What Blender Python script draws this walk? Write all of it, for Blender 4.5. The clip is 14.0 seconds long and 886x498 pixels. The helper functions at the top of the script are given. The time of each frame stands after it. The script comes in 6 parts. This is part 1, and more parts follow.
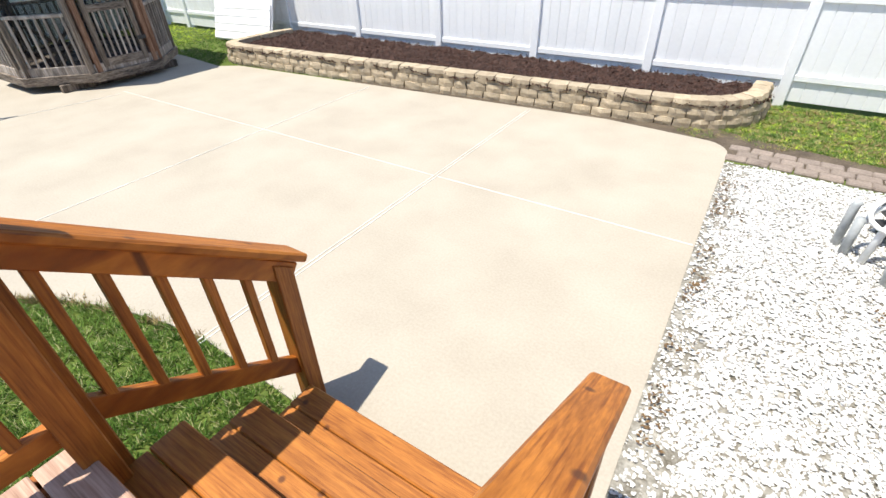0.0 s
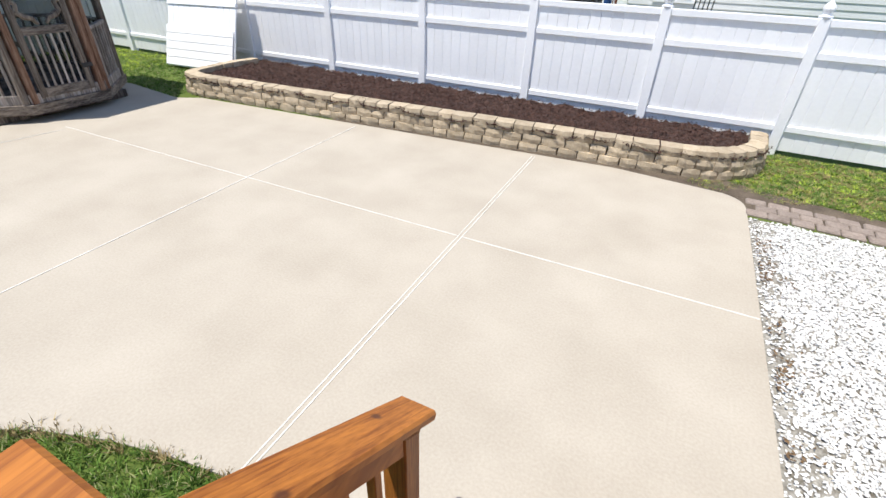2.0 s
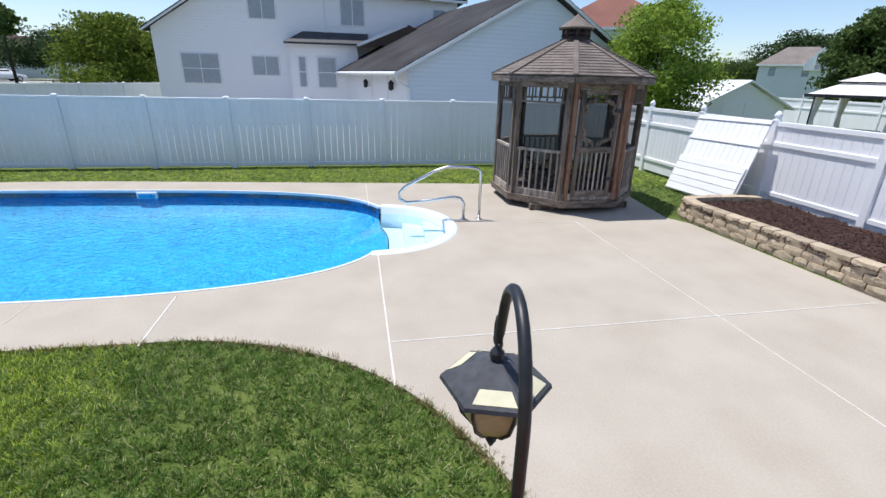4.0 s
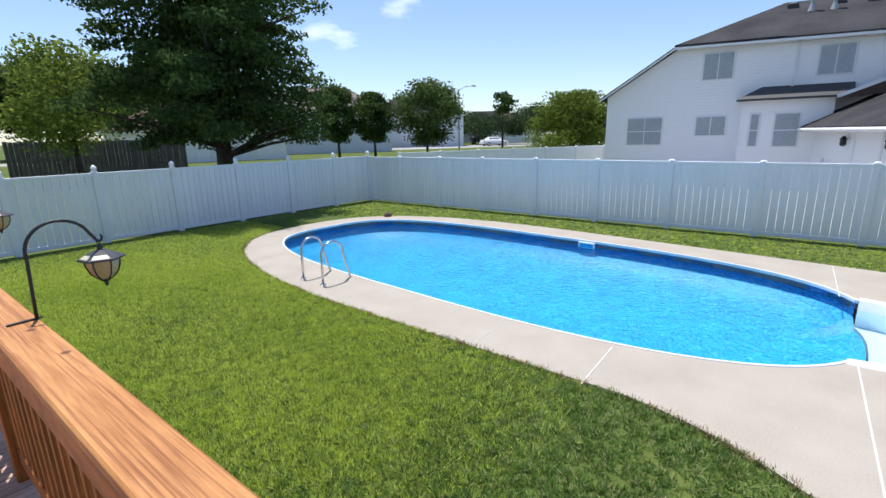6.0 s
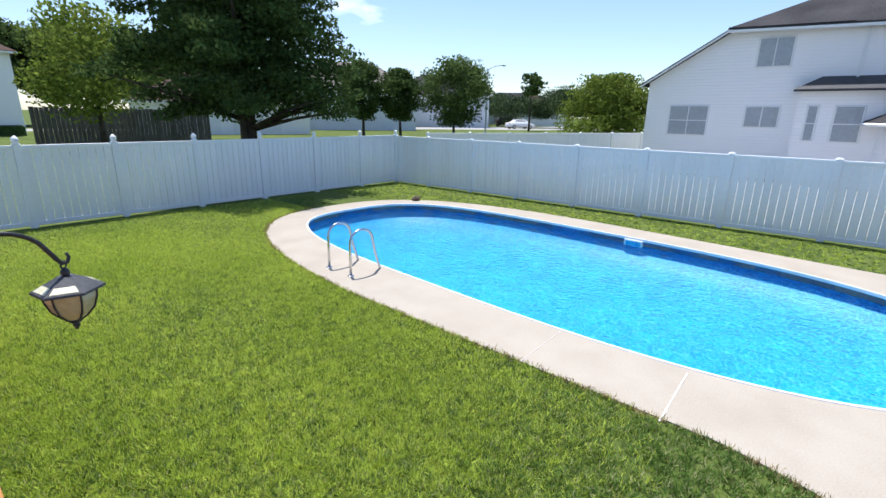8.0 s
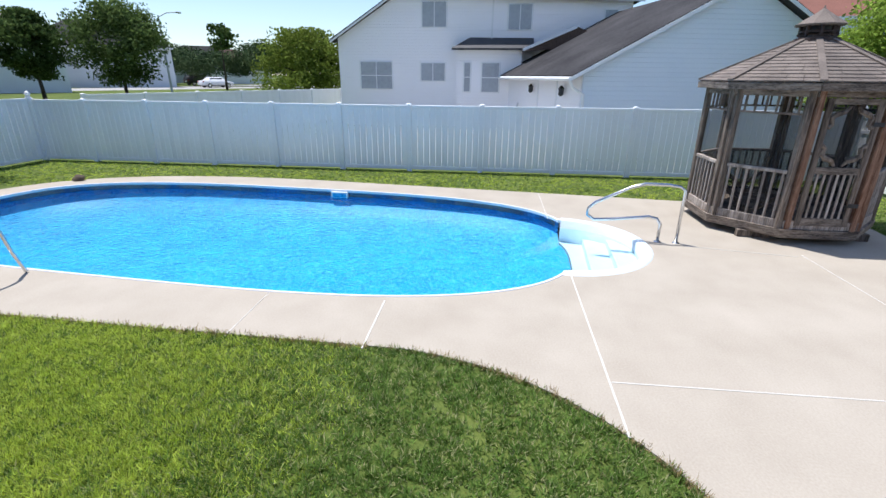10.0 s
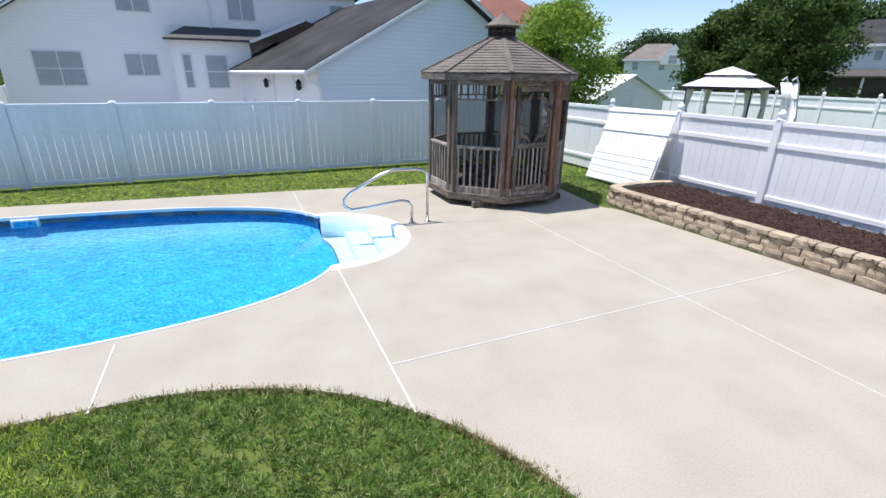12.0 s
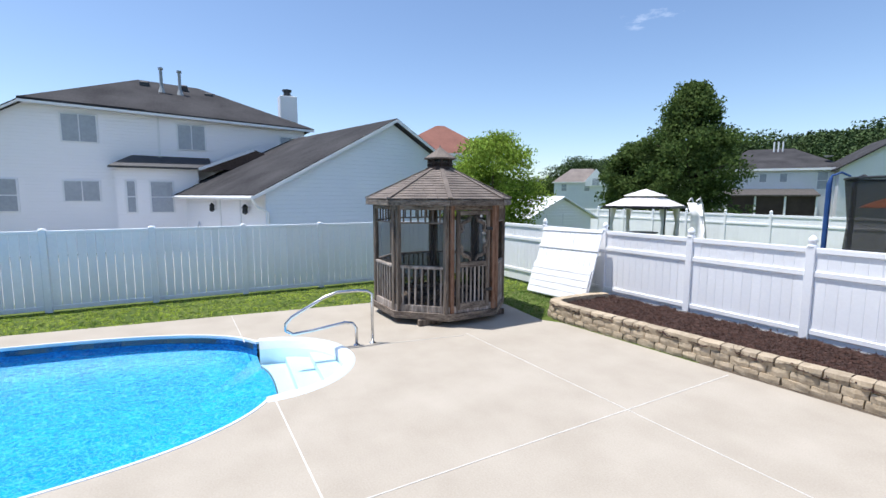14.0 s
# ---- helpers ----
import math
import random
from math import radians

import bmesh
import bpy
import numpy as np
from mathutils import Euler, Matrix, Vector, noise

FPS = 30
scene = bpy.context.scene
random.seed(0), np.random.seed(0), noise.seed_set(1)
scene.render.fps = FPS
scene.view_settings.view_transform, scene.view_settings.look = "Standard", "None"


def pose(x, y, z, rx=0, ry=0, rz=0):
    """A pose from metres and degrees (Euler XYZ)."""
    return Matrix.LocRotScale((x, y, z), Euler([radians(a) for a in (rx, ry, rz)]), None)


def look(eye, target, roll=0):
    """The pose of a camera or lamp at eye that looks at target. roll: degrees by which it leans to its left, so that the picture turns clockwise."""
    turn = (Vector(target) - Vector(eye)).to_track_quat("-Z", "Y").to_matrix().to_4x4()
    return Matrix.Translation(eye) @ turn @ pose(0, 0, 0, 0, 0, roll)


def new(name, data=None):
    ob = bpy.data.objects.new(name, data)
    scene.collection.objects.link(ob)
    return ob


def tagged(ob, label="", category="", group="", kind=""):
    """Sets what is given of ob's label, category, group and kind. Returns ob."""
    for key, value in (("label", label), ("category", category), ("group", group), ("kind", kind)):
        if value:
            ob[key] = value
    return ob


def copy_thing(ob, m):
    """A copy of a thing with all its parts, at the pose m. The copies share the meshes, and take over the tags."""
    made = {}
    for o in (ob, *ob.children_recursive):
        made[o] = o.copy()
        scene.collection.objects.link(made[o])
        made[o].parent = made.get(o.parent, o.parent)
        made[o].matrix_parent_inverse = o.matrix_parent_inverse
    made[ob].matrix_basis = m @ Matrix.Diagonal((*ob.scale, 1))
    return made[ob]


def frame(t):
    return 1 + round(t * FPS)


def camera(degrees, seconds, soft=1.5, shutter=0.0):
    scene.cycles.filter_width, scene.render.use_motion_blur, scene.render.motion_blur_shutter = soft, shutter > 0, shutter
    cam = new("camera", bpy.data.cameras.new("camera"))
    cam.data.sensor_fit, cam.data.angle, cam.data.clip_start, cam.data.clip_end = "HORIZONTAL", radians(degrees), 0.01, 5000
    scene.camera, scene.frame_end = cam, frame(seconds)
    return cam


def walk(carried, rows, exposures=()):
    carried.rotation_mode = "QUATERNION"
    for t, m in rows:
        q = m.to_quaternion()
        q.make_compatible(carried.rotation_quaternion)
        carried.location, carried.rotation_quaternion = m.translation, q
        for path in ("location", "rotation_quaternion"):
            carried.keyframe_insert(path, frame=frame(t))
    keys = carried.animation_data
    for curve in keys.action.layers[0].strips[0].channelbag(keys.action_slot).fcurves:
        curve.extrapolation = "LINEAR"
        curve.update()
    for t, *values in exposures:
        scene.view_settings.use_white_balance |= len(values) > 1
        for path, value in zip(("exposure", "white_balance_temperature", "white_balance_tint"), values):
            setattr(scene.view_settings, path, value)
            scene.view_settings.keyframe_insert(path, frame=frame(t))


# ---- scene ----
cam = camera(87.5, 14.0)
PATH = [
    (0, (0.875, 1.1, 2.038), (-0.036, 2.454, 0.882), -1.8),
    (0.5, (0.642, 1.177, 2.04), (-0.111, 2.625, 0.884), -2.0),
    (1, (0.359, 1.238, 2.087), (-0.023, 2.834, 0.944), 0.0),
    (1.5, (0.061, 1.317, 2.069), (-0.417, 2.804, 0.821), 0.4),
    (2, (-0.094, 1.245, 2.127), (-0.815, 2.765, 1.045), 1.9),
    (2.3, (-0.166, 1.244, 2.121), (-1.142, 2.683, 1.134), 1.9),
    (2.5, (-0.206, 1.178, 2.141), (-1.321, 2.532, 1.179), 1.3),
    (3, (-0.276, 1.121, 2.218), (-1.705, 2.239, 1.377), 1.0),
    (3.5, (-0.363, 1.046, 2.229), (-2.016, 1.894, 1.488), 1.9),
    (4, (-0.422, 0.94, 2.219), (-2.263, 1.293, 1.521), 1.4),
    (4.2, (-0.458, 0.869, 2.227), (-2.33, 1.002, 1.535), 1.3),
    (6.3, (-0.265, 0.367, 2.352), (-1.757, -0.878, 1.881), -0.1),
    (6.5, (-0.33, 0.305, 2.34), (-1.795, -0.968, 1.856), 1.3),
    (7, (-0.49, 0.084, 2.353), (-1.691, -1.447, 1.89), 0.8),
    (7.5, (-0.558, -0.176, 2.34), (-1.804, -1.687, 1.936), -1.3),
    (8, (-0.632, -0.27, 2.352), (-2.112, -1.496, 1.798), 0.9),
    (8.5, (-0.658, -0.237, 2.386), (-2.271, -1.247, 1.773), 0.6),
    (8.7, (-0.646, -0.133, 2.395), (-2.323, -1.023, 1.764), 0.7),
    (10.8, (-0.883, 0.161, 2.237), (-2.714, 0.355, 1.456), 0.5),
    (11, (-0.915, 0.139, 2.227), (-2.72, 0.441, 1.422), 0.8),
    (11.5, (-0.901, 0.217, 2.236), (-2.668, 0.768, 1.477), 1.0),
    (12, (-0.868, 0.257, 2.24), (-2.584, 1.006, 1.537), 0.7),
    (12.5, (-0.821, 0.315, 2.298), (-2.491, 1.275, 1.764), -0.1),
    (13, (-0.795, 0.329, 2.346), (-2.469, 1.371, 2.013), -0.1),
    (13.5, (-0.806, 0.311, 2.345), (-2.513, 1.319, 2.081), -0.2),
    (14, (-0.809, 0.3, 2.333), (-2.532, 1.29, 2.107), 0.2),
]
walk(cam, [(t, look(eye, target, roll)) for t, eye, target, roll in PATH],
     exposures=[(0, 0.90, 6800, 8), (0.5, 0.84, 6700, 10), (1, 0.72, 6600, 10), (1.5, 0.66, 6600, 10), (2.5, 0.74, 6500, 10), (3.2, 0.66, 6400, 12), (4, 0.47, 6250, 13), (6.5, 0.64, 6250, 13), (7.5, 0.78, 6250, 13), (8.5, 0.74, 6250, 13), (11, 0.62, 6250, 13), (12.5, 0.62, 6250, 12), (14, 0.66, 6250, 12)])

# ---- world, sun and exposure ----
SUN = Vector((-0.16, -0.28, 1.0)).normalized()
world = bpy.data.worlds.new("world")
scene.world = world
world.use_nodes = True
wn, wl = world.node_tree.nodes, world.node_tree.links
sky = wn.new("ShaderNodeTexSky")
sky.sky_type, sky.sun_disc = "NISHITA", False
sky.sun_elevation = math.asin(SUN.z)
sky.sun_rotation = math.atan2(SUN.x, SUN.y)
sky.air_density, sky.dust_density, sky.ozone_density = 0.95, 0.45, 2.6
geo = wn.new("ShaderNodeTexCoord")
mp = wn.new("ShaderNodeMapping")
mp.inputs["Scale"].default_value = (1.0, 1.0, 2.6)
cn = wn.new("ShaderNodeTexNoise")
cn.inputs["Scale"].default_value, cn.inputs["Detail"].default_value, cn.inputs["Roughness"].default_value = 2.6, 7.0, 0.55
cr = wn.new("ShaderNodeValToRGB")
cr.color_ramp.elements[0].position, cr.color_ramp.elements[1].position = 0.66, 0.80
cmix = wn.new("ShaderNodeMixRGB")
cmix.inputs["Color2"].default_value = (9.0, 9.4, 10.0, 1)
wl.new(geo.outputs["Generated"], mp.inputs["Vector"])
wl.new(mp.outputs["Vector"], cn.inputs["Vector"])
wl.new(cn.outputs["Fac"], cr.inputs["Fac"])
wl.new(cr.outputs["Color"], cmix.inputs["Fac"])
wl.new(sky.outputs["Color"], cmix.inputs["Color1"])
wl.new(cmix.outputs["Color"], wn["Background"].inputs["Color"])
wn["Background"].inputs["Strength"].default_value = 0.112
sun = new("sun", bpy.data.lights.new("sun", "SUN"))
sun.data.energy, sun.data.angle, sun.data.color = 3.7, radians(0.53), (1.0, 0.965, 0.91)
sun.matrix_world = look(SUN * 60, (0, 0, 0))


# ---- materials ----
def mat(name, c1, c2, rough=0.7, big=1.2, fine=40.0, bump=0.15, metal=0.0, stretch=(1, 1, 1), vary=0.0, spec=0.5, mid=(0.35, 0.7), depth=0.01, world_space=False):
    """Two colours mixed by a coarse and a fine noise, with fine relief. vary: how far pieces differ from each other."""
    m = bpy.data.materials.new(name)
    m.use_nodes = True
    n, l = m.node_tree.nodes, m.node_tree.links
    b = n["Principled BSDF"]
    tc, mpn = n.new("ShaderNodeTexCoord"), n.new("ShaderNodeMapping")
    mpn.inputs["Scale"].default_value = stretch
    if world_space:
        g = n.new("ShaderNodeNewGeometry")
        l.new(g.outputs["Position"], mpn.inputs["Vector"])
    else:
        l.new(tc.outputs["Object"], mpn.inputs["Vector"])
    vec = mpn.outputs["Vector"]
    oi = n.new("ShaderNodeObjectInfo")
    if vary:
        add = n.new("ShaderNodeVectorMath")
        sc = n.new("ShaderNodeVectorMath")
        sc.operation = "SCALE"
        sc.inputs[0].default_value = (17.0, 9.0, 13.0)
        l.new(oi.outputs["Random"], sc.inputs["Scale"])
        l.new(vec, add.inputs[0])
        l.new(sc.outputs[0], add.inputs[1])
        vec = add.outputs[0]
    na, nb = n.new("ShaderNodeTexNoise"), n.new("ShaderNodeTexNoise")
    na.inputs["Scale"].default_value, na.inputs["Detail"].default_value = big, 5
    nb.inputs["Scale"].default_value, nb.inputs["Detail"].default_value = fine, 4
    l.new(vec, na.inputs["Vector"])
    l.new(vec, nb.inputs["Vector"])
    mixf = n.new("ShaderNodeMath")
    mixf.operation = "MULTIPLY_ADD"
    mixf.inputs[1].default_value = 0.45
    l.new(nb.outputs["Fac"], mixf.inputs[0])
    half = n.new("ShaderNodeMath")
    half.operation = "MULTIPLY"
    half.inputs[1].default_value = 0.55
    l.new(na.outputs["Fac"], half.inputs[0])
    l.new(half.outputs[0], mixf.inputs[2])
    ramp = n.new("ShaderNodeValToRGB")
    ramp.color_ramp.elements[0].position, ramp.color_ramp.elements[1].position = mid
    ramp.color_ramp.elements[0].color, ramp.color_ramp.elements[1].color = (*c1, 1), (*c2, 1)
    l.new(mixf.outputs[0], ramp.inputs["Fac"])
    col = ramp.outputs["Color"]
    if vary:
        hsv = n.new("ShaderNodeHueSaturation")
        mr = n.new("ShaderNodeMapRange")
        mr.inputs["To Min"].default_value, mr.inputs["To Max"].default_value = 1 - vary, 1 + vary
        l.new(oi.outputs["Random"], mr.inputs["Value"])
        l.new(mr.outputs["Result"], hsv.inputs["Value"])
        l.new(col, hsv.inputs["Color"])
        col = hsv.outputs["Color"]
    l.new(col, b.inputs["Base Color"])
    if bump:
        bn = n.new("ShaderNodeBump")
        bn.inputs["Strength"].default_value, bn.inputs["Distance"].default_value = bump, depth
        l.new(mixf.outputs[0], bn.inputs["Height"])
        l.new(bn.outputs["Normal"], b.inputs["Normal"])
    b.inputs["Roughness"].default_value, b.inputs["Metallic"].default_value = rough, metal
    b.inputs["Specular IOR Level"].default_value = spec
    return m


def siding(name, c1, c2, lap=0.115):
    """Painted lap siding: bands along z with a dark lip."""
    m = mat(name, c1, c2, 0.6, 0.6, 30, 0.0, world_space=True)
    n, l = m.node_tree.nodes, m.node_tree.links
    g, sep = n.new("ShaderNodeNewGeometry"), n.new("ShaderNodeSeparateXYZ")
    md = n.new("ShaderNodeMath")
    md.operation = "FLOORED_MODULO"
    md.inputs[1].default_value = lap
    bn = n.new("ShaderNodeBump")
    bn.inputs["Strength"].default_value, bn.inputs["Distance"].default_value = 0.8, 0.12
    l.new(g.outputs["Position"], sep.inputs[0])
    l.new(sep.outputs["Z"], md.inputs[0])
    l.new(md.outputs[0], bn.inputs["Height"])
    l.new(bn.outputs["Normal"], n["Principled BSDF"].inputs["Normal"])
    return m


def wood(name, c1, c2, rough=0.55, stretch=(14, 1.2, 3), vary=0.12, bump=0.25, line=(0.72, 0.64, 0.58), knots=False):
    m = mat(name, c1, c2, rough, 1.6, 9.0, bump, 0, stretch, vary, 0.4, (0.38, 0.62), 0.004)
    n, l = m.node_tree.nodes, m.node_tree.links
    # dark late-wood lines that waver along the grain
    tc, mp2, wv = n.new("ShaderNodeTexCoord"), n.new("ShaderNodeMapping"), n.new("ShaderNodeTexNoise")
    mp2.inputs["Scale"].default_value = [s * 3.2 if s > 5 else s * 0.7 for s in stretch]
    wv.inputs["Scale"].default_value, wv.inputs["Detail"].default_value, wv.inputs["Distortion"].default_value = 2.4, 3, 0.6
    rp, mx = n.new("ShaderNodeValToRGB"), n.new("ShaderNodeMixRGB")
    rp.color_ramp.elements[0].position, rp.color_ramp.elements[1].position = 0.36, 0.50
    mx.blend_type, mx.inputs["Color2"].default_value = "MULTIPLY", (*line, 1)
    inv = n.new("ShaderNodeMath")
    inv.operation, inv.inputs[0].default_value = "SUBTRACT", 1.0
    old = n["Principled BSDF"].inputs["Base Color"].links[0].from_socket
    l.new(tc.outputs["Object"], mp2.inputs["Vector"])
    l.new(mp2.outputs["Vector"], wv.inputs["Vector"])
    l.new(wv.outputs["Fac"], rp.inputs["Fac"])
    l.new(rp.outputs["Color"], inv.inputs[1])
    l.new(inv.outputs[0], mx.inputs["Fac"])
    l.new(old, mx.inputs["Color1"])
    out = mx.outputs["Color"]
    if knots:
        vo, kr, km = n.new("ShaderNodeTexVoronoi"), n.new("ShaderNodeValToRGB"), n.new("ShaderNodeMixRGB")
        vo.voronoi_dimensions, vo.inputs["Scale"].default_value = "2D", 3.4
        kr.color_ramp.elements[0].position, kr.color_ramp.elements[1].position = 0.03, 0.065
        kr.color_ramp.elements[0].color, kr.color_ramp.elements[1].color = (0.85, 0.85, 0.85, 1), (0, 0, 0, 1)
        km.inputs["Color2"].default_value = (0.085, 0.024, 0.007, 1)
        l.new(tc.outputs["Object"], vo.inputs["Vector"])
        l.new(vo.outputs["Distance"], kr.inputs["Fac"])
        l.new(kr.outputs["Color"], km.inputs["Fac"])
        l.new(out, km.inputs["Color1"])
        out = km.outputs["Color"]
    l.new(out, n["Principled BSDF"].inputs["Base Color"])
    return m


M_CONC = mat("concrete", (0.355, 0.31, 0.248), (0.468, 0.42, 0.347), 0.85, 1.6, 60, 0.06, 0, (1, 1, 1), 0, 0.3, (0.3, 0.72), 0.006, True)
M_JOINT = mat("joint_filler", (0.52, 0.50, 0.45), (0.70, 0.68, 0.63), 0.8, 6, 80, 0.1)
M_GRASS = mat("lawn", (0.05, 0.085, 0.016), (0.15, 0.185, 0.042), 0.9, 0.7, 60, 0.4, 0, (1, 1, 1), 0, 0.15, (0.32, 0.72), 0.03, True)
M_BLADE = mat("grass_blade", (0.05, 0.135, 0.018), (0.22, 0.335, 0.07), 0.6, 1.1, 17, 0, 0, (1, 1, 1), 0, 0.25, (0.3, 0.7), 0.01, True)
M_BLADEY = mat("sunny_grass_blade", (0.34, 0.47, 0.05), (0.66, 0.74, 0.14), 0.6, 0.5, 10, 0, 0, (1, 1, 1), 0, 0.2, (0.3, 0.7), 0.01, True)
M_STRAW = mat("dry_grass_blade", (0.22, 0.16, 0.07), (0.42, 0.34, 0.17), 0.8, 0.8, 30, 0, 0, (1, 1, 1), 0, 0.2, (0.3, 0.7), 0.01, True)
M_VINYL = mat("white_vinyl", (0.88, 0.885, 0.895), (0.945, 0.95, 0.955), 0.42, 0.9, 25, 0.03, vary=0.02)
# greyer, bluer copy: shade on the west and south fences put into the colour
M_VINYL2 = mat("shaded_vinyl", (0.80, 0.83, 0.86), (0.89, 0.91, 0.93), 0.45, 0.7, 22, 0.03, vary=0.03)
M_STAIN = wood("stained_wood_y", (0.27, 0.082, 0.010), (0.50, 0.175, 0.025), knots=True, line=(0.6, 0.5, 0.42))
M_STAINX = wood("stained_wood_x", (0.25, 0.08, 0.011), (0.46, 0.17, 0.029), stretch=(1.2, 14, 3), knots=True)
M_STAINZ = wood("stained_wood_z", (0.22, 0.071, 0.011), (0.43, 0.158, 0.027), stretch=(14, 14, 1.2))
M_CAP = wood("sunbleached_cap", (0.37, 0.145, 0.036), (0.58, 0.275, 0.088), stretch=(16, 0.9, 3), line=(0.6, 0.5, 0.42), knots=True)
M_DECK = wood("faded_deck_board", (0.33, 0.2, 0.145), (0.55, 0.38, 0.29), 0.75, (0.8, 11, 3), 0.2, 0.25, (0.75, 0.7, 0.66))
M_GREY = wood("weathered_grey_wood_z", (0.055, 0.043, 0.034), (0.27, 0.22, 0.175), 0.85, (10, 10, 0.9), 0.14, 0.5)
M_GREYH = wood("weathered_grey_wood", (0.06, 0.048, 0.039), (0.29, 0.24, 0.195), 0.85, (2.2, 2.2, 10), 0.14, 0.5)
M_GREYL = wood("pale_weathered_wood", (0.16, 0.135, 0.115), (0.50, 0.44, 0.385), 0.85, (9, 9, 0.9), 0.14, 0.5)
M_RUST = wood("reddish_worn_post", (0.14, 0.06, 0.03), (0.34, 0.21, 0.14), 0.8, (10, 10, 0.9), 0.1, 0.5)
M_SHINGLE = mat("cedar_brown_shingle", (0.11, 0.09, 0.076), (0.26, 0.215, 0.18), 0.9, 2.5, 60, 0.3, vary=0.12)
M_ROOF = mat("dark_grey_roof", (0.035, 0.034, 0.036), (0.085, 0.083, 0.085), 0.95, 0.7, 18, 0.3, spec=0.08, world_space=True)
M_ROOFB = mat("brown_roof", (0.075, 0.052, 0.042), (0.14, 0.098, 0.08), 0.95, 0.7, 14, 0.3, spec=0.08, world_space=True)
M_ROOFT = mat("tan_roof", (0.15, 0.125, 0.11), (0.25, 0.215, 0.19), 0.9, 0.7, 14, 0.3, world_space=True)
M_ROOFR = mat("red_roof", (0.16, 0.065, 0.045), (0.26, 0.11, 0.08), 0.9, 0.7, 14, 0.3, world_space=True)
M_BLOCK = mat("tan_wall_block", (0.34, 0.268, 0.178), (0.52, 0.43, 0.31), 0.92, 9, 55, 0.6, vary=0.16, depth=0.02)
M_MULCH = mat("brown_mulch", (0.022, 0.011, 0.008), (0.105, 0.048, 0.033), 0.95, 16, 110, 1.0, depth=0.03)
M_STONE = mat("white_marble_chip", (0.62, 0.61, 0.58), (0.88, 0.87, 0.84), 0.75, 7, 30, 0.2)
M_SOIL = mat("gravel_bed_soil", (0.11, 0.095, 0.07), (0.44, 0.42, 0.37), 0.95, 8, 55, 0.5)
M_DIRT = mat("dark_soil", (0.05, 0.036, 0.024), (0.15, 0.115, 0.08), 0.95, 5, 50, 0.6)
M_LITTER = mat("dry_leaf_scraps", (0.07, 0.04, 0.02), (0.24, 0.15, 0.07), 0.9, 12, 60, 0.2)
M_PAVER = mat("grey_pink_paver", (0.18, 0.14, 0.115), (0.34, 0.28, 0.235), 0.9, 5, 50, 0.3, vary=0.12)
M_COPE = mat("white_coping", (0.70, 0.72, 0.74), (0.80, 0.82, 0.84), 0.4, 2, 40, 0.03)
M_STEP = mat("white_fibreglass", (0.66, 0.74, 0.79), (0.76, 0.82, 0.85), 0.35, 2, 40, 0.02)
M_STEEL = mat("stainless_steel", (0.55, 0.56, 0.57), (0.72, 0.73, 0.74), 0.22, 2, 50, 0.02, 1.0)
M_BLACK = mat("black_iron", (0.010, 0.011, 0.013), (0.03, 0.032, 0.036), 0.45, 8, 60, 0.1)
M_BRONZE = mat("grey_bronze_cap", (0.035, 0.038, 0.044), (0.085, 0.09, 0.098), 0.62, 8, 60, 0.15, 0.0, spec=0.3)
M_CREAM = mat("cream_lamp_glass", (0.42, 0.33, 0.15), (0.62, 0.52, 0.29), 0.3, 12, 60, 0.02)
M_SOLAR = mat("cream_solar_strip", (0.55, 0.52, 0.34), (0.70, 0.66, 0.46), 0.4, 10, 60, 0.02)
M_TAN = mat("tan_filter_tank", (0.27, 0.215, 0.175), (0.36, 0.30, 0.25), 0.65, 2, 40, 0.04)
M_PVC = mat("white_pvc_pipe", (0.70, 0.71, 0.70), (0.84, 0.84, 0.83), 0.4, 5, 40, 0.03)
M_GPVC = mat("grey_pvc_pipe", (0.32, 0.34, 0.35), (0.45, 0.47, 0.47), 0.5, 5, 40, 0.03)
M_RUBBER = mat("black_plastic", (0.012, 0.012, 0.014), (0.04, 0.04, 0.043), 0.5, 6, 50, 0.1)
M_BRICK = mat("red_brick", (0.14, 0.055, 0.04), (0.26, 0.11, 0.08), 0.9, 6, 60, 0.4, vary=0.2)
M_MORTAR = mat("mortar", (0.36, 0.34, 0.31), (0.5, 0.47, 0.43), 0.9, 6, 60, 0.2)
M_SIDE = siding("white_siding", (0.92, 0.915, 0.94), (0.96, 0.955, 0.975), 0.13)
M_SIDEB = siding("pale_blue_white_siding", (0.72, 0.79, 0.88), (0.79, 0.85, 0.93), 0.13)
M_SIDEG = siding("pale_grey_siding", (0.72, 0.74, 0.77), (0.80, 0.82, 0.84), 0.11)
M_SIDEN = mat("pale_grey_lap_siding", (0.62, 0.63, 0.63), (0.72, 0.73, 0.73), 0.6, 1.5, 30, 0.05)
M_TRIM = mat("white_trim", (0.78, 0.79, 0.80), (0.86, 0.87, 0.88), 0.5, 2, 30, 0.02)
M_GLASS = mat("window_glass", (0.16, 0.19, 0.22), (0.34, 0.39, 0.43), 0.12, 0.6, 4, 0.0, spec=0.7)
M_BLIND = mat("window_with_blind", (0.30, 0.33, 0.37), (0.44, 0.47, 0.51), 0.2, 0.6, 8, 0.0, spec=0.6)
M_CARGLASS = mat("dark_car_glass", (0.015, 0.018, 0.02), (0.04, 0.045, 0.05), 0.08, 1, 10, 0, spec=0.7)
M_DARK = mat("dark_shutter", (0.03, 0.032, 0.036), (0.06, 0.062, 0.07), 0.6, 3, 30, 0.1)
M_DBROWN = mat("dark_brown_door", (0.035, 0.02, 0.016), (0.07, 0.045, 0.035), 0.7, 2, 20, 0.1)
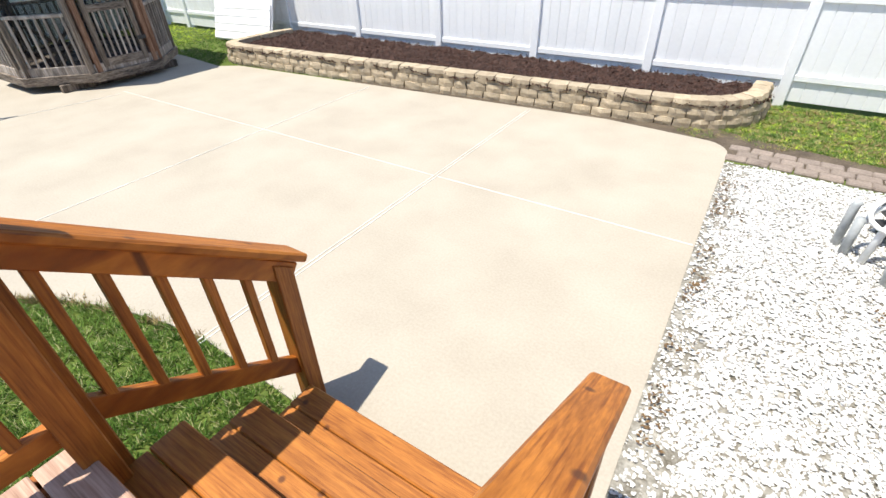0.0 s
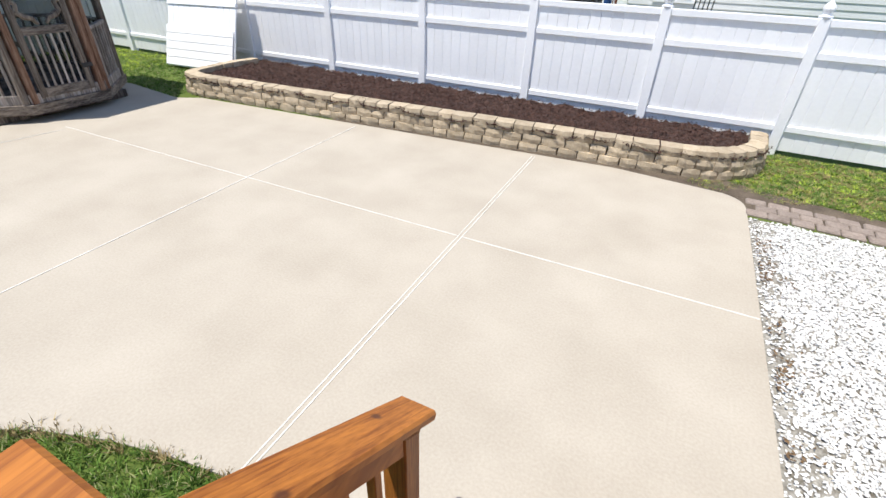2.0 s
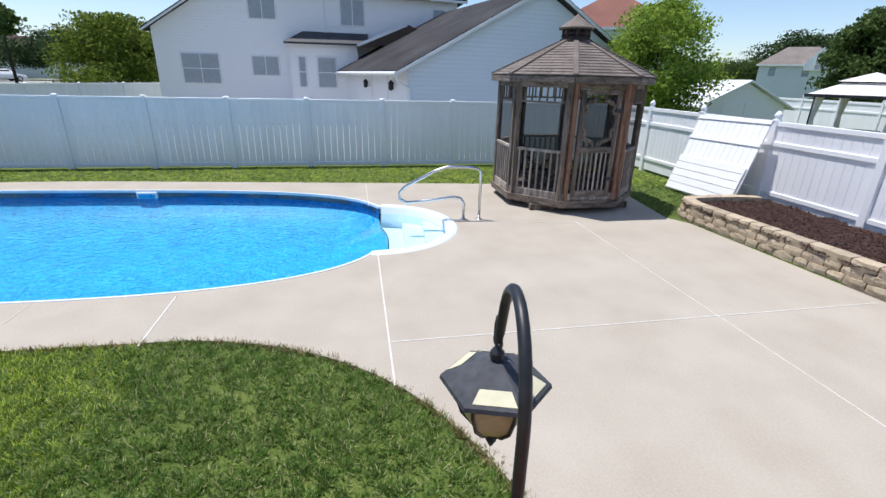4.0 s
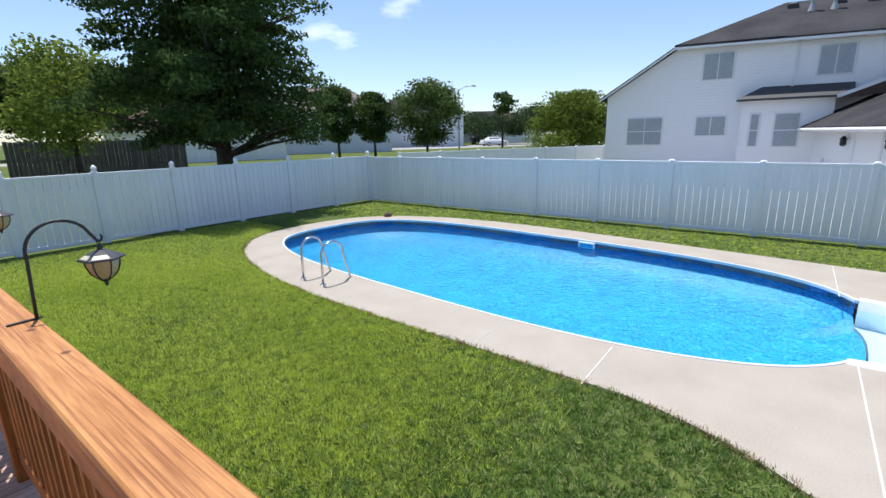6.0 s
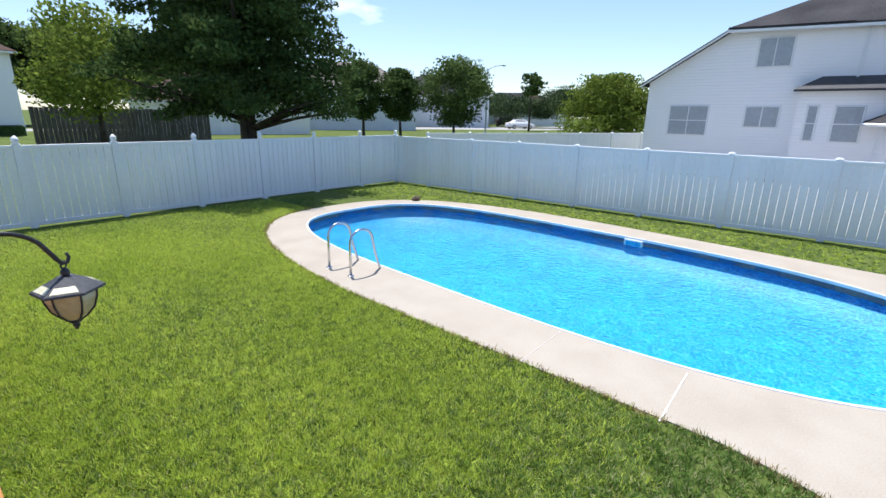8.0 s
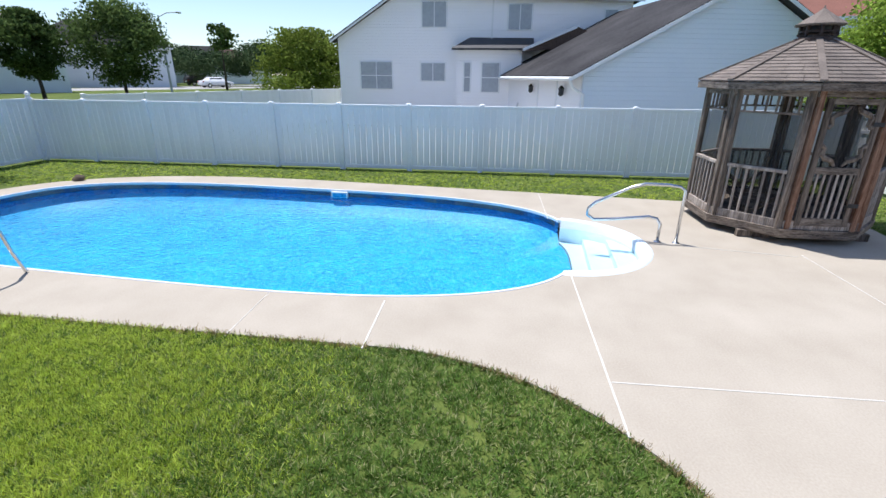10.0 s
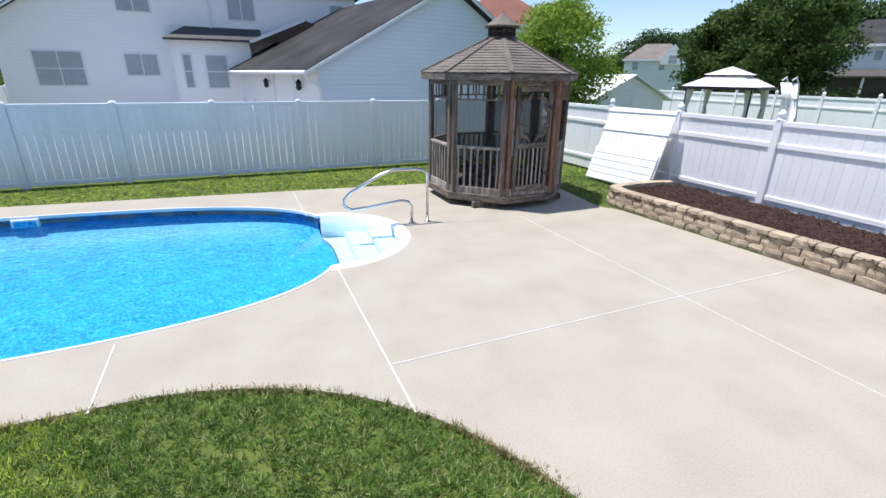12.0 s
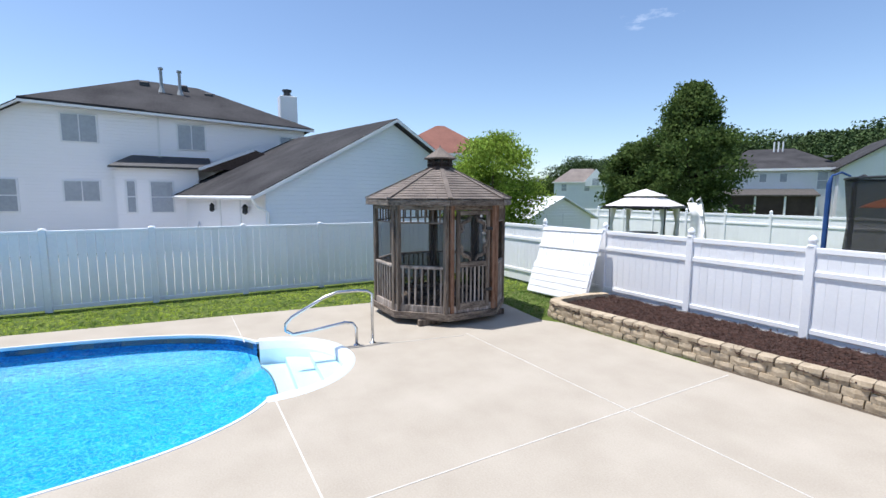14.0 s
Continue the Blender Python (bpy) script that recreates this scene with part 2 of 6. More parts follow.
M_BARK = mat("bark", (0.03, 0.023, 0.017), (0.10, 0.08, 0.06), 0.95, 3, 16, 0.8, 0, (1, 1, 0.25), 0, 0.2, (0.35, 0.65), 0.05)
M_LEAFD = mat("dark_green_leaves", (0.034, 0.066, 0.02), (0.135, 0.20, 0.06), 0.85, 0.6, 6, 0, spec=0.08)
M_LEAFM = mat("mid_green_leaves", (0.045, 0.082, 0.022), (0.17, 0.235, 0.075), 0.85, 0.6, 6, 0, spec=0.08)
M_LEAFY = mat("yellow_green_leaves", (0.10, 0.15, 0.02), (0.27, 0.33, 0.07), 0.85, 0.8, 6, 0, spec=0.08)
M_LEAFB = mat("bright_green_leaves", (0.16, 0.25, 0.03), (0.38, 0.50, 0.10), 0.85, 0.8, 6, 0, spec=0.08)
M_LEAFF = mat("hazy_far_leaves", (0.036, 0.066, 0.026), (0.11, 0.155, 0.062), 0.8, 0.25, 2, 0, spec=0.1)
M_ROAD = mat("pale_road", (0.28, 0.275, 0.265), (0.42, 0.41, 0.39), 0.9, 0.4, 20, 0.1, world_space=True)
M_BLUE = mat("blue_foam_sleeve", (0.012, 0.05, 0.18), (0.03, 0.10, 0.30), 0.7, 5, 50, 0.2)
M_TEAL = mat("teal_foam_sleeve", (0.02, 0.16, 0.22), (0.05, 0.24, 0.30), 0.7, 5, 50, 0.2)
M_ORANGE = mat("orange_fabric", (0.62, 0.17, 0.04), (0.78, 0.26, 0.08), 0.8, 3, 40, 0.1)
M_CANVAS = mat("pale_canvas", (0.66, 0.62, 0.60), (0.78, 0.75, 0.73), 0.85, 2, 40, 0.1)
M_REDWOOD = wood("red_stained_wood", (0.14, 0.045, 0.03), (0.30, 0.11, 0.07))
M_CARW = mat("white_car_paint", (0.72, 0.73, 0.74), (0.80, 0.81, 0.82), 0.2, 1, 20, 0)
M_CARS = mat("silver_car_paint", (0.40, 0.41, 0.42), (0.52, 0.53, 0.54), 0.25, 1, 20, 0, 0.5)
M_BINB = mat("blue_plastic", (0.015, 0.06, 0.20), (0.03, 0.10, 0.30), 0.5, 3, 30, 0.05)
M_TAIL = mat("red_lamp_lens", (0.30, 0.02, 0.02), (0.42, 0.04, 0.03), 0.3, 5, 40, 0)
M_GREYW = wood("dark_grey_board_fence", (0.05, 0.046, 0.042), (0.13, 0.12, 0.11), 0.9, (8, 8, 1))


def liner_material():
    """Blue pool liner: mottled, with wavering pale ripple light painted into its colour."""
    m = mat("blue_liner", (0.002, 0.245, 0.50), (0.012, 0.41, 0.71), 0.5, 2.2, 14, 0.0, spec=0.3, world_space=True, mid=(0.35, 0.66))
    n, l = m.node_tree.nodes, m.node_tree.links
    # pale net: sunlight focused by the ripples, mixed into the base colour
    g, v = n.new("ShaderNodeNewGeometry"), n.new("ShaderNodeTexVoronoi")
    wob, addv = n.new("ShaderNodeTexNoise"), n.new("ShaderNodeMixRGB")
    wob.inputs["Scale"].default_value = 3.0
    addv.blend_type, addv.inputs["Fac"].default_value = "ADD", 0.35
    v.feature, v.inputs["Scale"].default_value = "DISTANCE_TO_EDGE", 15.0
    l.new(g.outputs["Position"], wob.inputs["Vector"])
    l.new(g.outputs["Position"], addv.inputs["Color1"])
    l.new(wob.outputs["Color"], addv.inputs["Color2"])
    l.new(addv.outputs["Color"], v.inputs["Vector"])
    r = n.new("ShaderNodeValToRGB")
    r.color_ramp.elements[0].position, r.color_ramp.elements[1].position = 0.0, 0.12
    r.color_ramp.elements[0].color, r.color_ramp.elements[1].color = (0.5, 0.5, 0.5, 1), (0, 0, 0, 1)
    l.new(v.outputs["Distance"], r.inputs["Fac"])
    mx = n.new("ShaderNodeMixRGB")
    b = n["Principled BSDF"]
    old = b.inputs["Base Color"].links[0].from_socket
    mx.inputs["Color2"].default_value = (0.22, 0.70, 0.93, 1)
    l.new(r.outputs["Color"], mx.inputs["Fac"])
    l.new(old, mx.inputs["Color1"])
    # darker flecks between the ripple lights, painted into the colour too
    pb, pr, pm = n.new("ShaderNodeTexNoise"), n.new("ShaderNodeValToRGB"), n.new("ShaderNodeMixRGB")
    pb.inputs["Scale"].default_value, pb.inputs["Detail"].default_value = 21.0, 3
    pr.color_ramp.elements[0].position, pr.color_ramp.elements[1].position = 0.36, 0.46
    pr.color_ramp.elements[0].color, pr.color_ramp.elements[1].color = (0.5, 0.5, 0.5, 1), (0, 0, 0, 1)
    pm.inputs["Color2"].default_value = (0.0, 0.13, 0.36, 1)
    l.new(addv.outputs["Color"], pb.inputs["Vector"])
    l.new(pb.outputs["Fac"], pr.inputs["Fac"])
    l.new(pr.outputs["Color"], pm.inputs["Fac"])
    l.new(mx.outputs["Color"], pm.inputs["Color1"])
    l.new(pm.outputs["Color"], b.inputs["Base Color"])
    return m


def vary_islands(m, lo, hi, tip=None):
    """Each loose piece of a joined mesh takes its own brightness, and some of them the tip colour."""
    n, l = m.node_tree.nodes, m.node_tree.links
    g, hs, mr = n.new("ShaderNodeNewGeometry"), n.new("ShaderNodeHueSaturation"), n.new("ShaderNodeMapRange")
    b = n["Principled BSDF"]
    src = b.inputs["Base Color"].links[0].from_socket
    mr.inputs["To Min"].default_value, mr.inputs["To Max"].default_value = lo, hi
    l.new(g.outputs["Random Per Island"], mr.inputs["Value"])
    l.new(mr.outputs["Result"], hs.inputs["Value"])
    l.new(src, hs.inputs["Color"])
    out = hs.outputs["Color"]
    if tip:
        th, mx = n.new("ShaderNodeMath"), n.new("ShaderNodeMixRGB")
        th.operation, th.inputs[1].default_value = "GREATER_THAN", 0.86
        mx.inputs["Color2"].default_value = (*tip, 1)
        l.new(g.outputs["Random Per Island"], th.inputs[0])
        l.new(th.outputs[0], mx.inputs["Fac"])
        l.new(out, mx.inputs["Color1"])
        out = mx.outputs["Color"]
    l.new(out, b.inputs["Base Color"])


vary_islands(M_BLADE, 0.4, 1.6, (0.46, 0.46, 0.22))
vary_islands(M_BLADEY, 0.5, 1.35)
vary_islands(M_STRAW, 0.6, 1.3)
for leaf in (M_LEAFD, M_LEAFM, M_LEAFY, M_LEAFB, M_LEAFF):
    vary_islands(leaf, 0.6, 1.4)
vary_islands(M_MULCH, 0.6, 1.5)


def let_light_through(m, share):
    """Thin leaves and blades pass part of the light."""
    n, l = m.node_tree.nodes, m.node_tree.links
    b, t, mx = n["Principled BSDF"], n.new("ShaderNodeBsdfTranslucent"), n.new("ShaderNodeMixShader")
    l.new(b.inputs["Base Color"].links[0].from_socket, t.inputs["Color"])
    mx.inputs["Fac"].default_value = share
    l.new(b.outputs[0], mx.inputs[1])
    l.new(t.outputs[0], mx.inputs[2])
    l.new(mx.outputs[0], n["Material Output"].inputs["Surface"])


for leaf in (M_BLADE, M_BLADEY, M_LEAFD, M_LEAFM, M_LEAFY, M_LEAFB):
    let_light_through(leaf, 0.4)
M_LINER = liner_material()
M_BAND = mat("dark_blue_tile_band", (0.006, 0.05, 0.22), (0.06, 0.26, 0.55), 0.3, 22, 60, 0.0, stretch=(1, 1, 2), mid=(0.45, 0.56), world_space=True)


def water_material():
    m = bpy.data.materials.new("pool_water")
    m.use_nodes = True
    n, l = m.node_tree.nodes, m.node_tree.links
    n.remove(n["Principled BSDF"])
    tr, gl, mx, fr = n.new("ShaderNodeBsdfTransparent"), n.new("ShaderNodeBsdfGlossy"), n.new("ShaderNodeMixShader"), n.new("ShaderNodeFresnel")
    tr.inputs["Color"].default_value = (0.72, 0.95, 1.0, 1)
    gl.inputs["Roughness"].default_value = 0.03
    fr.inputs["IOR"].default_value = 1.2
    g, na, bn = n.new("ShaderNodeNewGeometry"), n.new("ShaderNodeTexNoise"), n.new("ShaderNodeBump")
    na.inputs["Scale"].default_value, na.inputs["Detail"].default_value = 12.0, 4
    bn.inputs["Strength"].default_value, bn.inputs["Distance"].default_value = 0.7, 0.035
    l.new(g.outputs["Position"], na.inputs["Vector"])
    l.new(na.outputs["Fac"], bn.inputs["Height"])
    l.new(bn.outputs["Normal"], gl.inputs["Normal"])
    l.new(bn.outputs["Normal"], fr.inputs["Normal"])
    l.new(fr.outputs["Fac"], mx.inputs["Fac"])
    l.new(tr.outputs[0], mx.inputs[1])
    l.new(gl.outputs[0], mx.inputs[2])
    l.new(mx.outputs[0], n["Material Output"].inputs["Surface"])
    return m


M_WATER = water_material()


def net_material(name, colour, density):
    m = bpy.data.materials.new(name)
    m.use_nodes = True
    n, l = m.node_tree.nodes, m.node_tree.links
    b, tr, mx = n["Principled BSDF"], n.new("ShaderNodeBsdfTransparent"), n.new("ShaderNodeMixShader")
    b.inputs["Base Color"].default_value, b.inputs["Roughness"].default_value = (*colour, 1), 0.9
    mx.inputs["Fac"].default_value = density
    l.new(tr.outputs[0], mx.inputs[1])
    l.new(b.outputs[0], mx.inputs[2])
    l.new(mx.outputs[0], n["Material Output"].inputs["Surface"])
    return m


M_NET = net_material("black_safety_net", (0.01, 0.01, 0.012), 0.72)
# density raised to imitate the shade inside the gazebo
M_SCREEN = net_material("insect_shade_screen", (0.016, 0.015, 0.015), 0.58)


# ---- building helpers ----
def mesh_of(bm, name, material, smooth=False):
    me = bpy.data.meshes.new(name)
    bm.to_mesh(me)
    bm.free()
    me.materials.append(material)
    if smooth:
        me.polygons.foreach_set("use_smooth", [True] * len(me.polygons))
    return me


def part(name, bm, material, parent=None, label="", smooth=False):
    ob = new(name, mesh_of(bm, name, material, smooth) if isinstance(bm, bmesh.types.BMesh) else bm)
    ob.parent = parent
    return tagged(ob, label)


def thing(name, x, y, z, rz=0.0, label="", category="", group="", kind=""):
    ob = new(name)
    ob.matrix_world = pose(x, y, z, 0, 0, rz)
    ob.empty_display_size = 0.1
    return tagged(ob, label, category, group, kind)


def put(name, me, parent, x, y, z, rz=0.0, label=""):
    ob = new(name, me)
    ob.parent = parent
    ob.matrix_basis = pose(x, y, z, 0, 0, rz)
    return tagged(ob, label)


def box(x0, x1, y0, y1, z0, z1, bevel=0.004, bm=None, m=None):
    bm = bm or bmesh.new()
    r = bmesh.ops.create_cube(bm, size=1.0)
    vs = r["verts"]
    bmesh.ops.scale(bm, vec=(x1 - x0, y1 - y0, z1 - z0), verts=vs)
    bmesh.ops.translate(bm, vec=((x0 + x1) / 2, (y0 + y1) / 2, (z0 + z1) / 2), verts=vs)
    if m is not None:
        bmesh.ops.transform(bm, matrix=m, verts=vs)
    if bevel:
        es = list({e for v in vs for e in v.link_edges})
        bmesh.ops.bevel(bm, geom=es, offset=bevel, segments=1, affect="EDGES", profile=0.7)
    return bm


def beam(p, q, w, h, bevel=0.004, bm=None):
    """A board from p to q, w wide across and h high."""
    p, q = Vector(p), Vector(q)
    d = q - p
    up = Vector((0, 0, 1)) if abs(d.normalized().z) < 0.95 else Vector((0, 1, 0))
    side = d.cross(up).normalized()
    up = side.cross(d).normalized()
    m = Matrix((side, d.normalized(), up)).transposed().to_4x4()
    m.translation = (p + q) / 2
    return box(-w / 2, w / 2, -d.length / 2, d.length / 2, -h / 2, h / 2, bevel, bm, m)


def tube(points, r, seg=8, bm=None, close=True):
    """A round bar along points; r may be a list of radii."""
    bm = bm or bmesh.new()
    pts = [Vector(p) for p in points]
    rad = r if isinstance(r, (list, tuple)) else [r] * len(pts)
    rings, ref = [], None
    for i, p in enumerate(pts):
        d = (pts[min(i + 1, len(pts) - 1)] - pts[max(i - 1, 0)]).normalized()
        if ref is None:
            ref = d.orthogonal().normalized()
        ref = (ref - d * ref.dot(d)).normalized()
        b = d.cross(ref)
        rings.append([bm.verts.new(p + rad[i] * (math.cos(a) * ref + math.sin(a) * b)) for a in (2 * math.pi * k / seg for k in range(seg))])
    for a, b in zip(rings, rings[1:]):
        for k in range(seg):
            bm.faces.new((a[k], a[(k + 1) % seg], b[(k + 1) % seg], b[k]))
    if close:
        bm.faces.new(rings[0][::-1])
        bm.faces.new(rings[-1])
    return bm


def lathe(profile, seg=20, bm=None, at=(0, 0, 0)):
    """A turned body from (radius, height) pairs."""
    bm = bm or bmesh.new()
    rings = []
    for r, z in profile:
        rings.append([bm.verts.new((at[0] + r * math.cos(2 * math.pi * k / seg), at[1] + r * math.sin(2 * math.pi * k / seg), at[2] + z)) for k in range(seg)])
    for a, b in zip(rings, rings[1:]):
        for k in range(seg):
            bm.faces.new((a[k], a[(k + 1) % seg], b[(k + 1) % seg], b[k]))
    bm.faces.new(rings[0][::-1])
    bm.faces.new(rings[-1])
    return bm


def arc(cx, cy, r, a0, a1, n):
    return [(cx + r * math.cos(radians(a0 + (a1 - a0) * i / n)), cy + r * math.sin(radians(a0 + (a1 - a0) * i / n))) for i in range(n + 1)]


def sheet(outer, holes, z_top, thick):
    """A flat slab with holes and sides."""
    bm = bmesh.new()
    loops = [outer, *holes]
    edges, rims = [], []
    for lp in loops:
        vs = [bm.verts.new((x, y, z_top)) for x, y in lp]
        rims.append(vs)
        edges += [bm.edges.new((vs[i], vs[(i + 1) % len(vs)])) for i in range(len(vs))]
    bmesh.ops.triangle_fill(bm, use_beauty=True, use_dissolve=False, edges=edges, normal=(0, 0, 1))
    for vs in rims:
        low = [bm.verts.new((v.co.x, v.co.y, z_top - thick)) for v in vs]
        for i in range(len(vs)):
            j = (i + 1) % len(vs)
            bm.faces.new((vs[i], low[i], low[j], vs[j]))
    bmesh.ops.recalc_face_normals(bm, faces=bm.faces)
    return bm


def inside(x, y, poly):
    hit, j = False, len(poly) - 1
    for i in range(len(poly)):
        (xa, ya), (xb, yb) = poly[i], poly[j]
        if (ya > y) != (yb > y) and x < (xb - xa) * (y - ya) / (yb - ya) + xa:
            hit = not hit
        j = i
    return hit


# ---- plan ----
TH = radians(4.3)
POOL = Vector((-7.82, -4.1))


def pool_xy(u, v):
    """Pool's own axes (u along it, v to the deck's side) to the plan."""
    return (POOL.x + u * math.sin(TH) + v * math.cos(TH), POOL.y + u * math.cos(TH) - v * math.sin(TH))


def oval(a, b, n, steps, shift=0.0, grow=0.0):
    out = []
    for k in range(steps):
        t = 2 * math.pi * k / steps
        c, s = math.cos(t), math.sin(t)
        out.append(((a + grow) * math.copysign(abs(c) ** (2 / n), c), (b + grow) * math.copysign(abs(s) ** (2 / n), s) + shift))
    return out


U_CUT, STEP_R = 5.33, 1.14
A, B, N = 5.5, 2.45, 3.1


def pool_outline(grow=0.0):
    """Oval with its north end cut for the half-round entry steps."""
    pts = [p for p in oval(A, B, N, 144, 0.0, grow) if p[0] < U_CUT]
    east = sorted([p for p in pts if p[1] >= 0], key=lambda p: -p[0])
    west = sorted([p for p in pts if p[1] < 0], key=lambda p: p[0])
    step = [(U_CUT + (STEP_R + 0.02 + grow) * math.sin(radians(a)), -(STEP_R + grow) * math.cos(radians(a))) for a in range(4, 180, 8)]
    return [pool_xy(u, v) for u, v in east + west + step]


def slab_outline():
    out = [(0.87, 1.88), (0.87, 6.35)] + arc(0.57, 6.42, 0.3, 0, 90, 6) + [(-0.5, 6.84), (-7.0, 6.42), (-7.35, 6.22), (-8.75, 6.42), (-10.0, 6.42), (-10.12, 5.2)]
    south = sorted([p for p in oval(6.25, 3.38, 2.6, 120, 0.1) if p[0] < 0 and p[1] < 0.1], key=lambda p: -p[0])
    east = sorted([p for p in oval(6.25, 3.38, 2.6, 120, 0.1) if p[0] < 0 and p[1] >= 0.1], key=lambda p: p[0])
    out += [pool_xy(u, v) for u, v in south + east]
    a, b, c, d = (-4.32, -0.9), (-4.22, 0.62), (-3.3, 1.75), (-1.5, 1.95)
    for i in range(1, 15):
        t = i / 14
        w = ((1 - t) ** 3, 3 * t * (1 - t) ** 2, 3 * t * t * (1 - t), t ** 3)
        out.append(tuple(sum(k * p[j] for k, p in zip(w, (a, b, c, d))) for j in (0, 1)))
    return out


SLAB, RIM = slab_outline(), pool_outline()
GRAVEL = [(0.80, 1.2), (3.25, 1.2), (3.25, 5.7), (2.35, 6.12), (0.80, 6.22)]


# ---- ground ----
def ground_height(y):
    t = min(max((-14 - y) / 10, 0), 1)
    return -0.014 + 0.5 * t * t * (3 - 2 * t)


def build_ground():
    bm = sheet([(-14, -14), (6, -14), (6, 12), (-14, 12)], [pool_outline(0.25)], -0.014, 0.02)
    xs = [-1500, -300, -80, -40, -14, 6, 40, 80, 300, 1500]
    ys = [-1500, -300, -80, -40, -24, -21, -18.5, -16, -14, 12, 40, 80, 300, 1500]
    for x0, x1 in zip(xs, xs[1:]):
        for y0, y1 in zip(ys, ys[1:]):
            if (x0, y0) != (-14, -14):
                bm.faces.new([bm.verts.new((x, y, ground_height(y))) for x, y in ((x0, y0), (x1, y0), (x1, y1), (x0, y1))])
    bmesh.ops.recalc_face_normals(bm, faces=bm.faces)
    for f in bm.faces:
        if f.normal.z < -0.5:
            f.normal_flip()
    ob = part("ground", bm, M_GRASS)
    tagged(ob, "mown green lawn with yellowish dry patches", "lawn", kind="structure")


build_ground()
slab = part("pavement", sheet(SLAB, [RIM], 0.0, 0.14), M_CONC)
tagged(slab, "pale beige broom-finished concrete patio and pool surround", "patio", kind="structure")


def joint(p, q, w=0.02):
    p, q = Vector((*p, 0.0)), Vector((*q, 0.0))
    part("joint", beam(p, q, w, 0.008, 0), M_JOINT, slab, "white filled expansion joint")


for x in (-1.488, -1.452):
    joint((x, 1.9), (x, 6.7), 0.009)
joint((0.86, 4.49), (-1.44, 4.49), 0.013)
joint((-1.5, 4.49), (-7.3, 4.5), 0.011)
joint((-4.03, 6.5), (-4.0, 1.18), 0.013)
joint((-6.3, 1.17), (-3.38, 1.16), 0.016)
joint((-5.2, -0.97), (-4.24, -0.96), 0.016)
joint((-5.26, -2.31), (-4.26, -2.3), 0.007)
joint((-7.48, 2.95), (-7.22, 4.4), 0.010)
joint((-8.62, 1.13), (-10.5, 1.12), 0.012)

# road, drives and far pavements, plus one unseen slab that bounces light
for name, cx, cy, sx, sy, rz, z, lab in (
        ("road", -40, -52, 130, 7, -12, 0.49, "pale residential street"),
        ("driveway", -10.0, -36.5, 22, 6, -8, 0.485, "pale concrete driveway"),
        ("driveway", 0, -36.5, 9, 18, 0, 0.48, "pale concrete driveway"),
        # no drive is known here: pale slab added to brighten the white house
        ("driveway", -18.6, 2.5, 9.6, 19, 0, -0.01, "unseen pale slab added to bounce light onto the white house"),
        ("road", -75, -33, 8, 80, 58, 0.495, "pale residential street")):
    ob = part(name, box(-sx / 2, sx / 2, -sy / 2, sy / 2, -0.1, 0.0, 0), M_ROAD)
    ob.matrix_world = pose(cx, cy, z, 0, 0, rz)
    tagged(ob, lab, "road", kind="structure")


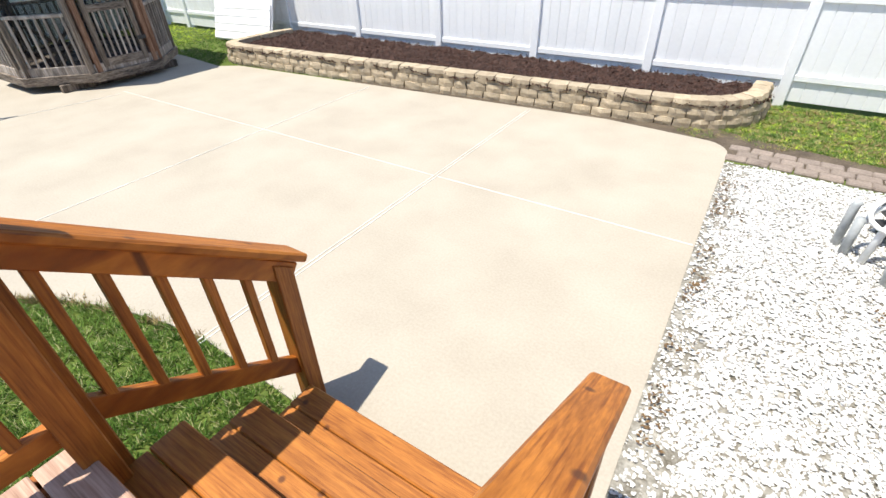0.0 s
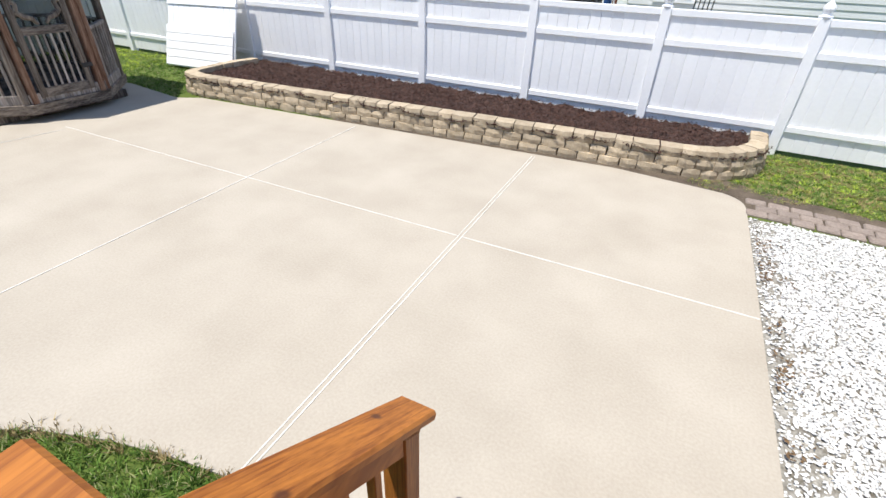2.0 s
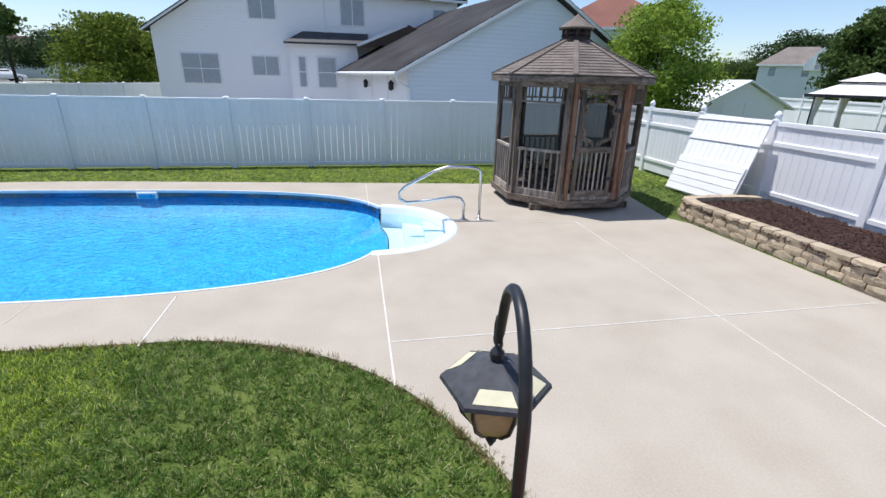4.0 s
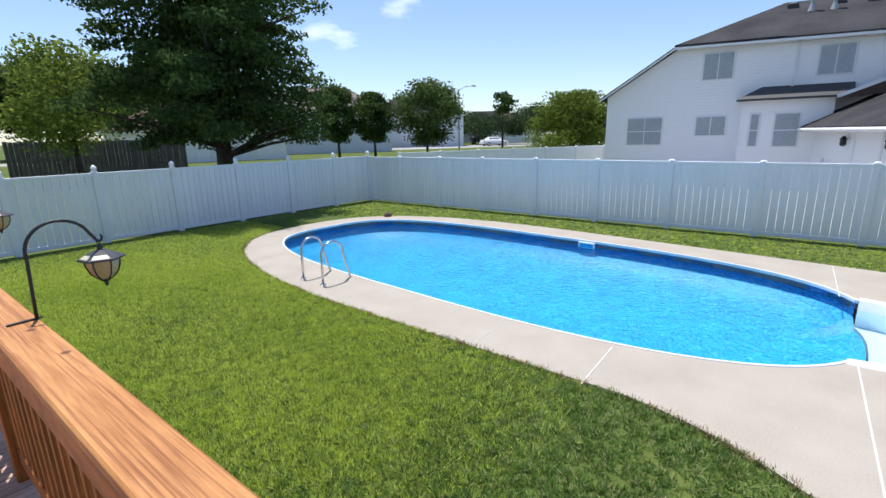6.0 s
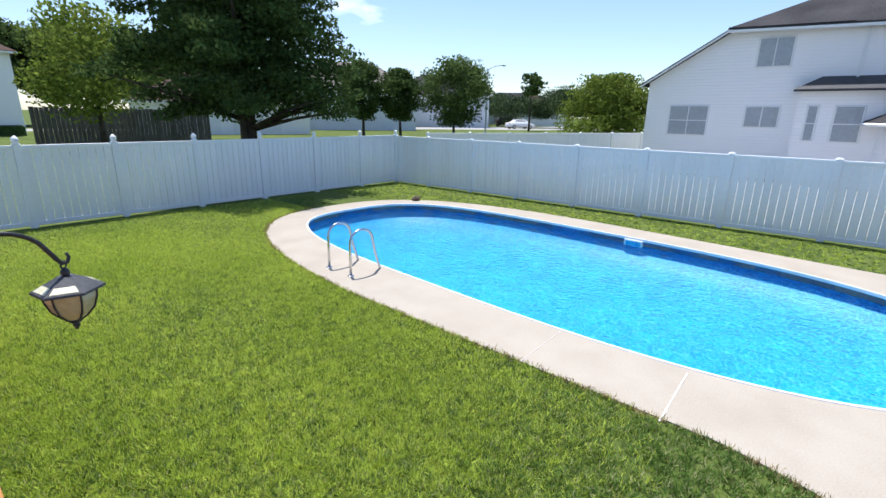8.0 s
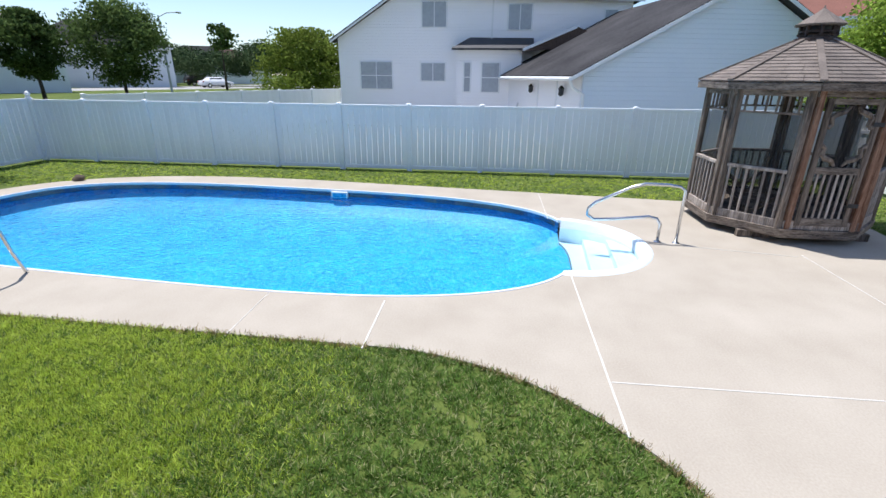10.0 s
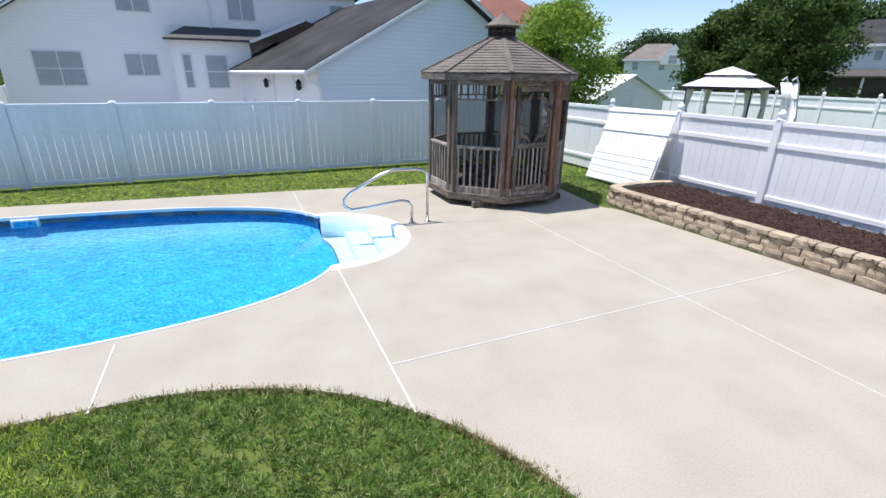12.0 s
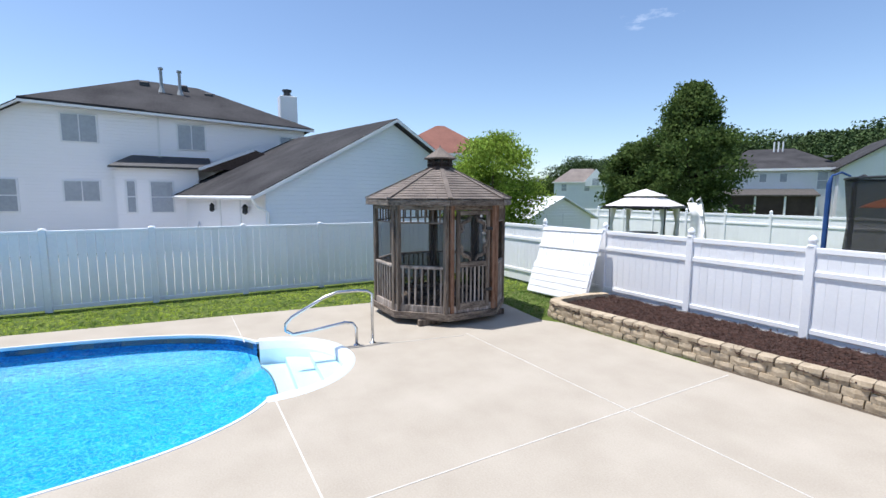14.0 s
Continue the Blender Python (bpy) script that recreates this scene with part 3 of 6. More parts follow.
# ---- pool ----
def build_pool():
    pool = thing("swimming_pool", POOL.x, POOL.y, 0, -4.3, "oval inground pool with blue liner, water and white coping", "swimming pool")
    inv = pool.matrix_world.inverted()

    def wall(path, levels, flat):
        bm = bmesh.new()
        rings = [[bm.verts.new(inv @ Vector((x, y, z))) for x, y in path(g)] for g, z in levels]
        n = len(rings[0])
        for a, b in zip(rings, rings[1:]):
            for i in range(n):
                bm.faces.new((a[i], a[(i + 1) % n], b[(i + 1) % n], b[i]))
        if flat:
            f = bm.faces.new(rings[-1])
            f.normal_update()
            if f.normal.z < 0:
                f.normal_flip()
        return bm

    def basin(levels, rim=True):
        """Walls and floor inside the oval; the north end stays open above the steps."""
        bm = bmesh.new()
        pts = oval(A, B, N, 144)
        rings = [[bm.verts.new((v * (1 + g / B), u * (1 + g / A), min(z, -0.40 - 0.064 * k) if u > U_CUT + 0.012 else z)) for u, v in pts] for k, (g, z) in enumerate(levels)]
        for a, b in zip(rings, rings[1:]):
            for i in range(len(a)):
                j = (i + 1) % len(a)
                if rim or (pts[i][0] <= U_CUT + 0.012 and pts[j][0] <= U_CUT + 0.012):
                    bm.faces.new((a[i], b[i], b[j], a[j]))
        if rim:
            f = bm.faces.new(rings[-1])
        bmesh.ops.recalc_face_normals(bm, faces=bm.faces)
        return bm

    part("tile_band", basin([(0.0, -0.015), (0.0, -0.24)], False), M_BAND, pool, "dark blue patterned waterline band")
    part("liner", basin([(0.0, -0.24), (-0.16, -0.38), (-0.36, -0.48), (-0.62, -0.56), (-0.95, -0.65), (-1.4, -0.72)]), M_LINER, pool, "bright blue mottled vinyl liner with ripple light painted on", True)
    part("coping", wall(pool_outline, [(0.001, -0.05), (-0.02, -0.03), (-0.018, 0.008), (0.016, 0.01), (0.02, 0.0)], False), M_COPE, pool, "white rounded coping edge")
    water = part("water", wall(pool_outline, [(0.002, -0.13)], True), M_WATER, pool, "clear rippled water")
    water.visible_shadow = False
    # half-round steps, in the pool's axes
    def half(r0, z):
        bm = bmesh.new()
        front = sorted([(v, u + 0.02) for u, v in oval(A, B, N, 288) if u > U_CUT], key=lambda p: p[0])
        outer = [(r0 * math.cos(radians(a)), U_CUT + r0 * math.sin(radians(a))) for a in range(3, 178, 6)] + front
        top = [bm.verts.new((x, y, z)) for x, y in outer]
        low = [bm.verts.new((x, y, -1.04)) for x, y in outer]
        bm.faces.new(top)
        for i in range(len(top)):
            j = (i + 1) % len(top)
            bm.faces.new((top[i], low[i], low[j], top[j]))
        bmesh.ops.recalc_face_normals(bm, faces=bm.faces)
        return bm
    for i, (r, z) in enumerate(((STEP_R - 0.02, -0.38), )):
        part("step", half(r, z), M_STEP, pool, "white fibreglass pool step")
    for x0, x1, y0, y1, z in ((-1.0, 1.0, U_CUT + 0.42, U_CUT + 0.98, -0.27), (-0.75, 0.75, U_CUT + 0.76, U_CUT + 1.08, -0.17)):
        bm = bmesh.new()
        pts = [(x1 * math.cos(radians(a)), y0 + (y1 - y0) * math.sin(radians(a)) ** 0.6) for a in range(0, 181, 10)]
        top = [bm.verts.new((x, y, z)) for x, y in pts]
        low = [bm.verts.new((x, y, -0.66)) for x, y in pts]
        bm.faces.new(top)
        for i in range(len(top)):
            j = (i + 1) % len(top)
            bm.faces.new((top[i], low[i], low[j], top[j]))
        bmesh.ops.recalc_face_normals(bm, faces=bm.faces)
        part("step", bm, M_STEP, pool, "white fibreglass pool step")
    bm = bmesh.new()
    ring = [[bm.verts.new((r * math.cos(radians(a)), U_CUT + r * math.sin(radians(a)), z)) for a in range(-2, 183, 5)] for r, z in ((STEP_R - 0.005, -0.6), (STEP_R - 0.03, 0.0), (STEP_R + 0.03, 0.02), (STEP_R + 0.11, 0.018), (STEP_R + 0.13, 0.0))]
    for a, b in zip(ring, ring[1:]):
        for i in range(len(a) - 1):
            bm.faces.new((a[i], a[i + 1], b[i + 1], b[i]))
    part("step_rim", bm, M_STEP, pool, "white fibreglass rim of the steps", True)
    sk = part("skimmer", box(-2.47, -2.39, 0.62, 1.0, -0.16, -0.03, 0.01), M_COPE, pool, "white skimmer mouth")
    part("skimmer_opening", box(-2.40, -2.382, 0.66, 0.96, -0.145, -0.06, 0), M_LINER, sk)


build_pool()


def handrail():
    t = thing("pool_handrail", -7.6, 2.78, 0, 0, "stainless steel looped handrail at the pool steps", "handrail")
    d = Vector((-0.0, -1.0, 0.0))
    # far leg, loop over the steps, back to the near leg
    pts = [(0, 0.13, 0), (0, 0.13, 0.80), (-0.02, 0.06, 0.85), (-0.03, -0.1, 0.87), (-0.05, -0.42, 0.87), (-0.08, -0.62, 0.8), (-0.13, -1.08, 0.55), (-0.15, -1.17, 0.45), (-0.15, -1.17, 0.35), (-0.14, -1.07, 0.28), (-0.1, -0.8, 0.31), (-0.05, -0.3, 0.38), (-0.03, -0.19, 0.36), (-0.02, -0.13, 0.28), (-0.02, -0.13, 0)]
    part("rail", tube(pts, 0.024, 10), M_STEEL, t, "", True)
    for y, x in ((0.13, 0), (-0.13, -0.02)):
        part("escutcheon", lathe([(0.055, 0), (0.055, 0.008), (0.03, 0.022)], 14, None, (x, y, 0)), M_STEEL, t)


handrail()


def ladder():
    t = thing("pool_ladder", -4.95, -5.83, 0, -4, "stainless steel pool ladder with two looped rails", "ladder")
    for y in (-0.29, 0.29):
        pts = [(0.1, y, 0), (0.09, y, 0.4)] + [(-0.12 - 0.21 * math.cos(radians(a)) * -1, y, 0.5 + 0.19 * math.sin(radians(a))) for a in range(0, 181, 20)] + [(-0.37, y, 0.3), (-0.46, y, 0.0), (-0.5, y, -0.4), (-0.5, y, -1.0)]
        part("rail", tube(pts, 0.021, 8), M_STEEL, t, "", True)
        part("escutcheon", lathe([(0.05, 0), (0.05, 0.008), (0.03, 0.02)], 12, None, (0.1, y, 0)), M_STEEL, t)
    for z in (-0.25, -0.5, -0.75):
        part("tread", box(-0.56, -0.44, -0.28, 0.28, z - 0.02, z, 0.004), M_COPE, t, "white plastic tread")


ladder()


# ---- fences ----
def knob_mesh(r=0.062):
    return mesh_of(lathe([(0.072, 0), (0.072, 0.02), (0.05, 0.03), (0.046, 0.045), (r, 0.075), (r + 0.004, 0.105), (0.045, 0.14), (0.018, 0.168), (0.004, 0.178)], 12), "post_cap", M_VINYL, True)


def flat_cap_mesh(m):
    return mesh_of(lathe([(0.07, 0), (0.07, 0.012), (0.05, 0.022), (0.004, 0.032)], 4), "post_cap", m)


def fence(name, a, b, stops, height, rails, m, cap, label, gap=0.006, proud=0.035, low=0.05, board=0.15, group=""):
    """A vinyl fence from a to b: posts at the given distances, boards and rails between them."""
    a, b = Vector(a), Vector(b)
    ang = math.degrees(math.atan2(b.y - a.y, b.x - a.x))
    f = thing(name, a.x, a.y, a.z, ang, label, "fence", group)
    pm = mesh_of(box(-0.06, 0.06, -0.06, 0.06, -0.03, height + 0.03, 0.006), "post", m)
    for s in stops:
        p = put("post", pm, f, s, 0, 0)
        put("post_cap", cap, p, 0, 0, height + 0.03)
    boards = {}
    for s0, s1 in zip(stops, stops[1:]):
        w = s1 - s0 - 0.12
        n = max(int(round(w / board)), 1)
        bw = w / n
        key = round(bw, 3)
        if key not in boards:
            bm = box(-bw / 2 + gap / 2, bw / 2 - gap / 2, -0.011, 0.011, low, height - 0.02, 0.003)
            if gap < 0.01:
                # tongue that closes the groove between boards
                box(-bw / 2 + 0.0005, bw / 2 - 0.0005, -0.006, 0.006, low + 0.005, height - 0.025, 0, bm)
            boards[key] = mesh_of(bm, "board", m)
        for k in range(n):
            put("board", boards[key], f, s0 + 0.06 + (k + 0.5) * bw, 0, 0)
        for z0, z1 in rails:
            part("rail", box(s0 + 0.055, s1 - 0.055, -proud, proud, z0, z1, 0.005), m, f)
    return f


KNOB, FLATN, FLATW = knob_mesh(), flat_cap_mesh(M_VINYL), flat_cap_mesh(M_VINYL2)
NX = [-12.63, -11.6, -9.74, -7.82, -5.86, -3.99, -2.19, -0.46, 1.22, 2.9]
fence("fence", (NX[0], 8.44, 0), (3, 8.44, 0), [x - NX[0] for x in NX], 1.58, [(1.52, 1.6), (1.17, 1.25), (0.30, 0.375)], M_VINYL, KNOB, "white vinyl privacy fence with ball-capped posts, sunlit", 0.008)
WY = [-12.47, -10.9, -9.1, -7.4, -5.6, -3.81, -2.02, -0.19, 1.64, 3.45, 5.2, 6.9, 8.35]
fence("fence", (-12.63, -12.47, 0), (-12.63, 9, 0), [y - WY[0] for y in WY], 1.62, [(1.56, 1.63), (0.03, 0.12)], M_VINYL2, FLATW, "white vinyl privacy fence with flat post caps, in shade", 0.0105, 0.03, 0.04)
SX = [-12.63, -11.02, -9.24, -7.5, -5.76, -4.05, -2.4, -0.8, 0.9, 2.6, 4.3, 6.0]
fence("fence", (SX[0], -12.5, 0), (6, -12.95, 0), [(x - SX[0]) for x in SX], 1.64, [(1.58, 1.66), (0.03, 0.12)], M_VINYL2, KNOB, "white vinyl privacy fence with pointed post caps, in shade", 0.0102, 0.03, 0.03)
ef = fence("fence", (2.9, 8.44, 0), (3.22, 5.2, 0), [0.0, 1.55, 3.2], 1.66, [(1.58, 1.68), (0.06, 0.14)], M_VINYL, FLATN, "smooth white vinyl fence panels beside the house", 0.002, 0.03, 0.1, 0.7)


def leaning_panel():
    t = thing("spare_panel", -8.70, 8.34, 0, 0, "spare white fence panel leaning against the fence", "fence panel")
    rot = pose(0, 0, 0, -18, -1.5, 0)
    m = Matrix.Translation(Vector((0.12, -0.60, 0.04))) @ rot
    part("sheet", box(-0.92, 0.92, 0.002, 0.012, 0.02, 1.6, 0.002, None, m), M_VINYL, t)
    for k in range(12):
        x = -0.92 + k * 0.1533
        part("board", box(x + 0.003, x + 0.150, -0.012, 0.002, 0.04, 1.6, 0.003, None, m), M_VINYL, t)
    for z0, z1 in ((1.56, 1.64), (1.14, 1.21), (0.0, 0.08)):
        part("rail", box(-0.93, 0.93, -0.034, 0.02, z0, z1, 0.004, None, m), M_VINYL, t)
    # stack of loose horizontal slats propped on its lower half
    for k in range(5):
        z = 0.02 + k * 0.15
        part("slat", box(-0.93, 0.90, -0.06 + 0.003 * k, -0.036, z, z + 0.14, 0.004, None, m), M_VINYL, t)


leaning_panel()


# ---- raised bed ----
def bed_path():
    west = [(-7.62 + 0.05, 8.3), (-7.72, 7.7), (-7.72, 7.2)] + [(-7.30 - 0.42 * math.cos(radians(a)), 6.92 - 0.42 * math.sin(radians(a))) for a in (10, 35, 60, 80)]
    mid = [(-7.1 + (7.3) * i / 12, 6.47 + 0.5 * i / 12) for i in range(13)]
    east = [(0.2 + 0.92 * math.sin(radians(a)), 7.9 - 0.92 * math.cos(radians(a))) for a in (12, 26, 40, 54, 68, 80, 90)] + [(1.14, 8.2), (1.14, 8.32)]
    return [Vector((x, y, 0)) for x, y in west + mid + east]


def along(path, s):
    for p, q in zip(path, path[1:]):
        d = (q - p).length
        if s <= d:
            return p + (q - p) * (s / d), (q - p).normalized()
        s -= d
    return path[-1], (path[-1] - path[-2]).normalized()


def build_bed():
    bed = thing("raised_bed", -3.3, 7.0, 0, 0, "raised garden bed of stacked tan concrete blocks", "garden bed")
    path = bed_path()
    total = sum((q - p).length for p, q in zip(path, path[1:]))
    rnd = random.Random(4)
    kinds = {}
    for L in (0.2, 0.25, 0.3):
        for v in range(3):
            bm = bmesh.new()
            r = bmesh.ops.create_cube(bm, size=1)
            bmesh.ops.subdivide_edges(bm, edges=bm.edges[:], cuts=1, use_grid_fill=True)
            for vert in bm.verts:
                k = vert.co
                if abs(k.x) > 0.4 and k.y < -0.4:
                    k.y += 0.07
                if k.z > 0.4 and k.y < -0.4:
                    k.y += 0.05
                    k.z -= 0.045
                if k.z < -0.4 and k.y < -0.4:
                    k.y += 0.02
                if abs(k.x) < 0.1 and k.y < -0.4:
                    k.y -= 0.05
                k.x *= L - 0.013
                k.y *= 0.2
                k.z *= 0.107
                k += Vector((rnd.uniform(-1, 1), rnd.uniform(-1, 1), rnd.uniform(-0.5, 0.5))) * 0.005
            kinds[(L, v)] = mesh_of(bm, "block", M_BLOCK)
    for course in range(3):
        s = 0.02 if course % 2 else 0.14
        inset = course * 0.018
        while s < total - 0.12:
            L = rnd.choice((0.2, 0.25, 0.25, 0.3))
            p, d = along(path, s + L / 2)
            curved = p.x < -7.1 or p.x > 0.15
            if curved:
                L = 0.2
                p, d = along(path, s + L / 2)
            n = Vector((-d.y, d.x, 0))
            c = p + n * (0.1 + inset)
            put("block", kinds[(L, rnd.randrange(3))], bed, c.x + 3.3 + rnd.uniform(-0.003, 0.003), c.y - 7.0 + rnd.uniform(-0.006, 0.006), 0.045 + course * 0.106, math.degrees(math.atan2(d.y, d.x)) + rnd.uniform(-1.2, 1.2))
            s += L
    # mulch: rough heaped surface, with loose chips
    poly = [(p.x, p.y) for p in path] + [(1.05, 8.40), (-7.6, 8.40)]
    bm = bmesh.new()
    nx, ny = 210, 46
    grid = {}
    for i in range(nx + 1):
        for j in range(ny + 1):
            x, y = -7.65 + 8.75 * i / nx, 6.5 + 1.9 * j / ny
            if inside(x, y, poly):
                near = min(y - 6.45 - 0.068 * (x + 7.1), 0.5)
                z = 0.255 - 0.06 * near + 0.10 * noise.noise(Vector((x * 3, y * 3, 0))) * 0.5 + 0.045 * noise.noise(Vector((x * 14, y * 14, 3))) + 0.02 * noise.noise(Vector((x * 40, y * 40, 5)))
                grid[i, j] = bm.verts.new((x + rnd.uniform(-0.012, 0.012), y + rnd.uniform(-0.012, 0.012), z))
    for (i, j), v in grid.items():
        q = [grid.get(k) for k in ((i, j), (i + 1, j), (i + 1, j + 1), (i, j + 1))]
        if all(q):
            bm.faces.new(q)
    m = part("mulch", bm, M_MULCH)
    tagged(m, "dark brown shredded bark mulch heaped in the bed", "mulch", kind="stuff")
    verts, faces = [], []
    me = m.data
    co = [tuple(v.co) for v in me.vertices]
    for k in range(11000):
        x, y, z = rnd.choice(co)
        a, L, w = rnd.uniform(0, 6.28), rnd.uniform(0.012, 0.038), rnd.uniform(0.003, 0.007)
        dx, dy, dz = L * math.cos(a), L * math.sin(a), rnd.uniform(-0.015, 0.02)
        ox, oy = -w * math.sin(a), w * math.cos(a)
        x, y, z = x + rnd.uniform(-0.02, 0.02), y + rnd.uniform(-0.02, 0.02), z + rnd.uniform(0.0, 0.012)
        i = len(verts)
        verts += [(x - ox, y - oy, z), (x + dx - ox, y + dy - oy, z + dz), (x + dx + ox, y + dy + oy, z + dz + 0.004), (x + ox, y + oy, z + 0.006), (x + dx * 0.5, y + dy * 0.5, z + 0.012)]
        faces += [(i, i + 1, i + 4), (i + 1, i + 2, i + 4), (i + 2, i + 3, i + 4), (i + 3, i, i + 4)]
    me2 = bpy.data.meshes.new("mulch_chips")
    me2.from_pydata(verts, [], faces)
    me2.materials.append(M_MULCH)
    tagged(new("mulch_chips", me2), "loose dark bark chips", "mulch", kind="stuff")


build_bed()


# ---- gravel yard ----
def build_gravel():
    bm = sheet(GRAVEL, [], -0.006, 0.03)
    tagged(part("gravel_bed", bm, M_SOIL), "pale gravel bed floor with dark soil at its edges", "gravel", kind="structure")
    tagged(part("soil_strip", sheet([(-4.5, 6.56), (0.6, 6.68), (0.9, 6.36), (2.3, 6.3), (2.75, 5.9), (2.95, 6.1), (2.35, 6.75), (1.2, 6.95), (0.6, 7.15), (-4.5, 6.75)], [], -0.003, 0.03), M_DIRT), "strip of dark bare soil", "soil", kind="structure")
    rng = np.random.default_rng(7)
    base = np.array([(1, 0, 0), (0.3, 0.9, 0), (-0.8, 0.5, 0), (-0.7, -0.7, 0), (0.4, -0.9, 0), (0.1, 0.1, 0.8), (0, 0, -0.8)], float)
    tri = np.array([(0, 1, 5), (1, 2, 5), (2, 3, 5), (3, 4, 5), (4, 0, 5), (1, 0, 6), (2, 1, 6), (3, 2, 6), (4, 3, 6), (0, 4, 6)])
    vs, fs, count = [], [], 0
    while count < 70000:
        x, y = rng.uniform(0.87, 3.25), rng.uniform(1.2, 6.45)
        edge = x - 0.9 + 0.08 * math.sin(y * 7) + 0.06 * math.sin(y * 23)
        if not inside(x, y, GRAVEL) or x < 0.875 or (edge < 0.12 and rng.random() < 0.7):
            continue
        s = rng.uniform(0.0055, 0.0155)
        a = rng.uniform(0, 6.28)
        p = base * (s * rng.uniform(0.8, 1.3), s * rng.uniform(0.6, 1.0), s * rng.uniform(0.35, 0.75)) + rng.normal(0, s * 0.13, base.shape)
        c, n = math.cos(a), math.sin(a)
        tilt = rng.uniform(-0.5, 0.5)
        q = np.stack([p[:, 0] * c - p[:, 1] * n + x, p[:, 0] * n + p[:, 1] * c + y, p[:, 2] + tilt * p[:, 0] + rng.uniform(-0.008, 0.012)], 1)
        vs.append(q)
        fs.append(tri + 7 * count)
        count += 1
    me = bpy.data.meshes.new("gravel")
    me.from_pydata(np.concatenate(vs).tolist(), [], np.concatenate(fs).tolist())
    me.materials.append(M_STONE)
    vary_islands(M_STONE, 0.72, 1.15)
    tagged(new("gravel", me), "white marble chips spread over the side yard", "gravel", kind="stuff")


build_gravel()


def litter():
    """Dry leaf scraps and dark bits lying on the gravel, thickest along its edges."""
    rng = np.random.default_rng(21)
    verts, faces = [], []
    for k in range(900):
        if k % 3:
            x, y = 0.9 + abs(rng.normal(0, 0.07)), rng.uniform(1.5, 6.1)
        else:
            x, y = rng.uniform(1.9, 3.0), 4.3 - abs(rng.normal(0, 0.12))
        if math.sin(5 * y) + math.sin(11 * y + 2) < -0.2 and k % 3:
            continue
        a, r = rng.uniform(0, 6.28), rng.uniform(0.006, 0.02)
        i = len(verts)
        verts += [(x + r * math.cos(a + t) * f, y + r * math.sin(a + t) * f, 0.013 + rng.uniform(0, 0.012)) for t, f in ((0, 1.0), (1.4, 0.5), (3.1, 1.0), (4.6, 0.55))]
        faces.append((i, i + 1, i + 2, i + 3))
    me = bpy.data.meshes.new("leaf_litter")
    me.from_pydata(verts, [], faces)
    me.materials.append(M_LITTER)
    tagged(new("leaf_litter", me), "dry brown leaf scraps on the gravel", "leaves", kind="stuff")


litter()
pav = thing("paver_edging", 1.55, 6.3, 0.006, -4, "row of worn pinkish pavers edging the gravel", "pavers")
pav_me = mesh_of(box(-0.095, 0.095, -0.065, 0.065, -0.03, 0.008, 0.012), "paver", M_PAVER)
for r in range(3):
    for k in range(8):
        put("paver", pav_me, pav, -0.6 + k * 0.2 + 0.08 * (r % 2) + random.uniform(-0.008, 0.008), r * 0.14, 0, random.uniform(-4, 4))

rock = bmesh.new()
bmesh.ops.create_icosphere(rock, subdivisions=3, radius=0.12)
for v in rock.verts:
    v.co *= 1 + 0.35 * noise.noise(v.co * 9)
    v.co.z = v.co.z * 0.7 + 0.05
rk = part("rock", rock, M_DIRT, None, "", True)
rk.matrix_world = pose(-10.25, -9.28, 0, 0, 0, 20)
tagged(rk, "small dark rock beside the pool concrete", "rock")


# ---- deck and stairs ----
DZ = 0.70


def build_deck():
    d = thing("deck", 0, 0, 0, 0, "raised wooden deck of faded pinkish boards", "deck")
    rnd = random.Random(2)
    n = 61
    me = [mesh_of(box(-0.62, 3.3, -0.0665, 0.0665, -0.035, 0, 0.005), "deck_board", M_DECK) for _ in range(2)]
    for k in range(n):
        y = 1.10 - k * 0.1432
        put("deck_board", me[k % 2], d, rnd.uniform(-0.004, 0.004), y, DZ + rnd.uniform(-0.002, 0.002))
    for x in (-0.63, 3.25):
        part("rim_joist", box(x - 0.02, x + 0.02, -7.55, 1.17, 0.42, DZ - 0.04, 0.003), M_STAIN, d)
    part("rim_joist", box(-0.61, 3.23, 1.13, 1.17, 0.42, DZ - 0.04, 0.003), M_STAINX, d)
    for y in (1.0, -1.2, -3.3, -5.4, -7.45):
        part("support_post", box(-0.58, -0.49, y - 0.045, y + 0.045, -0.05, DZ - 0.04, 0.004), M_STAINZ, d)
        part("support_post", box(3.1, 3.19, y - 0.045, y + 0.045, -0.05, DZ - 0.04, 0.004), M_STAINZ, d)


build_deck()


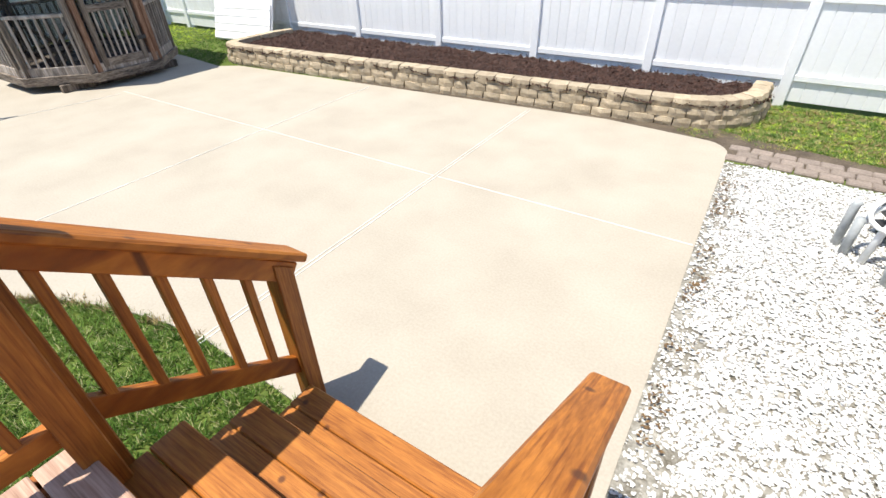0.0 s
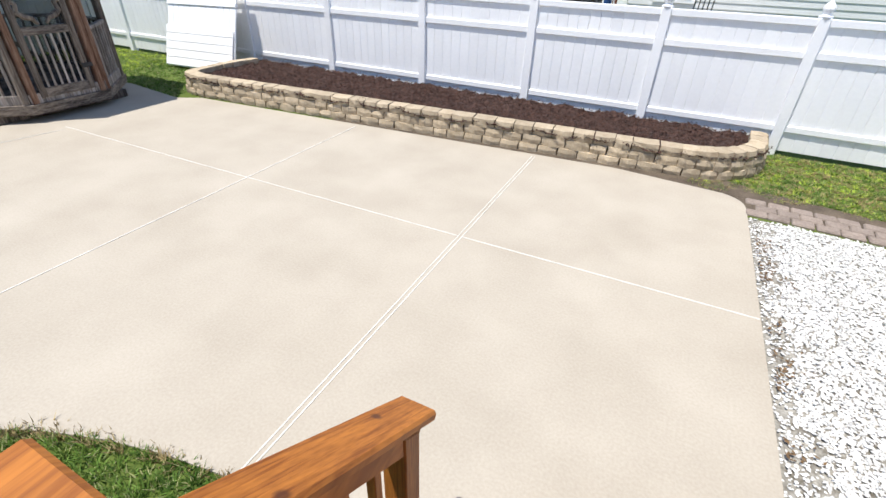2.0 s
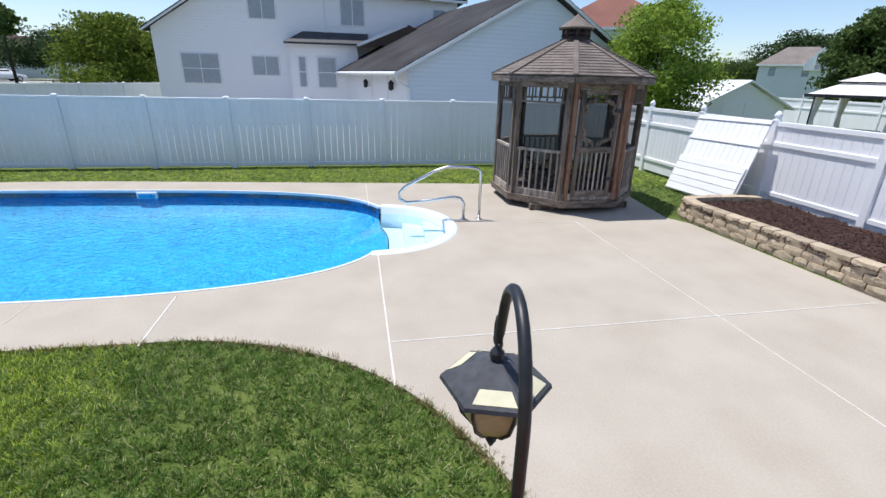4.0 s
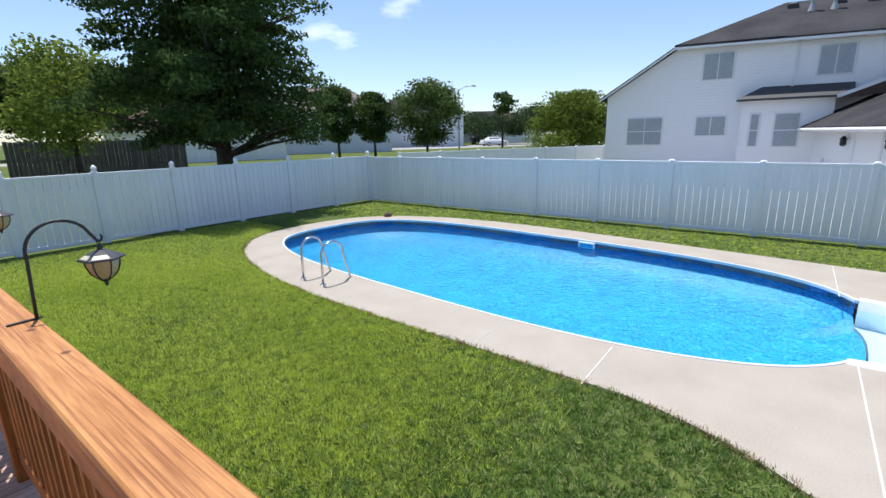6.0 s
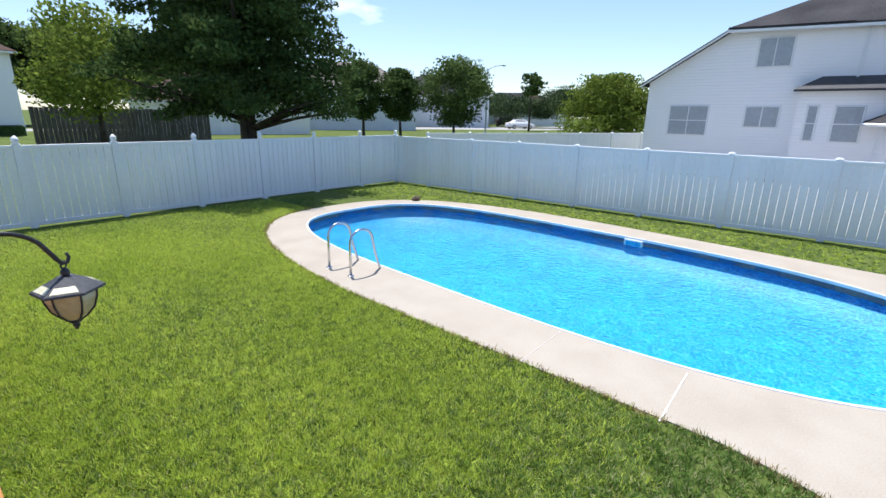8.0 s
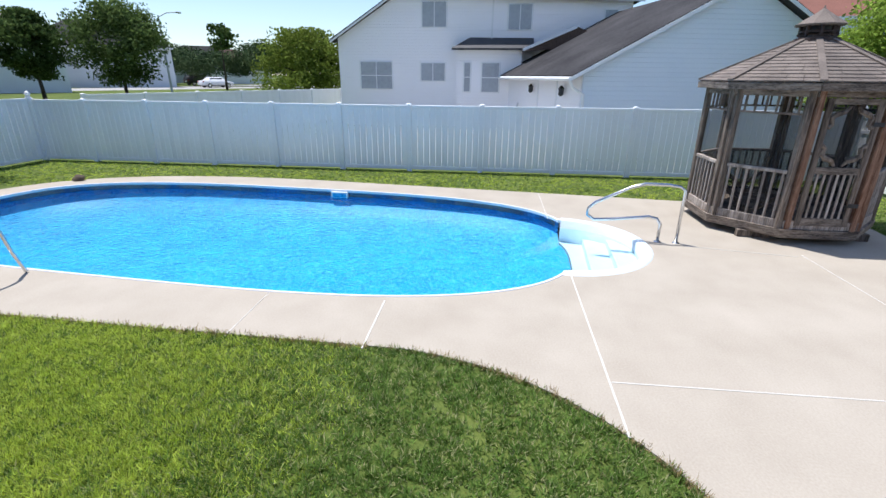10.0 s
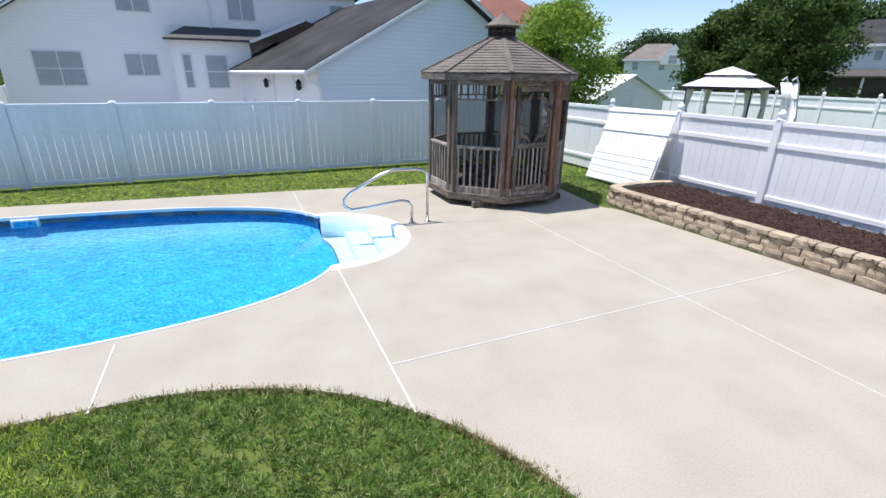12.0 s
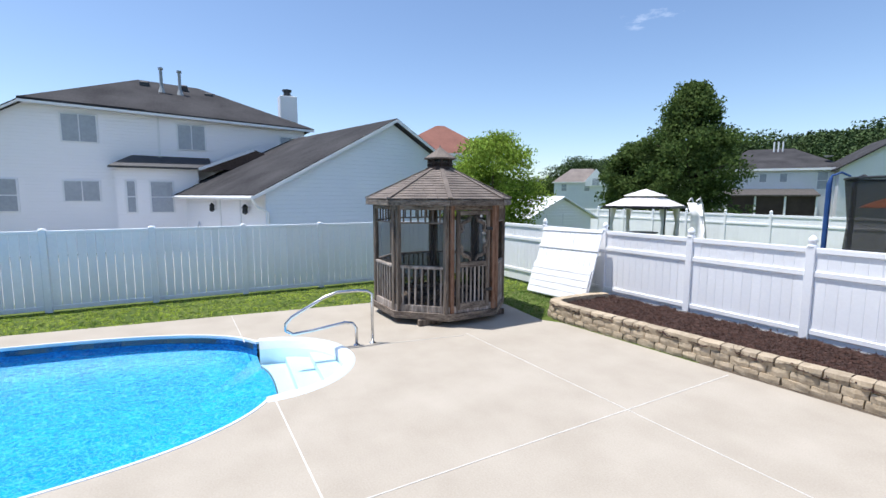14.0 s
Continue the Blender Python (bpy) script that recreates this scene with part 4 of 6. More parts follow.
def railing():
    """West railing of the deck: cap, top and bottom rails, posts and balusters."""
    r = thing("deck_railing", -0.567, 0, 0, -0.41, "orange-stained deck railing with a wide flat cap", "railing")
    y = 1.325
    for y1 in (-0.1, -2.6, -5.15, -7.75):
        near = y > 0
        part("cap", beam((0.03 if near else 0, y, 1.681), (0, y1 + 0.002, 1.681), 0.148, 0.038, 0.007), M_STAIN if near else M_CAP, r, "orange-stained flat cap board" if near else "sunbleached flat cap board with knots")
        y = y1
    for z0, z1 in ((1.57, 1.66), (0.80, 0.89)):
        x = 0.036 if z0 > 1 else 0.0
        part("rail", box(x - 0.02, x + 0.02, -7.7, -0.1, z0 - (0.05 if z0 > 1 else 0), z1, 0.004), M_STAIN, r)
        part("rail", beam((0.0, -0.098, (z0 + z1) / 2), (0.03, 1.2, (z0 + z1) / 2), 0.04, z1 - z0, 0.004), M_STAIN, r)
    pm = mesh_of(box(-0.045, 0.045, -0.045, 0.045, DZ - 0.3, 1.66, 0.005), "post", M_STAINZ)
    for y in (1.17, -0.66, -2.5, -4.34, -6.2, -7.65):
        put("post", pm, r, 0.03 if y > 1 else 0, y, 0)
    bm = mesh_of(box(-0.017, 0.017, -0.017, 0.017, 0.85, 1.6, 0.003), "baluster", M_STAINZ)
    k = 1.05
    while k > -7.6:
        put("baluster", bm, r, 0.023 * (k + 0.1) if k > -0.1 else 0.0, k, 0)
        k -= 0.118


railing()


def stair_rail(x, label, width=0.14, end=2.145, z1=0.80):
    r = thing("stair_railing", x, 1.2, 0, 0, label, "railing", "stair railings")
    y0, z0, y1 = -0.02, 1.53, end - 1.2
    s = (z1 - z0) / (y1 - y0)
    part("cap", beam((0, y0, z0), (0, y1, z1), width, 0.038, 0.009), M_STAIN, r, "orange-stained cap board with knots")
    part("rail", beam((0.02, y0 + 0.03, z0 - 0.075), (0.02, y1 - 0.06, z1 - 0.03 - 0.02), 0.036, 0.09, 0.004), M_STAIN, r)
    part("rail", beam((0.0, y0 + 0.03, z0 - 0.70), (0.0, y1 - 0.1, z1 - 0.60), 0.036, 0.09, 0.004), M_STAIN, r)
    bm = box(-0.045, 0.045, -0.045, 0.045, -0.03, z1 + 0.02, 0.005)
    for v in bm.verts:
        if v.co.z > 0.5:
            v.co.z += s * v.co.y - 0.0
    bmesh.ops.translate(bm, vec=(0, y1 - 0.11, 0), verts=bm.verts)
    part("newel", bm, M_STAINZ, r)
    part("newel", box(-0.045, 0.045, -0.045, 0.045, 0.3, z0 - 0.0, 0.005), M_STAINZ, r)
    for k in range(1, 6):
        y = -0.035 + 0.138 * k
        if y < y1 - 0.16:
            z = z0 + s * (y - y0)
            part("baluster", beam((0.0, y, z - 0.72), (0.0, y, z - 0.06), 0.034, 0.034, 0.003), M_STAINZ, r)
    return r


stair_rail(-0.58, "orange-stained stair railing with square balusters", 0.14, 2.115, 0.865)
stair_rail(0.785, "orange-stained stair railing beside the gravel", 0.12, 2.08, 0.925)


def stairs():
    s = thing("staircase", 0, 0, 0, 0, "orange-stained wooden steps with open risers", "stairs")
    for k, (z, y) in enumerate(((0.18, 1.97), (0.36, 1.70), (0.54, 1.43))):
        for j in range(2):
            x0 = -0.545 if k else -0.53
            part("tread", box(x0 + 0.005 * j, 0.70, y - 0.142 * (j + 1) + 0.004, y - 0.142 * j, z - 0.038, z, 0.006), M_STAINX, s, "stained tread board with worn knots")
    for x in (-0.48, 0.08, 0.64):
        part("stringer", beam((x, 1.18, 0.40), (x, 1.86, -0.03), 0.04, 0.2, 0.004), M_STAIN, s)


stairs()


# ---- lantern hooks on the railing ----
def lantern_hook(clamp_z=0.0, span=1.0):
    """Shepherd hook: a leaning rod, an arch of the given span and a small upturned tail."""
    h = thing("lantern_hook", 0, 0, 0, 0, "black shepherd hook clamped to the railing cap", "hook", "lantern hooks")
    pts = [(0.012, 0, -0.02), (0.006, 0, 0.1), (0, 0, 0.22)]
    pts += [(-0.11 + 0.11 * math.cos(radians(a)), 0, 0.25 + 0.11 * math.sin(radians(a))) for a in range(0, 150, 10)]
    pts += [(-0.222, 0, 0.272), (-0.232, 0, 0.256), (-0.244, 0, 0.258), (-0.249, 0, 0.272), (-0.245, 0, 0.284)]
    pts = [(x * span, y, z) for x, y, z in pts]
    part("rod", tube(pts, [0.0062] * (len(pts) - 4) + [0.005, 0.005, 0.0045, 0.0035], 10), M_BLACK, h, "", True)
    part("clamp", box(-0.008, 0.1 / span, -0.006, 0.006, clamp_z, clamp_z + 0.007, 0.002), M_BLACK, h)
    return h


def lantern():
    """Six-sided hanging solar lantern; its origin is the hanging ring."""
    g = thing("hanging_lantern", 0, 0, 0, 0, "hexagonal hanging solar lantern with cream panes", "lantern", "hanging lanterns")
    ring = [(0.011 * math.sin(radians(a)), 0, -0.01 + 0.011 * math.cos(radians(a))) for a in range(0, 361, 30)]
    part("ring", tube(ring, 0.0028, 6), M_BLACK, g, "", True)
    part("neck", lathe([(0.006, -0.045), (0.012, -0.04), (0.012, -0.03), (0.005, -0.02)], 10), M_BLACK, g)
    roof = part("roof", lathe([(0.022, -0.045), (0.03, -0.05), (0.092, -0.083), (0.094, -0.09), (0.06, -0.09)], 6), M_BRONZE, g, "grey six-sided roof")
    for k in (0, 2, 3, 5):
        a = radians(30 + 60 * k)
        c, side = Vector((math.cos(a), math.sin(a), 0)), Vector((-math.sin(a), math.cos(a), 0))
        strip = bmesh.new()
        q = [c * ap + side * (s * ap * 0.46) + Vector((0, 0, -0.05 - (ap - 0.026) * 0.615)) for ap, s in ((0.054, -1), (0.054, 1), (0.075, 1), (0.075, -1))]
        hi, lo = [strip.verts.new(p + Vector((0, 0, 0.0022))) for p in q], [strip.verts.new(p - Vector((0, 0, 0.002))) for p in q]
        strip.faces.new(hi)
        for i in range(4):
            strip.faces.new((hi[i], lo[i], lo[(i + 1) % 4], hi[(i + 1) % 4]))
        bmesh.ops.recalc_face_normals(strip, faces=strip.faces)
        part("solar_strip", strip, M_SOLAR, roof, "cream strip let into the roof")
    body = part("pane", lathe([(0.066, -0.09), (0.064, -0.12), (0.052, -0.155), (0.03, -0.18), (0.014, -0.188)], 6), M_CREAM, g, "cream translucent panes")
    for k in range(6):
        a = radians(60 * k)
        pts = [((r + 0.002) * math.cos(a), (r + 0.002) * math.sin(a), z) for r, z in ((0.066, -0.09), (0.064, -0.12), (0.052, -0.155), (0.03, -0.18), (0.014, -0.19))]
        part("bar", tube(pts, 0.0033, 6), M_BLACK, g)
    part("finial", lathe([(0.016, -0.186), (0.018, -0.194), (0.008, -0.202), (0.01, -0.208), (0.003, -0.222)], 10), M_BLACK, g)
    return g


lamp = lantern()
for k, (x, y, z, a) in enumerate(((-0.73, 1.076, 1.663, -9), (-0.655, -1.79, 1.70, 3), (-0.672, -3.78, 1.70, 3), (-0.695, -7.1, 1.70, 3))):
    m = pose(x, y, z, 0, 0, a)
    hook = lantern_hook(0.026, 0.7) if k == 0 else lantern_hook(0.001)
    hook.matrix_world = m
    ring = m @ pose(-0.164 if k == 0 else -0.234, 0, 0.262, 0, 0, 22 if k == 0 else 38) @ Matrix.Scale(0.76 if k == 0 else 1.17, 4)
    if k == 0:
        lamp.matrix_world = ring
    else:
        copy_thing(lamp, ring)


# ---- gazebo ----
def gazebo():
    cx, cy, R = -9.0, 4.93, 1.33
    g = thing("gazebo", cx, cy, 0, 0, "weathered grey octagonal wooden gazebo with a shingled roof", "gazebo")
    ang = [22.5 + 45 * k for k in range(8)]
    V = lambda r, k: Vector((r * math.cos(radians(ang[k % 8])), r * math.sin(radians(ang[k % 8])), 0))
    z = lambda p, h: Vector((p.x, p.y, h))
    bm = bmesh.new()
    low, top = [bm.verts.new(z(V(R + 0.03, k), 0.11)) for k in range(8)], [bm.verts.new(z(V(R + 0.05, k), 0.24)) for k in range(8)]
    bm.faces.new(low[::-1])
    bm.faces.new(top)
    for k in range(8):
        bm.faces.new((low[k], low[(k + 1) % 8], top[(k + 1) % 8], top[k]))
    part("floor", bm, M_GREYH, g)
    for x, y, a in ((-0.55, 0, 0), (0.9, 0, 0)):
        part("skid", box(x - 0.05, x + 0.05, -0.95 if x > 0 else -1.1, 0.95 if x > 0 else 1.1, 0.0, 0.115, 0.008), M_GREY, g, "grey timber skid on the concrete")
    for k in range(8):
        a, b = V(R - 0.02, k), V(R - 0.02, k + 1)
        front = k in (7, 0)
        d = (b - a).normalized()
        for s, p in ((1, a), (-1, b)):
            q = p + d * s * 0.055
            red = (k == 7) or (k == 0 and s == 1)
            part("post", beam(z(q, 0.2), z(q, 2.22), 0.1, 0.075, 0.008), M_RUST if red else M_GREY, g, "reddish worn post" if red else "")
        part("header", beam(z(a, 2.16), z(b, 2.16), 0.05, 0.14, 0.006), M_GREYH, g)
        part("base_trim", beam(z(a, 0.30), z(b, 0.30), 0.05, 0.13, 0.006), M_GREYL, g)
        L = (b - a).length
        if k == 7:
            continue
        # balustrade
        part("rail", beam(z(a + d * 0.1, 1.06), z(b - d * 0.1, 1.06), 0.06, 0.05, 0.008), M_GREYL, g)
        n = 7
        for i in range(n):
            p = a + d * (0.14 + (L - 0.28) * i / (n - 1))
            part("baluster", beam(z(p, 0.3), z(p, 1.08), 0.036, 0.03, 0.006), M_GREYL, g)
        inner = (a + b).normalized() * -0.05
        for s in (0, 1):
            p, q = (a + d * 0.1, a + d * L / 2) if s else (b - d * 0.1, a + d * L / 2)
            part("brace", beam(z(p + inner, 0.72), z(q + inner, 0.36), 0.03, 0.06, 0.006), M_GREYH, g)
        # fretwork under the header
        part("fret_rail", beam(z(a + d * 0.1, 1.86), z(b - d * 0.1, 1.86), 0.03, 0.03, 0.005), M_GREYH, g)
        for i in range(6):
            p = a + d * (0.16 + (L - 0.32) * i / 5)
            part("fret_spindle", beam(z(p, 1.86), z(p, 2.1), 0.026, 0.026, 0.005), M_GREY, g)
        # screen below the rail is added to stand in for the inside's shade
        for z0, z1 in ((0.32, 1.05), (1.08, 1.86)):
            if z0 > 1 and k not in (1, 2, 5, 6):
                continue
            sc = bmesh.new()
            e, f = a + d * 0.1 + inner * 0.6, b - d * 0.1 + inner * 0.6
            sc.faces.new([sc.verts.new(v) for v in (z(e, z0), z(f, z0), z(f, z1), z(e, z1))])
            part("insect_shade_screen", sc, M_SCREEN, g, "dense insect screen that darkens the gazebo inside")
    # screen door on the east side
    a, b = V(R, 7), V(R, 8)
    x = a.x + 0.0
    door = part("door", box(x - 0.02, x + 0.02, -0.36, -0.28, 0.30, 2.08, 0.006), M_GREY, g, "weathered screen door with scrolled opening")
    part("stile", box(x - 0.02, x + 0.02, 0.28, 0.36, 0.30, 2.08, 0.006), M_GREY, door)
    for z0, z1 in ((0.30, 0.42), (1.06, 1.16), (2.0, 2.08)):
        part("door_rail", box(x - 0.018, x + 0.018, -0.28, 0.28, z0, z1, 0.006), M_GREYH, door)
    for i in range(6):
        y = -0.22 + 0.088 * i
        part("slat", box(x - 0.012, x + 0.012, y - 0.014, y + 0.014, 0.42, 1.06, 0.004), M_GREYL, door)
    # scrolled frame round the upper opening
    for sy in (-1, 1):
        for sz in (0, 1):
            zc = 2.0 if sz else 1.16
            s = -1 if sz else 1
            pts = [(x, sy * 0.28, zc + s * 0.30), (x, sy * 0.23, zc + s * 0.26), (x, sy * 0.25, zc + s * 0.17), (x, sy * 0.19, zc + s * 0.12), (x, sy * 0.10, zc + s * 0.09), (x, sy * 0.05, zc + s * 0.02)]
            part("scroll", tube(pts, [0.035, 0.03, 0.034, 0.04, 0.032, 0.02], 6), M_GREY, door)
    for zz in (0.62, 1.75):
        part("hinge", box(x + 0.02, x + 0.03, 0.28, 0.42, zz - 0.03, zz + 0.03, 0.003), M_BLACK, door, "black strap hinge")
    sc = bmesh.new()
    sc.faces.new([sc.verts.new(v) for v in ((x - 0.01, -0.28, 1.16), (x - 0.01, 0.28, 1.16), (x - 0.01, 0.28, 2.0), (x - 0.01, -0.28, 2.0))])
    part("insect_shade_screen", sc, M_SCREEN, door, "dense insect screen that darkens the gazebo inside")
    # lower door screen, added to darken the view between the slats
    sc = bmesh.new()
    sc.faces.new([sc.verts.new(v) for v in ((x - 0.025, -0.28, 0.42), (x - 0.025, 0.28, 0.42), (x - 0.025, 0.28, 1.06), (x - 0.025, -0.28, 1.06))])
    part("insect_shade_screen", sc, M_SCREEN, door, "dense insect screen that darkens the gazebo inside")
    # roof: eight slopes of overlapping shingle courses
    E, ez, az = 1.47, 2.22, 2.88
    bm = bmesh.new()
    low = [bm.verts.new(z(V(E, k), ez - 0.04)) for k in range(8)]
    mid = [bm.verts.new(z(V(E, k), ez + 0.05)) for k in range(8)]
    top = [bm.verts.new(z(V(0.2, k), az - 0.02)) for k in range(8)]
    for k in range(8):
        bm.faces.new((low[k], low[(k + 1) % 8], mid[(k + 1) % 8], mid[k]))
        bm.faces.new((mid[k], mid[(k + 1) % 8], top[(k + 1) % 8], top[k]))
    bm.faces.new(low[::-1])
    bm.faces.new(top)
    roof = part("roof", bm, M_GREYH, g, "low eight-sided roof")
    rows = 13
    rnd = random.Random(5)
    for k in range(8):
        bm = bmesh.new()
        for i in range(rows):
            f0, f1 = i / rows, (i + 1.25) / rows
            f1 = min(f1, 1.0)
            r0, r1 = E + 0.02 + (0.2 - E) * f0, E + 0.02 + (0.2 - E) * f1
            h0, h1 = ez + 0.075 + (az - ez - 0.055) * f0, ez + 0.062 + (az - ez - 0.055) * f1
            a0, b0, a1, b1 = V(r0, k), V(r0, k + 1), V(r1, k), V(r1, k + 1)
            n = max(int((b0 - a0).length / 0.2), 1)
            for j in range(n):
                t0, t1 = j / n + 0.004, (j + 1) / n - 0.004
                lift = rnd.uniform(0, 0.006)
                q = [z(a0.lerp(b0, t0), h0 + lift), z(a0.lerp(b0, t1), h0 + lift), z(a1.lerp(b1, t1), h1), z(a1.lerp(b1, t0), h1)]
                v = [bm.verts.new(p) for p in q] + [bm.verts.new(p - Vector((0, 0, 0.014))) for p in q[:2]]
                bm.faces.new(v[:4])
                bm.faces.new((v[4], v[5], v[1], v[0]))
        part("shingle_slope", bm, M_SHINGLE, roof, "weathered brown shingles")
        p, q = z(V(E + 0.02, k), ez + 0.085), z(V(0.2, k), az + 0.03)
        part("hip_cap", beam(p, q, 0.09, 0.02, 0.006), M_SHINGLE, roof)
        part("fascia", beam(z(V(E, k), ez - 0.0), z(V(E, k + 1), ez - 0.0), 0.03, 0.1, 0.004), M_GREYH, roof)
    cup = part("cupola", lathe([(0.27, 2.88), (0.27, 2.96), (0.22, 2.97), (0.22, 3.0), (0.25, 3.01)], 8), M_DBROWN, g, "small dark louvred cupola")
    for k in range(8):
        p = V(0.2, k)
        part("cupola_post", beam(z(p, 2.98), z(p, 3.12), 0.04, 0.04, 0.004), M_DBROWN, cup)
    part("cupola_core", lathe([(0.15, 2.98), (0.15, 3.13)], 8), M_BLACK, cup)
    part("louvre", lathe([(0.23, 3.03), (0.23, 3.05), (0.2, 3.06)], 8), M_DBROWN, cup)
    cup.matrix_basis = Matrix.Translation((0, 0, -0.45)) @ Matrix.Diagonal((1.12, 1.12, 1.13, 1))
    part("cupola_roof", lathe([(0.29, 3.11), (0.3, 3.13), (0.1, 3.26), (0.02, 3.32), (0.004, 3.36)], 8), M_SHINGLE, cup)


gazebo()


# ---- pool equipment ----
def filter_tank():
    t = thing("pool_filter", 2.37, 4.79, 0.05, 14, "tan cylindrical pool filter tank with a steel clamp band", "pool filter")
    part("base", lathe([(0.22, 0.0), (0.25, 0.02), (0.25, 0.1), (0.2, 0.13)], 24), M_RUBBER, t)
    part("tank", lathe([(0.2, 0.1), (0.255, 0.14), (0.265, 0.2), (0.27, 0.45), (0.27, 0.5)], 32), M_TAN, t, "", True)
    part("clamp_band", lathe([(0.272, 0.49), (0.285, 0.495), (0.285, 0.53), (0.272, 0.535)], 32), M_STEEL, t, "steel clamp band")
    part("tank_top", lathe([(0.27, 0.53), (0.268, 0.8), (0.25, 0.88), (0.2, 0.92), (0.1, 0.945), (0.05, 0.95)], 32), M_TAN, t, "", True)
    part("gauge", lathe([(0.05, 0.95), (0.05, 0.985), (0.03, 0.99)], 16), M_COPE, t, "white pressure gauge")
    part("air_valve", lathe([(0.03, 0.95), (0.045, 0.97), (0.04, 1.0), (0.01, 1.01)], 12, None, (-0.11, 0.0, -0.02)), M_RUBBER, t)
    part("label", box(-0.1, 0.02, -0.285, -0.262, 0.66, 0.86, 0.003, None, pose(0, 0, 0, 0, 0, -52)), M_COPE, t, "white label plate")
    for a in (-100, -60, 30, 150):
        part("bracket", box(-0.03, 0.03, -0.29, -0.25, 0.02, 0.16, 0.004, None, pose(0, 0, 0, 0, 0, a)), M_STEEL, t)
    return t


filter_tank().scale = (0.93, 0.93, 1.08)
tagged(part("equipment_pad", sheet([(2.05, 4.42), (2.95, 4.5), (2.95, 5.5), (2.05, 5.5)], [], 0.05, 0.09), M_CONC), "small concrete pad under the pool equipment", "pad", kind="structure")


def pump():
    t = thing("pool_pump", 2.15, 5.15, 0.05, 20, "black pool pump with white pipes", "pump")
    part("motor", tube([(0, 0.32, 0.16), (0, 0.3, 0.16), (0, 0.02, 0.16), (0, 0.0, 0.16)], [0.07, 0.09, 0.09, 0.1], 18), M_RUBBER, t, "", True)
    part("volute", tube([(0, 0.0, 0.16), (0, -0.1, 0.16)], 0.12, 18), M_RUBBER, t)
    part("strainer", lathe([(0.09, 0.04), (0.1, 0.06), (0.1, 0.24), (0.11, 0.25), (0.11, 0.28), (0.04, 0.3)], 18, None, (0, -0.2, 0)), M_RUBBER, t)
    part("foot", box(-0.1, 0.1, -0.08, 0.3, 0.0, 0.05, 0.005), M_RUBBER, t)


pump()


def pipe(name, pts, r, m, label):
    ob = part(name, tube(pts, r, 12), m, None, "", True)
    tagged(ob, label, "pipe", "pool pipes")


pipe("pipe", [(2.1, 4.48, 0.0), (2.1, 4.5, 0.16), (2.08, 4.56, 0.36), (2.08, 4.64, 0.45), (2.16, 4.7, 0.5), (2.3, 4.72, 0.5)], 0.04, M_PVC, "thick white pipe bent down to the gravel")
pipe("pipe", [(1.88, 4.84, 0.0), (1.9, 4.84, 0.26), (1.95, 4.86, 0.4), (2.1, 4.9, 0.5), (2.3, 4.9, 0.52)], 0.024, M_PVC, "thin white pipe rising from the gravel")
pipe("pipe", [(1.74, 5.04, 0.0), (1.74, 5.04, 0.34), (1.76, 5.05, 0.36)], 0.03, M_GPVC, "short grey upright pipe")
pipe("pipe", [(1.78, 4.92, 0.0), (1.78, 4.92, 0.3)], 0.03, M_GPVC, "short grey upright pipe")
pipe("pipe", [(2.0, 4.62, 0.0), (1.98, 4.62, 0.14), (1.99, 4.63, 0.18)], 0.03, M_GPVC, "short grey upright pipe with a red valve")
pipe("pipe", [(2.25, 5.6, 0.0), (2.25, 5.6, 0.4), (2.28, 5.58, 0.46), (2.4, 5.5, 0.46), (2.6, 5.2, 0.46)], 0.03, M_GPVC, "pale grey elbow pipe")
tagged(part("valve", box(1.95, 2.01, 4.59, 4.65, 0.16, 0.23, 0.01), mat("red_plastic", (0.45, 0.10, 0.07), (0.6, 0.18, 0.12), 0.5)), "small faded red valve handle", "valve")
hose = [(2.05 + 0.24 * math.cos(radians(a)), 4.92 + 0.16 * math.sin(radians(a)), 0.44 + 0.1 * math.sin(radians(a + 40)) - 0.0002 * a) for a in range(0, 560, 20)]
pipe("hose", hose, 0.016, M_PVC, "white flexible hose looped over the pump")

# brick house wall beside the deck, plain where nobody looks
HX = 3.35
wall = part("wall_east", box(HX, HX + 0.25, -12.0, 4.95, -0.05, 3.0, 0), M_MORTAR)
tagged(wall, "red brick wall of the house", "wall", kind="structure")
bme = mesh_of(box(-0.012, 0.006, -0.1, 0.1, -0.0285, 0.0285, 0.003), "brick", M_BRICK)
for r in range(14):
    for k in range(12):
        y = 4.84 - 0.21 * k - (0.105 if r % 2 else 0)
        put("brick", bme, wall, HX - 0.004, y, 0.0 + 0.068 * r)


